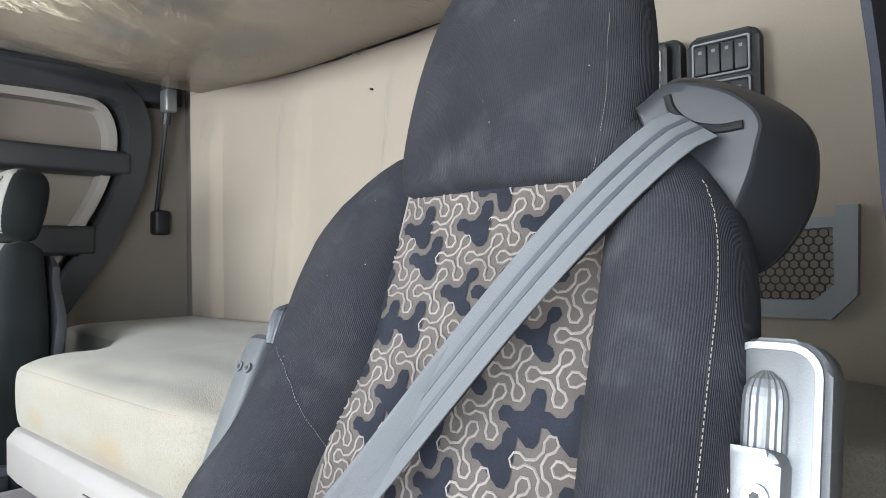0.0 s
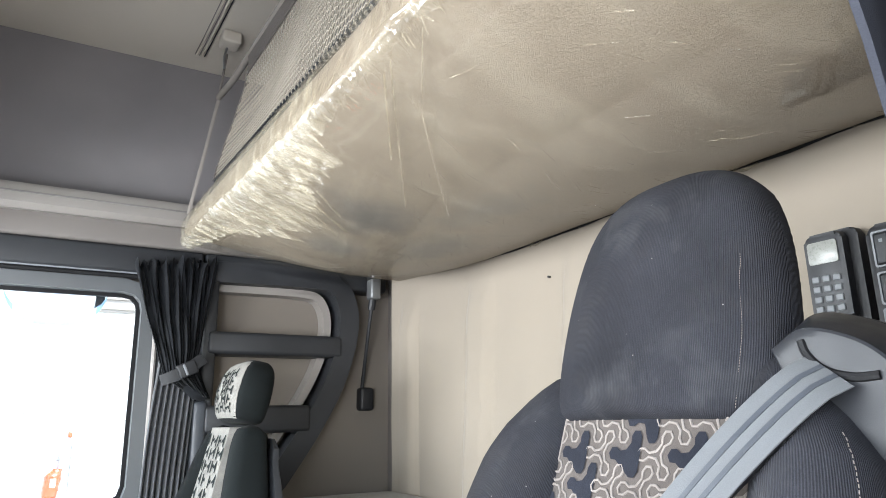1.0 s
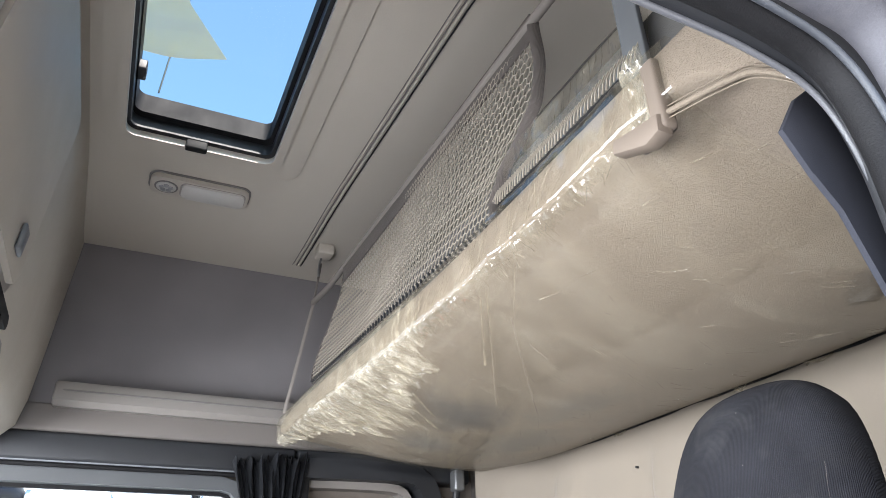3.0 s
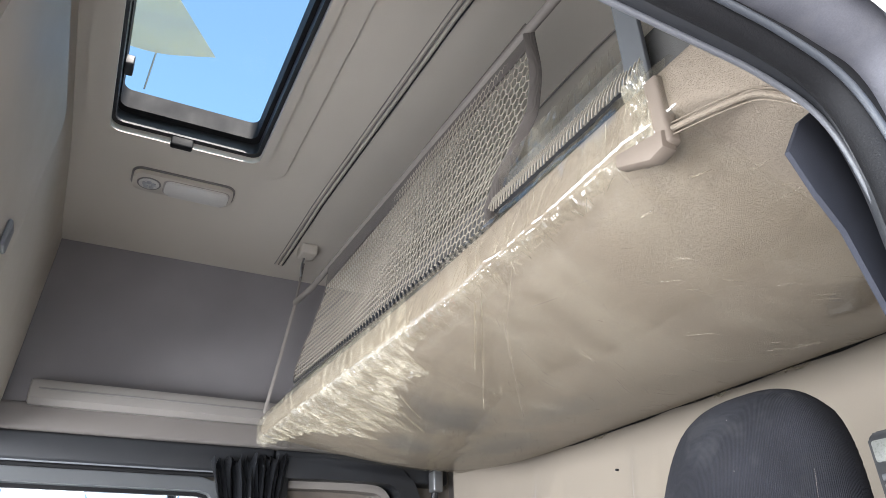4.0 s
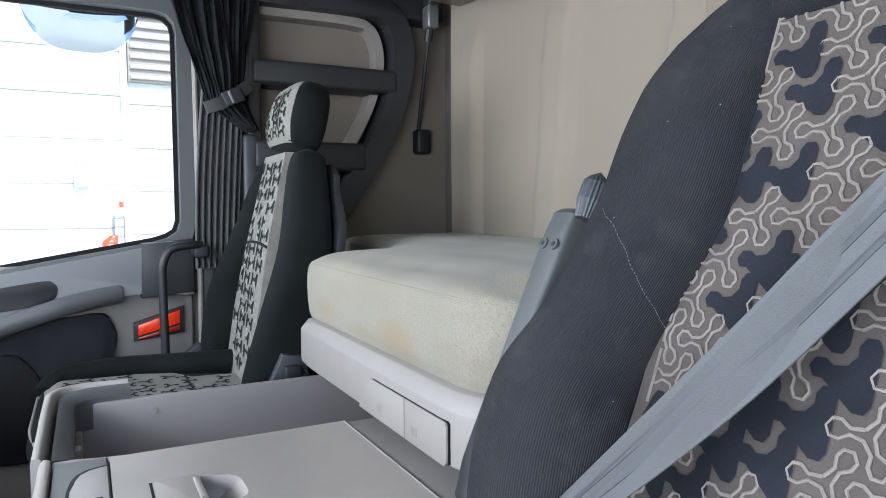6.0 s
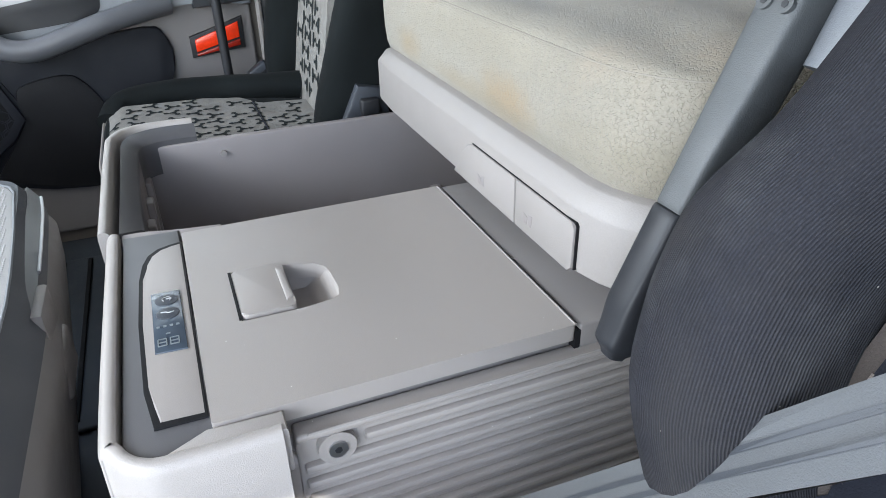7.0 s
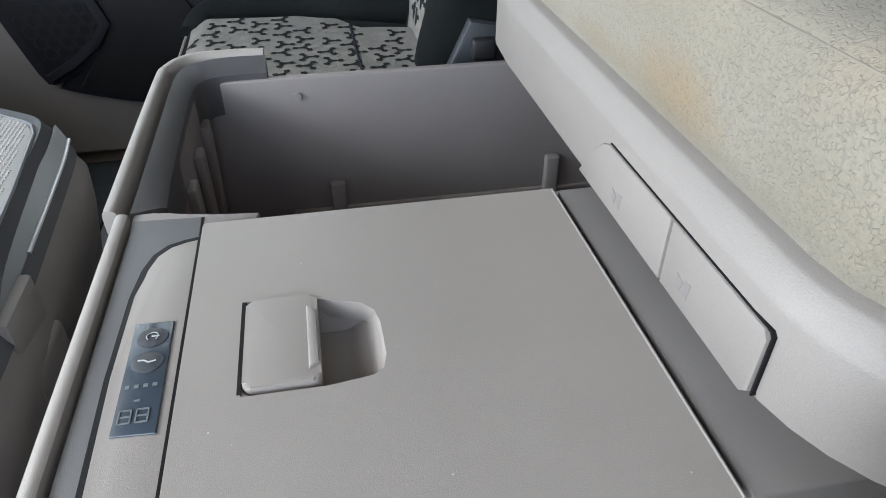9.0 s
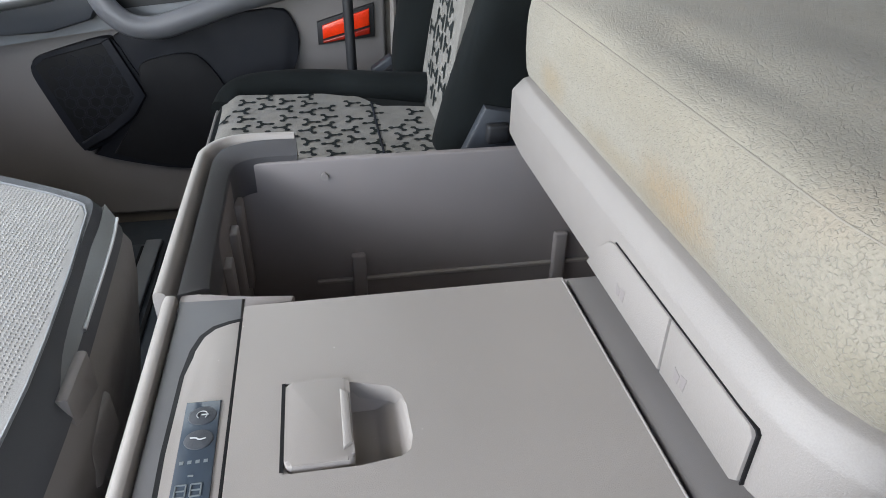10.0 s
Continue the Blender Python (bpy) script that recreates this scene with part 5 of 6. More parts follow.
part("headrest", pad(eased([(0.592, -0.006, 0.126, -0.032, 0.040), (0.605, -0.007, 0.135, -0.034, 0.056), (0.66, -0.008, 0.140, -0.034, 0.062), (0.735, -0.008, 0.135, -0.030, 0.062), (0.80, -0.008, 0.122, -0.028, 0.058), (0.844, -0.008, 0.101, -0.030, 0.050), (0.868, -0.008, 0.067, -0.033, 0.036), (0.877, -0.008, 0.024, -0.035, 0.014)]), dseat, 60, 36, 2.7), M_CORD, ds, "charcoal corduroy headrest")


def stitch_row(parent, f, n, r=0.0007, mat_=M_LINE):
    bm = bmesh.new()
    for k in range(n):
        a, b = Vector(f((k + 0.15) / n)), Vector(f((k + 0.75) / n))
        tube([a, b], r, 5, bm)
    part("stitching", bm, mat_, parent)


def bol_at(w, ang, side=1, lift=0.001):
    u, h, d, e = interp(BOLR if side > 0 else BOLL, w)
    c, s = math.cos(ang), math.sin(ang)
    return dseat(side * (u + (h + lift) * math.copysign(abs(c) ** (2 / 2.3), c)), w, d + (e + lift) * math.copysign(abs(s) ** (2 / 2.3), s))


stitch_row(rb, lambda t: bol_at(-0.05 + 0.63 * t, radians(38)), 150, 0.00045)
DIAG = [(0.0, 0.415, 80), (0.25, 0.385, 112), (0.5, 0.360, 136), (0.75, 0.340, 160), (1.0, 0.325, 178)]
stitch_row(ds, lambda t: bol_at(interp(DIAG, t)[0], radians(interp(DIAG, t)[1]), -1), 50, 0.0004, M_DOOR)


def hr_at(w, sx):
    uc, h, d, e = interp([(0.592, -0.006, 0.126, -0.032, 0.040), (0.605, -0.007, 0.135, -0.034, 0.056), (0.66, -0.008, 0.140, -0.034, 0.062), (0.73, -0.008, 0.134, -0.030, 0.062), (0.79, -0.008, 0.121, -0.028, 0.058), (0.832, -0.008, 0.100, -0.030, 0.050), (0.855, -0.008, 0.066, -0.033, 0.036)], w)
    return dseat(uc + h * sx, w, d + (e + 0.0008) * (1 - sx ** 2.7) ** (1 / 2.7))


stitch_row(ds, lambda t: hr_at(0.60 + 0.225 * t, 0.86), 90, 0.00028)


# woven motif: interlocking propeller tiles, some filled dark, the rest outlined
def propeller(scale, lobe, neck, joint):
    """Outline of a three-armed tile: a solid middle, narrow necks and six-sided lobes."""
    out = []
    for k in range(3):
        a = radians(180 + 120 * k)
        ax, ay = math.cos(a), math.sin(a)
        out.append((scale * joint * math.cos(a - radians(60)), scale * joint * math.sin(a - radians(60))))
        out.append((scale * (0.56 * ax + neck * ay), scale * (0.56 * ay - neck * ax)))
        for b in (-115, -60, 0, 60, 115):
            c = a + radians(b)
            out.append((scale * (ax + lobe * math.cos(c)), scale * (ay + lobe * math.sin(c))))
        out.append((scale * (0.56 * ax - neck * ay), scale * (0.56 * ay + neck * ax)))
    return out


def drape(poly, lift, inside):
    return [Vector(inside(u, v, lift)) for u, v in poly]


def panel_place(u, v, lift):
    return dseat(u, v, panel_at(u, v) + lift)


rnd = random.Random(4)
S_, ROW = 0.01875, 0.0332
DARK = {(-2, 0), (-2, 2), (-2, 4), (-1, 2), (0, 0), (0, 2), (0, 4), (1, 0), (1, 4), (2, -1), (2, 2), (2, 3), (3, -1), (3, 0), (3, 4), (4, -1), (4, 3), (5, 0), (5, 1), (5, 4), (5, 5), (6, 0), (6, 2), (6, 4), (7, 2), (7, 5), (8, 1), (8, 2), (8, 4)}
for r in range(-2, 20):
    for i in range(-3, 8):
        cx, cy = -0.085 + 0.0375 * i + (0.0195 if r % 2 else 0.0), 0.558 - ROW * r
        dark = (r, i) in DARK if r < 9 else rnd.random() < 0.36
        edge = pw(cy) + 0.006
        flat = [(cx + u, cy + v * ROW / (S_ * math.sqrt(3))) for u, v in (propeller(S_, 0.365, 0.14, 0.24) if dark else propeller(S_, 0.33, 0.10, 0.20))]
        if not (-0.07 < cy < 0.625) or min(u for u, v in flat) > edge or max(u for u, v in flat) < -edge:
            continue
        flat = [(min(max(u, -pw(v) * 0.95), pw(v) * 1.03 + 0.009), min(v, 0.602)) for u, v in flat]
        if dark:
            bm = bmesh.new()
            bm.faces.new([bm.verts.new(p) for p in drape(flat, 0.0015, panel_place)])
            bmesh.ops.triangulate(bm, faces=bm.faces[:])
            part("dark_motif", bm, M_MOTIF, ds, smooth=0)
        else:
            pts = drape(flat, 0.0006, panel_place)
            part("line_motif", tube(pts + pts[:1], 0.0014, 6), M_LINE, ds)

cush = part("seat_cushion", pad([(0.36, 0, 0.16, 0, 0.02), (0.37, 0, 0.24, 0, 0.05), (0.45, 0, 0.262, 0, 0.065), (0.70, 0, 0.268, 0, 0.065), (0.86, 0, 0.25, 0, 0.055), (0.90, 0, 0.2, 0, 0.03)], lambda u, w, d: (0.778 + u, w - 0.02, 0.40 + d)), M_CORD, ds)
part("seat_pedestal", box((0.58, 0.42, 0.0), (0.98, 0.90, 0.34), 0.03), M_ANTHRACITE, ds)

# folded-up armrests
def armrest(u0, dz, metal_mat, lab):
    def place(u, w, d):
        t = radians(24)
        return (u0 + u, 0.842 + w * math.sin(t) - d * math.cos(t), 0.555 + dz + w * math.cos(t) + d * math.sin(t))

    a = part("armrest", pad([(0.0, 0.004, 0.008, -0.006, 0.008), (0.012, 0.002, 0.014, -0.007, 0.018), (0.05, 0, 0.0165, -0.008, 0.022), (0.122, 0, 0.0165, -0.008, 0.0225), (0.127, 0, 0.0158, -0.008, 0.0215), (0.129, 0, 0.012, -0.008, 0.017)], place, 40, 24, 4.0), M_GUIDE, ds, "dark padded armrest end")
    part("arm", pad([(0.122, 0, 0.0135, -0.008, 0.018), (0.127, 0, 0.0153, -0.008, 0.0205), (0.29, 0.004, 0.0195, -0.006, 0.0195), (0.316, 0.004, 0.0190, -0.007, 0.0185), (0.322, 0.004, 0.014, -0.008, 0.014)], place, 30, 24, 5.0), metal_mat, a, lab)
    part("upper_shell", pad([(0.25, 0.040, 0.018, -0.030, 0.018), (0.30, 0.042, 0.022, -0.032, 0.020), (0.375, 0.042, 0.022, -0.034, 0.018), (0.387, 0.042, 0.012, -0.034, 0.010)], place, 24, 20, 4.0), M_GREY, a)
    bmk = bmesh.new()
    rings = []
    for k in range(9):
        w = 0.312 + 0.052 * k / 8
        f = min(1.0, 2.2 * (1 - k / 8) ** 0.6, 0.7 + 0.1 * k)
        rings.append([Vector(place(0.030 + (0.0135 + 0.0010 * (j % 2)) * f * math.cos(2 * math.pi * j / 40), w, 0.001 + (0.0135 + 0.0010 * (j % 2)) * f * math.sin(2 * math.pi * j / 40))) for j in range(40)])
    part("adjust_knob", loft(rings, bm=bmk), metal_mat if metal_mat is M_CHROME else M_BLUEGREY, a, "fluted adjusting knob", smooth=0)
    for u in (-0.004, 0.014):
        part("screw", tube([place(u, 0.279, 0.010), place(u, 0.279, 0.0155)], 0.0062, 14), M_ARM, a, "round screw head")
        part("screw_socket", tube([place(u, 0.279, 0.0150), place(u, 0.279, 0.0160)], 0.0028, 6), M_BLACK, a)


armrest(0.4570, 0.0, M_ARM, "mid grey satin arm")

# the other armrest: a flat satin plate with the knob set into it
am = Matrix.Translation((1.032, 0.975, 0.82)) @ Matrix.Rotation(radians(-13), 4, "X") @ Matrix.Translation((-1.04, -0.975, -0.82))
ra = part("armrest", prism(round_rect(1.010, 0.52, 1.076, 0.884, 0.022), "y", 0.975, 1.005, 0.004, m=am), M_DOOR, ds, "grey armrest shell")
part("plate", prism(round_rect(1.0135, 0.56, 1.0715, 0.879, 0.019), "y", 0.970, 0.978, 0.0025, m=am), M_CHROME, ra, "satin silver plate")
edge = pierced(round_rect(1.0125, 0.555, 1.0725, 0.8805, 0.020), [round_rect(1.0165, 0.56, 1.0680, 0.8760, 0.016)], "y", 0.9675, 0.9705)
bmesh.ops.transform(edge, matrix=am, verts=edge.verts[:])
part("plate_edge", edge, M_CHROME, ra, "raised bright edge")
part("arm", prism(round_rect(1.008, 0.56, 1.0565, 0.814, 0.009), "y", 0.948, 0.971, 0.004, m=am), M_CHROME, ra, "silvery arm")
rings = []
for k in range(10):
    h = 0.050 * k / 9
    f = math.cos(math.asin(min(1.0, max(0.0, (h - 0.030) / 0.0205)))) if h > 0.030 else 1.0
    rings.append([am @ Vector((1.0395 + (0.0132 + 0.0010 * (j % 2)) * f * math.cos(2 * math.pi * j / 36), 0.968 + (0.0105 + 0.0010 * (j % 2)) * f * math.sin(2 * math.pi * j / 36), 0.812 + h)) for j in range(36)])
part("adjust_knob", loft(rings), M_CHROME, ra, "fluted adjusting knob", smooth=0)
for x in (1.0205, 1.0435):
    part("screw", tube([am @ Vector((x, 0.949, 0.786)), am @ Vector((x, 0.9445, 0.786))], 0.0078, 16), M_METAL, ra, "round screw head")
    part("screw_socket", tube([am @ Vector((x, 0.9450, 0.786)), am @ Vector((x, 0.9440, 0.786))], 0.0032, 6), M_BLACK, ra)

# belt guide and webbing
guide = thing("belt_guide", "black plastic seat belt guide on the driver seat", "belt guide")
GF = [(0.918, 1.058), (0.948, 1.073), (0.985, 1.063), (1.008, 1.047), (1.0165, 1.032), (1.014, 1.018), (1.006, 0.990), (0.990, 0.960), (0.972, 0.962), (0.955, 1.0), (0.93, 1.03)]
GR_ = [(0.900, 1.072), (0.925, 1.091), (0.965, 1.082), (1.005, 1.060), (1.028, 1.037), (1.034, 1.010), (1.028, 0.970), (1.005, 0.934), (0.975, 0.920), (0.945, 0.965), (0.91, 1.02)]
GF = [(p.x, p.y) for p in smooth_path([(*q, 0) for q in GF + GF[:1]], 5)[:-1]]
GR_ = [(p.x, p.y) for p in smooth_path([(*q, 0) for q in GR_ + GR_[:1]], 5)[:-1]]


def g_ring(y, f, grow):
    """A ring of the guide shell between its front outline (f = 0) and rear outline (f = 1)."""
    pts = [(a + (c - a) * f, b + (d - b) * f) for (a, b), (c, d) in zip(GF, GR_)]
    mx, mz = sum(p[0] for p in pts) / len(pts), sum(p[1] for p in pts) / len(pts)
    return [(mx + (x - mx) * grow, y, mz + (z - mz) * grow) for x, z in pts]


part("shell", loft([g_ring(1.0270, 0, 0.80), g_ring(1.0275, 0, 0.93), g_ring(1.0290, 0, 0.98), g_ring(1.0325, 0.03, 1.0), g_ring(1.060, 0.50, 1.0), g_ring(1.085, 0.93, 1.0), g_ring(1.0915, 1, 1.0), g_ring(1.0925, 1, 0.98), g_ring(1.0945, 1, 0.98), g_ring(1.0955, 1, 1.0), g_ring(1.107, 1, 0.99), g_ring(1.118, 1, 0.95), g_ring(1.124, 1, 0.85)]), M_GUIDE, guide, smooth=28)
slot = smooth_path([(0.9470, 1.0275, 1.0620), (0.9510, 1.0270, 1.050), (0.964, 1.0268, 1.037), (0.985, 1.0268, 1.031), (1.004, 1.0272, 1.0315)], 6)
part("slot", tube(slot, 0.0036, 8), M_RUBBER, guide, "dark belt slot")

belt = thing("seat_belt", "grey seat belt webbing across the driver seat", "seat belt")
TOP, LOW = Vector((0.970, 1.022, 1.037)), Vector((0.528, 0.812, 0.470))
along = (LOW - TOP).normalized()
across = Vector((0.66, -0.25, -0.70))
across = (across - along * across.dot(along)).normalized()
out_n = along.cross(across).normalized()
if out_n.y > 0:
    out_n = -out_n


def web(s, t, lift=0.0):
    p = TOP + (LOW - TOP) * t + out_n * (0.040 * math.sin(math.pi * min(t, 1.0) ** 0.6) * (1 - 0.35 * t) + 0.046 * smoothstep(0.45, 1.0, t) + lift)
    turn = 0.62 * smoothstep(0.5, 0.9, t)
    return p + (across * math.cos(turn) + out_n * math.sin(turn)) * (s - 0.5) * 0.046


part("webbing", grid(lambda s, t: web(s, t * 1.10), 6, 50, tuple(-out_n * 0.0014)), M_BELT, belt)
for s0 in (0.30, 0.60):
    part("woven_stripe", grid(lambda s, t: web(s0 + 0.10 * s, t * 1.10, 0.0006), 2, 50, tuple(-out_n * 0.0005)), M_BLUEGREY, belt, "darker woven stripe")

# ---------------------------------------------------------------- passenger seat
TP = radians(11)


def pseat(u, w, d):
    return (-0.755 + u, 0.875 + w * math.sin(TP) - d * math.cos(TP), 0.46 + w * math.cos(TP) + d * math.sin(TP))


ps = thing("passenger_chair", "dark velvet passenger seat with pale patterned centre", "chair")
part("back_core", pad([(-0.1, 0, 0.20, -0.07, 0.06), (0.1, 0, 0.225, -0.07, 0.065), (0.35, 0, 0.20, -0.065, 0.06), (0.50, 0, 0.15, -0.06, 0.055), (0.545, 0, 0.12, -0.06, 0.045), (0.555, 0, 0.08, -0.06, 0.02)], pseat), M_VELVET, ps)
PB = [(-0.10, 0.185, 0.05, 0.0, 0.05), (0.0, 0.195, 0.062, 0.01, 0.07), (0.15, 0.19, 0.062, 0.012, 0.075), (0.3, 0.165, 0.055, 0.0, 0.06), (0.45, 0.135, 0.045, -0.01, 0.045), (0.53, 0.12, 0.035, -0.02, 0.035), (0.552, 0.115, 0.012, -0.025, 0.012)]
PB = eased(PB)
part("side_bolster", pad([(w, -u, h, d, e) for w, u, h, d, e in PB], pseat, 40, 24), M_VELVET, ps)
near = eased([(-0.10, 0.185, 0.05, -0.045, 0.080), (0.0, 0.195, 0.055, -0.045, 0.085), (0.15, 0.192, 0.055, -0.048, 0.072), (0.30, 0.180, 0.052, -0.056, 0.062), (0.43, 0.160, 0.050, -0.044, 0.052), (0.50, 0.150, 0.046, -0.036, 0.044), (0.54, 0.142, 0.036, -0.036, 0.036), (0.553, 0.138, 0.014, -0.038, 0.014)])
part("side_bolster", pad(near, pseat, 48, 28, 3.4), M_VELVET, ps, "thick dark velvet side bolster")
part("back_shell", pad([(-0.08, 0.01, 0.21, -0.150, 0.018), (0.1, 0.01, 0.225, -0.150, 0.020), (0.36, 0.01, 0.205, -0.130, 0.018), (0.50, 0.01, 0.165, -0.105, 0.014), (0.53, 0.01, 0.13, -0.10, 0.008)], pseat, 24, 28, 5.0), M_ANTHRACITE, ps, "dark plastic back shell")


def pp(w):
    return interp([(-0.1, 0.15), (0.15, 0.15), (0.35, 0.125), (0.56, 0.105)], w)[0]


part("centre_panel", grid(lambda s, t: pseat((2 * s - 1) * pp(-0.1 + 0.64 * t), -0.1 + 0.64 * t, 0.012 + 0.012 * math.sin(3 * t)), 16, 30, (0, 0.05, 0)), M_PASS, ps, "pale grey woven panel with dark motifs")
HRT = eased([(0.560, 0, 0.095, -0.034, 0.030), (0.572, 0, 0.122, -0.030, 0.048), (0.62, 0, 0.134, -0.026, 0.058), (0.68, 0, 0.130, -0.028, 0.056), (0.715, 0, 0.112, -0.032, 0.046), (0.733, 0, 0.08, -0.036, 0.028), (0.738, 0, 0.04, -0.037, 0.012)], 4)
ph = part("headrest", pad(HRT, pseat, 36, 28, 4.0), M_VELVET, ps, "dark velvet headrest with a pale front")


def cover(u, w, lift=0.0015):
    """A place on the front of the headrest; u: -1 to 1."""
    uc, h, d, e = interp(HRT, w)
    x = 0.90 * u
    return pseat(uc + h * x, w, d + (e + lift) * (1 - abs(x) ** 4.0) ** 0.25)


part("front_cover", grid(lambda s, t: cover(2 * s - 1, 0.566 + 0.160 * t), 16, 16, (0, 0.012, 0)), M_PASS, ph, "pale patterned front")
PC = [(0.40, 0, 0.16, 0, 0.02), (0.412, 0, 0.22, 0, 0.045), (0.46, 0, 0.245, 0, 0.06), (0.75, 0, 0.25, 0, 0.06), (0.90, 0, 0.22, 0, 0.05), (0.94, 0, 0.15, 0, 0.03)]
pc = part("cushion", pad(PC, lambda u, w, d: (-0.735 + u * 1.14, w, 0.362 + d), 40, 28, 3.4), M_VELVET, ps)


part("cushion_bolster", tube(smooth_path([(-0.90, 0.420, 0.385), (-0.945, 0.455, 0.415), (-0.945, 0.56, 0.428), (-0.915, 0.68, 0.432), (-0.875, 0.78, 0.436), (-0.84, 0.92, 0.440)], 8), 0.046, 18, flat=0.75), M_VELVET, ps, "raised dark velvet cushion edge")


def far_edge(y):
    """Where the pale cushion cloth ends towards the door."""
    return interp([(0.38, -0.142), (0.62, -0.126), (0.70, -0.10), (0.76, -0.030), (0.95, 0.004)], y)[0]


def ctop(u, y, lift):
    return (-0.755 + u, y + 0.35 * max(0, abs(u) - 0.13) ** 1.5 * (y < 0.6), 0.4250 + 0.02 * abs(u) ** 1.5 + lift - 0.10 * max(0, 0.455 - y) - 12 * max(0, 0.455 - y) ** 2 - 5 * max(0, u - 0.255) ** 2)


def cloth(s, t, lift=0.001):
    y = 0.404 + 0.55 * max(0.0, t - 0.15)
    a = far_edge(y)
    return ctop(a + (0.310 - a) * s, y, lift - 0.5 * max(0.0, 0.15 - t))


part("cushion_panel", grid(cloth, 24, 48, (0, 0.004, -0.008)), M_PASS, ps, "pale grey woven cushion top with dark motifs")
part("piping", tube([ctop(-0.142 + 0.452 * k / 16, 0.403, 0.002) for k in range(17)] + [ctop(0.310, 0.42 + 0.03 * k, 0.0) for k in range(10)], 0.0035, 8), M_BASE, ps, "pale piping along the cushion edge")
part("back_seam", tube([pseat((2 * k / 12 - 1) * pp(0.30), 0.300 + 0.008 * math.sin(math.pi * k / 12), 0.0255) for k in range(13)], 0.0035, 6), M_MOTIF2, ps)
part("cushion_seam", tube([ctop(u, 0.735, 0.001) for u in (-0.055 + 0.036 * k for k in range(11))], 0.0025, 6), M_MOTIF, ps)
part("pedestal", box((-0.95, 0.50, 0.0), (-0.56, 0.90, 0.35), 0.03), M_ANTHRACITE, ps)
lever = part("recliner", prism([(0.865, 0.44), (0.975, 0.44), (0.955, 0.515), (0.905, 0.525)], "x", -0.505, -0.48, 0.006), M_BLUEGREY, ps, "blue-grey recliner cover")
part("knob", box((-0.482, 0.905, 0.465), (-0.462, 0.945, 0.50), 0.006), M_BLACK, lever)


def spinner(cx, cy, rot, size):
    out = []
    for k in range(3):
        a = rot + radians(120 * k)
        ax, ay = math.cos(a), math.sin(a)
        out.append((cx + 0.27 * size * math.cos(a - radians(60)), cy + 0.27 * size * math.sin(a - radians(60))))
        out.append((cx + ax * size * 0.6 + ay * size * 0.13, cy + ay * size * 0.6 - ax * size * 0.13))
        for b in (-110, -55, 0, 55, 110):
            out.append((cx + ax * size * 0.85 + math.cos(a + radians(b)) * size * 0.33, cy + ay * size * 0.85 + math.sin(a + radians(b)) * size * 0.33))
        out.append((cx + ax * size * 0.6 - ay * size * 0.13, cy + ay * size * 0.6 + ax * size * 0.13))
    return out


def motifs(parent, u0, u1, v0, v1, place, size, step, seed, turn=0.0, keep=None):
    g = random.Random(seed)
    rows = int((v1 - v0) / step)
    for j in range(rows + 1):
        for i in range(int((u1 - u0) / (step * 1.15)) + 1):
            cu = u0 + step * 0.5 + i * step * 1.15 + (step * 0.55 if j % 2 else 0) + g.uniform(-0.15, 0.15) * step
            cv = v0 + step * 0.4 + j * step + g.uniform(-0.1, 0.1) * step
            if u0 + size < cu < u1 - size and v0 + size < cv < v1 - size and g.random() < 0.88 and (keep is None or keep(cu, cv)):
                bm = bmesh.new()
                bm.faces.new([bm.verts.new(place(a, b)) for a, b in spinner(cu, cv, turn + radians(90) + radians(180) * ((i + j) % 2) + g.uniform(-0.1, 0.1), size)])
                bmesh.ops.triangulate(bm, faces=bm.faces[:])
                part("dark_motif", bm, M_MOTIF2, parent, smooth=0)


motifs(ps, -0.178, 0.300, 0.412, 0.868, lambda a, b: ctop(a, b, 0.0022), 0.0190, 0.043, 1, 0.0, lambda a, b: a > far_edge(b) + 0.020)
motifs(ps, -0.125, 0.125, -0.05, 0.54, lambda a, b: pseat(a, b, 0.0135 + 0.012 * math.sin(3 * (b + 0.1) / 0.64)), 0.0160, 0.036, 2, 0.6)
motifs(ph, -0.105, 0.105, 0.560, 0.715, lambda a, b: cover(max(-1, min(1, a / 0.115)), max(0.566, min(0.722, b)), 0.0032), 0.0125, 0.0235, 3, 0.5)
bk = thing("belt_buckle", "dark seat belt buckle beside the passenger seat", "seat belt")
bkm = Matrix.Translation((-1.0, 0.797, 0.425)) @ Matrix.Rotation(radians(35), 4, "X")
part("buckle", box((-0.018, -0.030, -0.045), (0.012, 0.030, 0.040), 0.006, m=bkm), M_BLUEGREY, bk)
part("button", box((0.010, -0.018, -0.012), (0.0145, 0.018, 0.022), 0.002, m=bkm), M_BLACK, bk)
part("stalk", tube([bkm @ Vector((-0.004, 0, -0.04)), bkm @ Vector((-0.006, 0.03, -0.12))], 0.008, 8), M_RUBBER, bk)


# ---------------------------------------------------------------- upper bunk in foil
def b_left(s):
    return -0.845 - 0.135 * s


def b_front(x):
    return 1.545 - 0.055 * smoothstep(-0.85, 0.6, x) - 0.085 * smoothstep(0.98, 1.14, x)


def under(x, s):
    """Underside height; s: 0 at the front edge, 1 at the rear wall."""
    zr = 1.505 - 0.045 * smoothstep(-0.98, -0.2, x)
    sag = 0.085 * smoothstep(-0.98, -0.35, x) * math.sin(math.pi * s) ** 0.9 if 0 < s < 1 else 0.0
    return b_front(x) * (1 - s) + zr * s - sag


def b_top(x):
    return 1.612 - 0.05 * smoothstep(-0.85, 0.6, x)


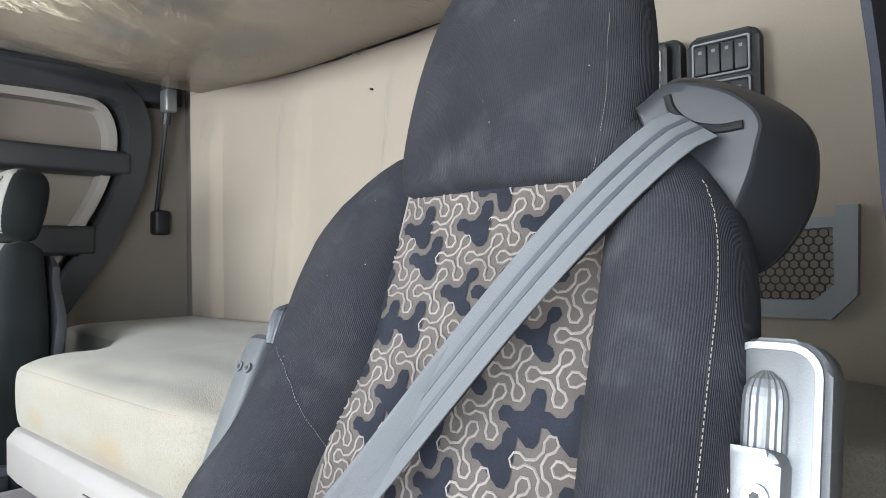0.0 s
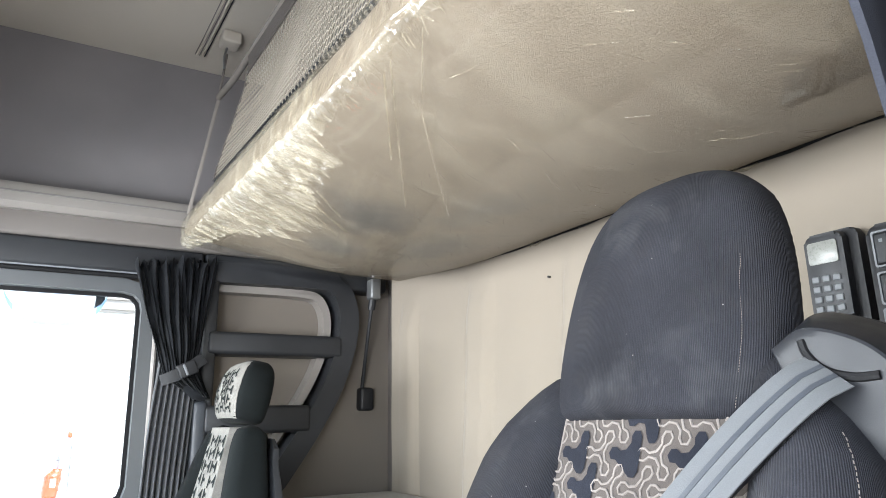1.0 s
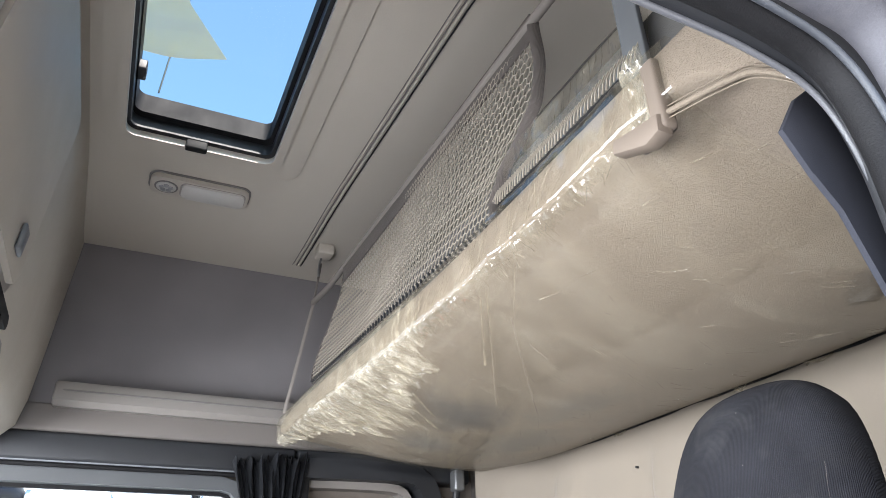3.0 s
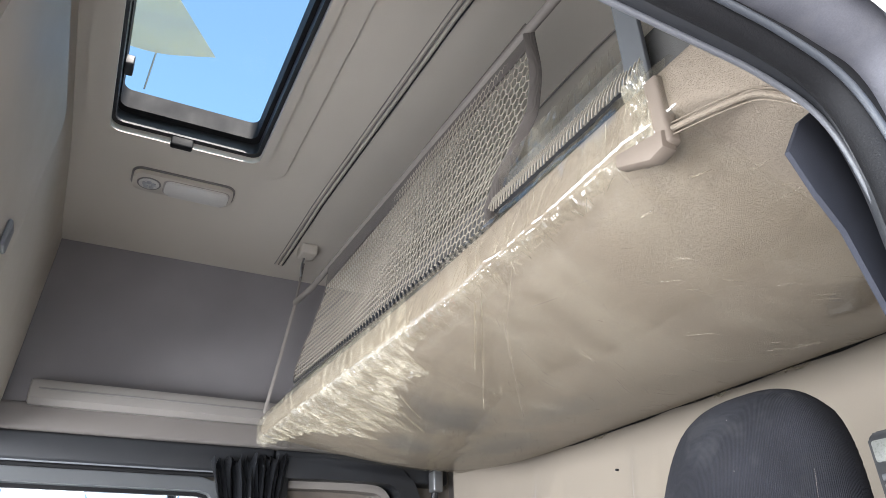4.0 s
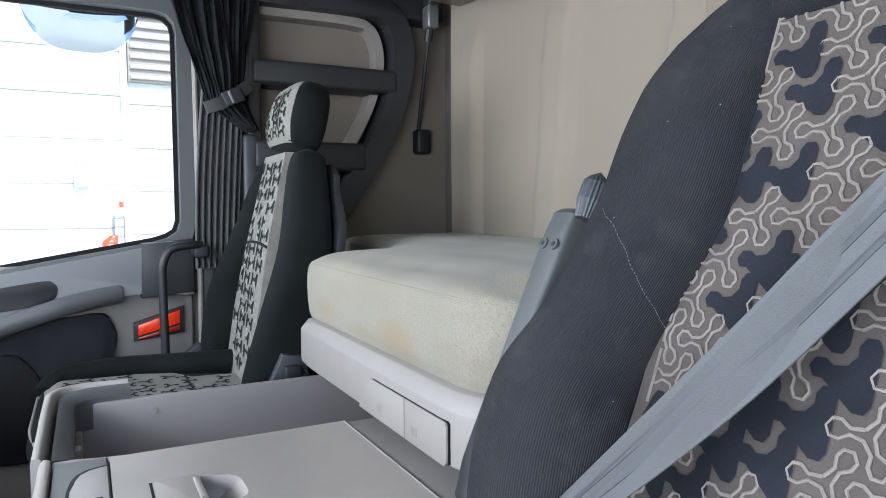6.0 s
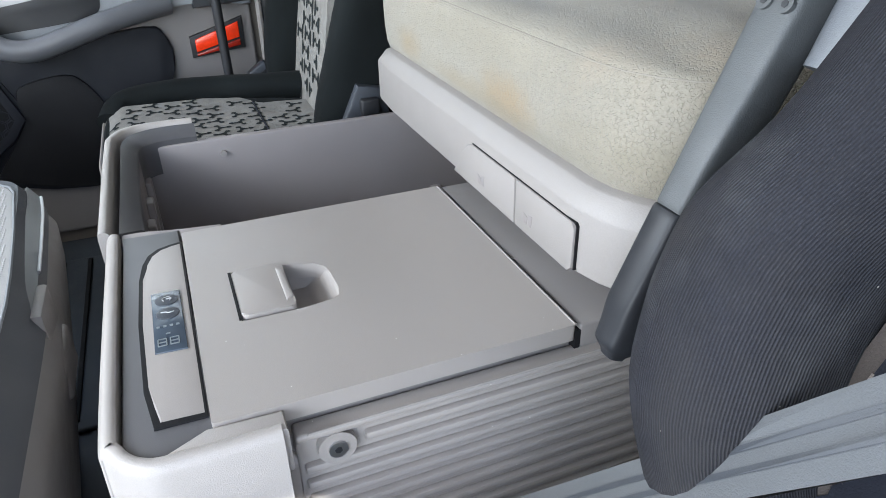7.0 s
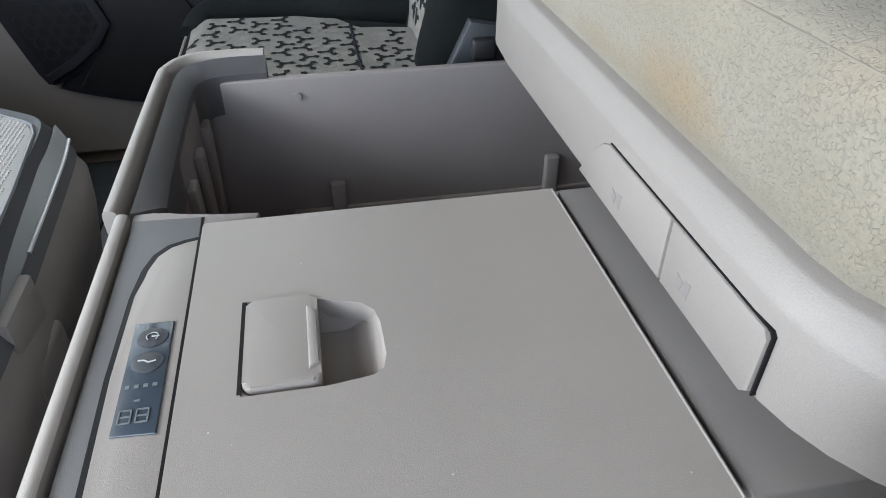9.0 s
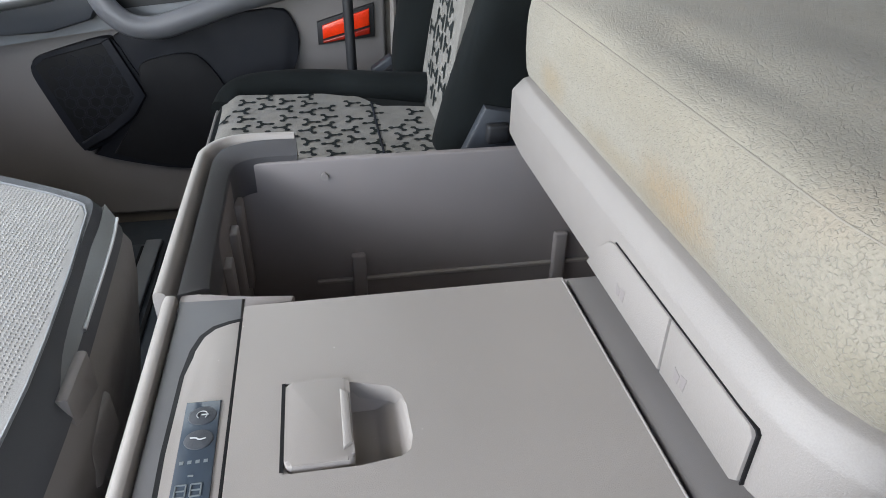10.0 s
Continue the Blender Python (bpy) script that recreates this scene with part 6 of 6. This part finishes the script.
def bunk_profile(x, grow=0.0):
    pts = []
    zt, zf = b_top(x) + grow, b_front(x) - grow
    y0 = 0.842 - grow
    for a in range(90, 181, 30):
        pts.append((y0 + 0.02 + 0.02 * math.cos(radians(a)), zt - 0.02 + 0.02 * math.sin(radians(a))))
    for a in range(180, 251, 14):
        pts.append((y0 + 0.014 + 0.014 * math.cos(radians(a)), zf + 0.014 + 0.014 * math.sin(radians(a))))
    for k in range(1, 23):
        s = 0.04 + 0.96 * k / 22
        pts.append((0.842 + 0.768 * s, under(x, s) - grow * (1 - s)))
    return pts


bunk = thing("upper_bunk", "beige upper bunk wrapped in clear plastic foil", "bunk")
rings = []
NX = 70
for k in range(NX + 1):
    f = k / NX
    x = -0.845 + 1.96 * f
    prof = bunk_profile(x)
    e = min(1.0, f / 0.03) ** 0.5
    ring = []
    for y, z in prof + [(1.61, b_top(x) + 0.0), (1.2, b_top(x))]:
        s = (y - 0.842) / 0.768
        xx = b_left(max(0, min(1, s))) + (1.115 - b_left(max(0, min(1, s)))) * f
        zc = 0.5 * (b_top(x) + b_front(x))
        ring.append((xx, y, zc + (z - zc) * (0.45 + 0.55 * e)))
    rings.append(ring)
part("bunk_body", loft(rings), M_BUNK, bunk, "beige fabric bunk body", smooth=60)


def wrap(s, t):
    """Foil over front edge and underside, crumpled near the front."""
    x = -0.845 + 1.80 * s
    prof = bunk_profile(x, 0.006)
    p = t * (len(prof) - 1)
    i = min(int(p), len(prof) - 2)
    y = prof[i][0] + (prof[i + 1][0] - prof[i][0]) * (p - i)
    z = prof[i][1] + (prof[i + 1][1] - prof[i][1]) * (p - i)
    sy = max(0, min(1, (y - 0.842) / 0.768))
    xx = b_left(sy) - 0.006 + (1.0 - b_left(sy)) * s
    near = math.exp(-((y - 0.85) / 0.06) ** 2) * (0.85 + 0.15 * (1 - smoothstep(0.3, 0.8, s)))
    c1 = abs(noise.noise((xx * 16, y * 7, z * 9)))
    c2 = abs(noise.noise((xx * 42 + 9, y * 14, z * 22)))
    fan = abs(noise.noise(((y - 0.84) * 26 - (xx + 0.87) * 7, (xx + 0.87) * 1.6, 5))) * (1 - smoothstep(0.25, 0.6, s))
    lift = near * (0.006 * c1 + 0.005 * c2) + 0.0015 * noise.noise((xx * 3, y * 9, 2)) + 0.006 * (0.35 - fan) * (1 - smoothstep(0.25, 0.6, s))
    down = smoothstep(0.842, 0.875, y)
    return (xx, y - lift * (1 - down), z - lift * down - 0.001)


foil = part("foil", grid(wrap, 160, 80), M_FILM, bunk, "clear wrapping foil", smooth=80)
foil.visible_shadow = False


REACH = [(-0.87, 0.04), (-0.70, 0.07), (-0.52, 0.105), (-0.34, 0.19), (-0.16, 0.215), (-0.05, 0.16), (0.05, 0.10), (0.12, 0.11), (0.18, 0.125), (0.24, 0.030), (0.43, 0.014), (0.60, 0.014), (0.80, 0.022), (0.87, 0.010)]


def ridge(a, b, c):
    """Sharp folds: straight-sided ridges between flat facets."""
    return 1 - 2.2 * abs(noise.noise((a, b, c)))


def crease(s, t, x0=-0.86, x1=0.30, first=0):
    """The crumpled foil along the front edge, torn off raggedly under the bunk."""
    x = x0 + (x1 - x0) * s
    rag = 0.62 + 0.55 * abs(noise.noise((x * 17, 0, 3))) + 0.4 * abs(noise.noise((x * 55, 1, 3)))
    reach = interp(REACH, x)[0] * rag
    prof = bunk_profile(x, 0.005)
    if t < 0.35:
        q = first + t / 0.35 * (9 - first)
        i = min(int(q), 8)
        y, z = [a + (b - a) * (q - i) for a, b in zip(prof[i], prof[i + 1])]
        n = Vector((0, -1, -0.2 if t > 0.2 else 0.2))
        amp = 0.08 + 0.92 * smoothstep(0.22, 0.35, t) if first == 0 else 0.5 + 0.5 * t / 0.35
    else:
        y = prof[9][0] + reach * (t - 0.35) / 0.65
        z = under(x, (y - 0.842) / 0.768) - 0.004
        n = Vector((0, -0.1, -1))
        amp = 1.0
    skew = x - 0.45 * (y - 0.84)
    fade = 0.45 + 0.55 * (1 - smoothstep(0.05, 0.5, x))
    d = amp * fade * (0.0060 * ridge(skew * 34, y * 9, z * 8) + 0.0045 * ridge(skew * 85, y * 22 + 4, z * 18) + 0.0025 * ridge(skew * 170, y * 45, z * 40))
    return Vector((x - 0.02 * (1 - smoothstep(0.0, 0.02, s)), y, z)) + n * max(d, -0.002)


ce2 = part("crumpled_edge", grid(lambda s, t: crease(s, t, 0.28, 0.885, 7), 260, 12), M_FILM, bunk, "thin crumpled foil edge", smooth=9)
ce2.visible_shadow = False
ce = part("crumpled_edge", grid(crease, 380, 40), M_FILM2, bunk, "crumpled milky foil edge", smooth=9)
ce.visible_shadow = False
for x0, y0, x1, y1, r in ((0.53, 0.865, 0.14, 1.09, 0.0016), (0.50, 0.870, 0.30, 0.98, 0.0024), (0.49, 0.93, 0.17, 1.17, 0.0007), (0.62, 0.865, 0.50, 0.93, 0.0010), (-0.05, 0.97, -0.13, 1.08, 0.0028), (0.02, 0.95, -0.05, 1.03, 0.0024), (-0.10, 0.98, -0.16, 1.06, 0.0020)):
    part("foil_crease", tube([(x0 + (x1 - x0) * k / 14, y0 + (y1 - y0) * k / 14, under(x0 + (x1 - x0) * k / 14, (y0 + (y1 - y0) * k / 14 - 0.842) / 0.768) - 0.006) for k in range(15)], r, 5, flat=0.5), M_FILM2, bunk, smooth=0)
rnd = random.Random(11)
bm = bmesh.new()
for k in range(70):
    x = rnd.uniform(0.25, 0.90)
    f = rnd.uniform(0.15, 0.9)
    lean = rnd.uniform(-0.01, 0.05)
    z0, z1 = b_front(x) + 0.004, b_front(x) + (b_top(x) - b_front(x)) * f
    tube([(x, 0.836, z0), (x + lean * 0.5, 0.8355, (z0 + z1) / 2), (x + lean, 0.837, z1)], rnd.uniform(0.0002, 0.0005), 4, bm)
for k in range(70):
    x, y = rnd.uniform(0.22, 0.92), 0.852
    ln, lean = rnd.uniform(0.006, 0.028), rnd.uniform(-0.022, 0.004)
    tube([(x + lean * q / 3, y + ln * q / 3, under(x, (y + ln * q / 3 - 0.842) / 0.768) - 0.0065) for q in range(4)], rnd.uniform(0.0002, 0.0006), 4, bm)
for k in range(230):
    x, y = rnd.uniform(-0.7, 1.0), rnd.uniform(0.90, 1.55)
    ln, a = rnd.uniform(0.006, 0.05), math.atan2(y - 0.84, x - 0.55 + rnd.uniform(-0.2, 0.2)) + rnd.uniform(-0.25, 0.25)
    tube([(x + ln * math.cos(a) * q / 2, y + ln * math.sin(a) * q / 2, under(x, min(0.99, (y + ln * math.sin(a) * q / 2 - 0.842) / 0.768)) - 0.007) for q in range(3)], rnd.uniform(0.0003, 0.0006), 4, bm)
tagged(part("fine_creases", bm, M_FILM2, bunk, "fine bright creases in the foil", smooth=0), kind="stuff")
# Black tube stands in for the shadow between bunk and rear wall.
part("rear_shadow_line", tube([(x, 1.606, under(x, 1.0) - 0.003 + 0.004 * noise.noise((x * 9, 0, 4))) for x in (-0.62 + 0.04 * k for k in range(42))], 0.0045, 8, flat=0.7), M_RUBBER, bunk, "dark tube for the shadow where the bunk meets the wall")
for x, w in ((-0.12, 0.05), (0.31, 0.035), (0.50, 0.06)):
    part("torn_foil", tube([(x + w * k / 6, 1.597 - 0.006 * math.sin(math.pi * k / 6), under(x + w * k / 6, 0.99) - 0.010 - 0.004 * math.sin(5 * k)) for k in range(7)], 0.004, 6, flat=0.5), M_FILM2, bunk)
RIM = [(0.970, 1.471), (1.000, 1.463), (1.026, 1.456), (1.066, 1.443), (1.087, 1.431), (1.110, 1.408), (1.123, 1.388)]
for dz, r in ((0.0, 0.0034), (0.0075, 0.0008), (-0.0075, 0.0008)):
    part("piping", tube(smooth_path([(x, 0.8395 + 0.3 * max(0.0, x - 1.09), z + dz) for x, z in RIM], 6), r, 8), M_BUNK, bunk, "raised piping along the lower edge" if r > 0.003 else "")
zipper = [(1.118, 0.855 + 0.03 * k, 1.405 - 0.022 * k + 0.0014 * k * k) for k in range(14)]
part("zipper", tube(zipper, 0.005, 6), M_ANTHRACITE, bunk, "dark zipper at the bunk end")
part("zip_pull", tube([(1.115, 0.842, 1.408), (1.115, 0.836, 1.403)], 0.005, 8), M_METAL, bunk)
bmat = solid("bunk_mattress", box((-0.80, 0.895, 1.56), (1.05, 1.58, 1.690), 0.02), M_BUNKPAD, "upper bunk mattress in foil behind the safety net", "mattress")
mf = part("foil", grid(lambda s, t: (0.56 + 0.37 * s + 0.02 * t, 0.888 - 0.004 * ridge(s * 24, t * 2.2, 1) - 0.002 * ridge(s * 60, t * 5, 4), 1.600 + 0.098 * t), 120, 12), M_FILM, bmat, "clear foil over the mattress edge", smooth=15)
mf.visible_shadow = False
part("edge_zip", tube([(0.56 + 0.37 * k / 30, 0.874 + 0.002 * (k % 2), 1.598) for k in range(31)], 0.007, 6), M_RUBBER, bmat, "black zip along the mattress edge")
bm = bmesh.new()
for k in range(46):
    x = 0.565 + 0.008 * k
    tube([(x, 0.8655, 1.598), (x + 0.006, 0.864, 1.610), (x + 0.010, 0.872, 1.630)], 0.0013, 4, bm)
part("zip_fringe", bm, M_NET, bmat, "pale fringe of the zip", smooth=0)

br = thing("strap_bracket", "bunk strap bracket wrapped in crumpled foil", "bracket")
part("bracket", box((0.958, 0.832, 1.452), (0.980, 0.852, 1.545), 0.005), M_BRACKET, br, "upright limb of the bracket")
part("bracket_foot", prism([(0.902, 1.463), (0.952, 1.441), (0.974, 1.445), (0.976, 1.466), (0.905, 1.480)], "y", 0.826, 0.848, 0.004), M_BRACKET, br)
# Dark hem colour paints the shade inside the open bracket.
part("bracket_back", box((0.908, 0.862, 1.470), (0.960, 0.872, 1.560), 0.003), M_NETHEM, br, "inner face, darkened for the shade in the bracket")
part("strap", box((0.904, 0.868, 1.55), (0.942, 0.876, 2.21), 0.002), M_FRAME, br, "flat taupe strap up to the ceiling")


def crumple(s, t):
    """Foil pulled round the open side of the bracket, gathered at its top."""
    z = 1.468 + 0.108 * t
    x = 0.901 + 0.012 * t + (0.062 - 0.010 * t) * s
    y = 0.834 + 0.016 * (1 - s) - 0.005 * ridge(x * 75, z * 26, 1) * (0.4 + 0.6 * (1 - s)) - 0.003 * ridge(x * 150, z * 70, 3)
    return (x, y, z)


cf = part("foil", grid(crumple, 44, 50, (0, 0.003, 0)), M_FILM3, br, "crumpled clear foil", smooth=9)
cf.visible_shadow = False

# ---------------------------------------------------------------- safety net
net = thing("safety_net", "beige hexagon safety net hung from a tube above the bunk", "net")


EDGE_FAR = [(0.0, -0.43), (0.2, -0.445), (0.4, -0.515), (0.6, -0.59), (0.8, -0.610), (0.93, -0.585), (1.0, -0.545)]
EDGE_NEAR = [(0.0, 0.655), (0.3, 0.668), (0.48, 0.662), (0.60, 0.625), (0.72, 0.575), (0.86, 0.568), (0.95, 0.585), (1.0, 0.595)]


def net_at(s, t):
    """s along the bunk, t: 0 at the tube, 1 at the bunk edge."""
    top = Vector((-0.43 + 1.085 * s, 0.908 + 0.014 * s, 1.962 - 0.006 * s))
    bot = Vector((-0.545 + 1.140 * s, 0.862 - 0.010 * s, 1.640 - 0.085 * s))
    p = top + (bot - top) * t
    p.x += (interp(EDGE_FAR, t)[0] - (-0.43 - 0.115 * t)) * (1 - s) ** 4 + (interp(EDGE_NEAR, t)[0] - (0.655 - 0.060 * t)) * s ** 5
    p.y += 0.012 * math.sin(math.pi * t) * math.sin(7 * s) + 0.01 * math.sin(math.pi * t)
    return p


bm = bmesh.new()
CN, CM = 68, 21
for j in range(CM):
    for i in range(CN):
        def node(a, b):
            return net_at(min(max(a / CN, 0), 1), min(max(b / CM, 0), 1))
        o = 0.5 if j % 2 else 0.0
        a = node(i + o, j + 0.17)
        b = node(i + o, j + 0.67 + 0.16)
        l_ = node(i + o - 0.5, j + 1.17)
        r_ = node(i + o + 0.5, j + 1.17)
        for p, q in ((a, b), (b, l_), (b, r_)):
            if (p - q).length > 1e-4:
                tube([p, q], 0.0014, 4, bm)
part("mesh", bm, M_NET, net, smooth=0)


part("hem", tube([net_at(1.0, t / 32) for t in range(33)], 0.011, 8, flat=0.35), M_NETHEM, net, "taupe side hem")
part("hem", tube([net_at(0.0, t / 24) for t in range(25)], 0.003, 8), M_NETHEM, net)
part("hem", tube([net_at(s / 20, 0.99) for s in range(21)], 0.0035, 8), M_NETHEM, net)
bm = bmesh.new()
for k in range(60):
    a, b = net_at((k + 0.2) / 60, 0.965), net_at((k + 0.8) / 60, 1.0)
    tube([a + Vector((0, -0.004, 0)), b + Vector((0, -0.004, 0))], 0.0030, 5, bm)
part("edge_cord", bm, M_BLACK, net, "dark lacing along the lower edge", smooth=0)
part("sleeve", grid(lambda s, t: net_at(s, 0.0) + Vector((0, -0.006 + 0.004 * math.sin(3 * t), 0.018 - 0.060 * t)), 30, 4, (0, 0.004, 0)), M_NETHEM, net, "woven top sleeve")
part("tube", tube([(-0.79, 0.905, 2.01), (-0.60, 0.907, 1.985), (0.66, 0.922, 1.958), (1.0, 0.927, 1.95)], 0.010, 12), M_TUBE, net, "painted tube")
st = thing("net_strap", "taupe strap that holds the net tube to the ceiling", "strap")
part("lower_strap", tube([(-0.79, 0.905, 2.005), (-0.82, 0.88, 1.83), (-0.855, 0.850, 1.63)], 0.007, 8, flat=0.4), M_TUBE, st)
part("upper_strap", tube([(-0.785, 0.905, 2.015), (-0.76, 0.915, 2.15)], 0.004, 8), M_TUBE, st)
part("hook", tube(smooth_path([(-0.765, 0.91, 2.10), (-0.75, 0.905, 2.13), (-0.735, 0.91, 2.165)], 4), 0.004, 6), M_METAL, st)
part("ceiling_clip", box((-0.755, 0.885, ceil_z(-0.72, 0.9) - 0.038), (-0.690, 0.945, ceil_z(-0.72, 0.9) + 0.002), 0.008), M_BEIGE, st, "beige ceiling clip")

# ---------------------------------------------------------------- devices on the rear wall
YW = 1.606
hs = thing("wall_handset", "black handset with a pale display on the rear wall", "handset")
part("cradle", prism(round_rect(0.637, 1.130, 0.718, 1.290, 0.012), "y", YW - 0.022, YW, 0.004), M_BLACK, hs)
part("body", prism(round_rect(0.640, 1.140, 0.703, 1.285, 0.012), "y", YW - 0.040, YW - 0.020, 0.006), M_ANTHRACITE, hs)
part("display", prism(round_rect(0.646, 1.236, 0.694, 1.272, 0.004), "y", YW - 0.0425, YW - 0.039, 0.001), M_LCD, hs, "pale display")
for j in range(4):
    for i in range(3):
        part("key", box((0.646 + 0.017 * i, YW - 0.0425, 1.158 + 0.016 * j), (0.659 + 0.017 * i, YW - 0.039, 1.169 + 0.016 * j), 0.0015, 1), M_GREY, hs)
sw = thing("switch_panel", "black switch panel with rocker buttons on the rear wall", "switch panel")
part("frame", prism(round_rect(0.727, 1.085, 0.838, 1.285, 0.016), "y", YW - 0.018, YW, 0.006), M_BLACK, sw)
for row, (z0, z1, n) in enumerate(((1.222, 1.268, 4), (1.165, 1.205, 3), (1.105, 1.150, 2))):
    part("bezel", pierced(round_rect(0.737, z0 - 0.005, 0.826, z1 + 0.005, 0.004), [round_rect(0.740, z0 - 0.002, 0.823, z1 + 0.002, 0.003)], "y", YW - 0.024, YW - 0.017), M_GREY, sw)
    for i in range(n):
        wd = 0.083 / n
        k = part("rocker", box((0.7405 + wd * i, YW - 0.024, z0), (0.7395 + wd * (i + 1), YW - 0.015, z1), 0.002), M_ANTHRACITE, sw)
        if row < 2:
            part("icon", box((0.7405 + wd * (i + 0.35), YW - 0.0246, z1 - 0.013), (0.7405 + wd * (i + 0.6), YW - 0.0238, z1 - 0.008)), M_DIGIT, k)
pocket = thing("mesh_pocket", "grey framed mesh pocket on the rear wall", "pocket")
part("frame", pierced([(0.68, 0.845), (0.925, 0.845), (0.958, 0.880), (0.962, 1.005), (0.934, 1.005), (0.932, 0.99), (0.68, 0.985)], [[(0.70, 0.872), (0.905, 0.872), (0.930, 0.895), (0.930, 0.975), (0.70, 0.970)]], "y", YW - 0.020, YW - 0.004), M_GREY, pocket)
part("backing", box((0.695, YW - 0.006, 0.865), (0.935, YW - 0.002, 0.980)), M_SIDE, pocket)
bm = bmesh.new()
for j in range(10):
    for i in range(18):
        cx, cz = 0.705 + 0.0132 * i + (0.0066 if j % 2 else 0), 0.878 + 0.0112 * j
        if cx < 0.926 and cz < 0.972:
            ring = [(cx + 0.0072 * math.cos(a), YW - 0.012, cz + 0.0072 * math.sin(a)) for a in (radians(30 + 60 * q) for q in range(7))]
            tube(ring, 0.0011, 4, bm)
part("mesh", bm, M_ANTHRACITE, pocket, "hexagon mesh", smooth=0)
solid("wall_dot", tube([(-0.063, 1.612, 1.355), (-0.063, 1.604, 1.355)], 0.003, 8), M_BLACK, "small black pin in the rear wall", "pin")

# ---------------------------------------------------------------- outside
solid("ground", box((-400, -400, -1.75), (400, 400, -1.7)), M_ASPHALT, "pale concrete yard reaching to the horizon", "ground", kind="structure")
fac = thing("warehouse", "pale clad warehouse wall across the yard", "building", kind="structure")
part("wall", box((-7.6, -14, -1.7), (-7.2, 16, 6.5)), M_FACADE, fac)
part("roof_edge", box((-7.65, -14, 6.5), (-7.1, 16, 6.75), 0.03), M_GREY, fac)
for k in range(13):
    part("panel_joint", box((-7.2, -14, -1.25 + 0.475 * k), (-7.193, 0.925, -1.241 + 0.475 * k)), M_GREY, fac)
    part("panel_joint", box((-7.2, 0.945, -1.33 + 0.475 * k), (-7.193, 16, -1.321 + 0.475 * k)), M_GREY, fac)
part("corner_post", box((-7.2, 0.90, -1.7), (-7.165, 0.97, 6.4), 0.01), M_FACADE, fac, "pale upright between the panels")
part("louvre", box((-7.2, 0.98, 2.23), (-7.15, 2.9, 3.5), 0.01), M_BASE, fac)
for k in range(11):
    part("slat", box((-7.15, 1.0, 2.26 + 0.11 * k), (-7.12, 2.88, 2.31 + 0.11 * k), 0.008), M_BASE, fac)
ub = thing("wall_box", "white utility box with short pipes on the warehouse", "utility box")
part("box", box((-7.2, 0.432, 1.09), (-7.08, 0.572, 1.285), 0.02), M_FACADE, ub)
for k in range(3):
    part("pipe", tube([(-7.14, 0.455 + 0.045 * k, 1.285), (-7.14, 0.455 + 0.045 * k, 1.345)], 0.008, 8), M_GREY, ub)
hy = thing("fire_point", "orange-red fire point with a striped post", "fire point")
part("cover", pad([(0.27, 0, 0.05, 0, 0.06), (0.31, 0, 0.075, 0, 0.09), (0.50, 0.015, 0.080, 0, 0.09), (0.575, 0.05, 0.045, 0, 0.05)], lambda u, w, d: (-7.1 + d, 0.735 + u, w)), M_RED, hy)
part("stand", box((-7.15, 0.72, -1.7), (-7.08, 0.77, 0.30), 0.01), M_GREY, hy)
part("sign", box((-7.01, 0.73, 0.40), (-7.0, 0.78, 0.48), 0.004), M_FACADE, hy, "pale square sign on the cover")
part("post", box((-7.16, 0.80, -1.7), (-7.08, 0.885, 0.86), 0.01), M_FACADE, hy)
for k in range(9):
    part("grey_band", box((-7.165, 0.795, -0.05 + 0.10 * k), (-7.075, 0.890, -0.015 + 0.10 * k), 0.005), M_GREY, hy)
part("lamp", box((-7.16, 0.85, 0.88), (-7.10, 0.89, 0.94), 0.01), M_RED, hy, "small orange lamp")
kerb = thing("kerb_mirror", "wide-angle kerb mirror hanging outside the side window", "mirror")


def dome(s, t):
    a = 0.98 * (2 * s - 1)
    top, low = 1.480 - 0.014 * (1 - a * a), 1.478 - 0.150 * (1 - abs(a) ** 3.0) ** 0.6
    return (-1.392 + 0.070 * t + 0.008 * (1 - a * a) * math.sin(math.pi * t), 0.53 + 0.162 * a, top + (low - top) * t)


part("mirror_glass", grid(dome, 30, 14, (-0.012, 0, 0)), M_MIRROR, kerb)
part("housing", grid(lambda s, t: Vector(dome(s, 0.02)) + Vector((0.004 - 0.02 * t, 0, (0.010 + 0.016 * math.sin(math.pi * s)) * t)), 24, 4, (-0.04, 0, 0)), M_BLACK, kerb)
part("arm", box((-1.40, 0.652, 1.482), (-1.216, 0.682, 1.506), 0.008), M_BLACK, kerb)
wm = thing("wing_mirror", "exterior wing mirror in a dark housing", "mirror")
part("housing", pad([(1.12, 0, 0.05, 0, 0.05), (1.16, 0, 0.12, 0, 0.08), (1.42, 0, 0.13, 0, 0.09), (1.50, 0, 0.06, 0, 0.05)], lambda u, w, d: (-1.55 + u, 0.03 + d, w)), M_BLACK, wm)
part("mirror_glass", prism(round_rect(-1.65, 1.16, -1.45, 1.46, 0.05), "y", 0.11, 0.125, 0.003), M_MIRROR, wm)
part("arm", tube([(-1.45, 0.0, 1.35), (-1.19, -0.30, 1.40)], 0.025, 10), M_BLACK, wm)
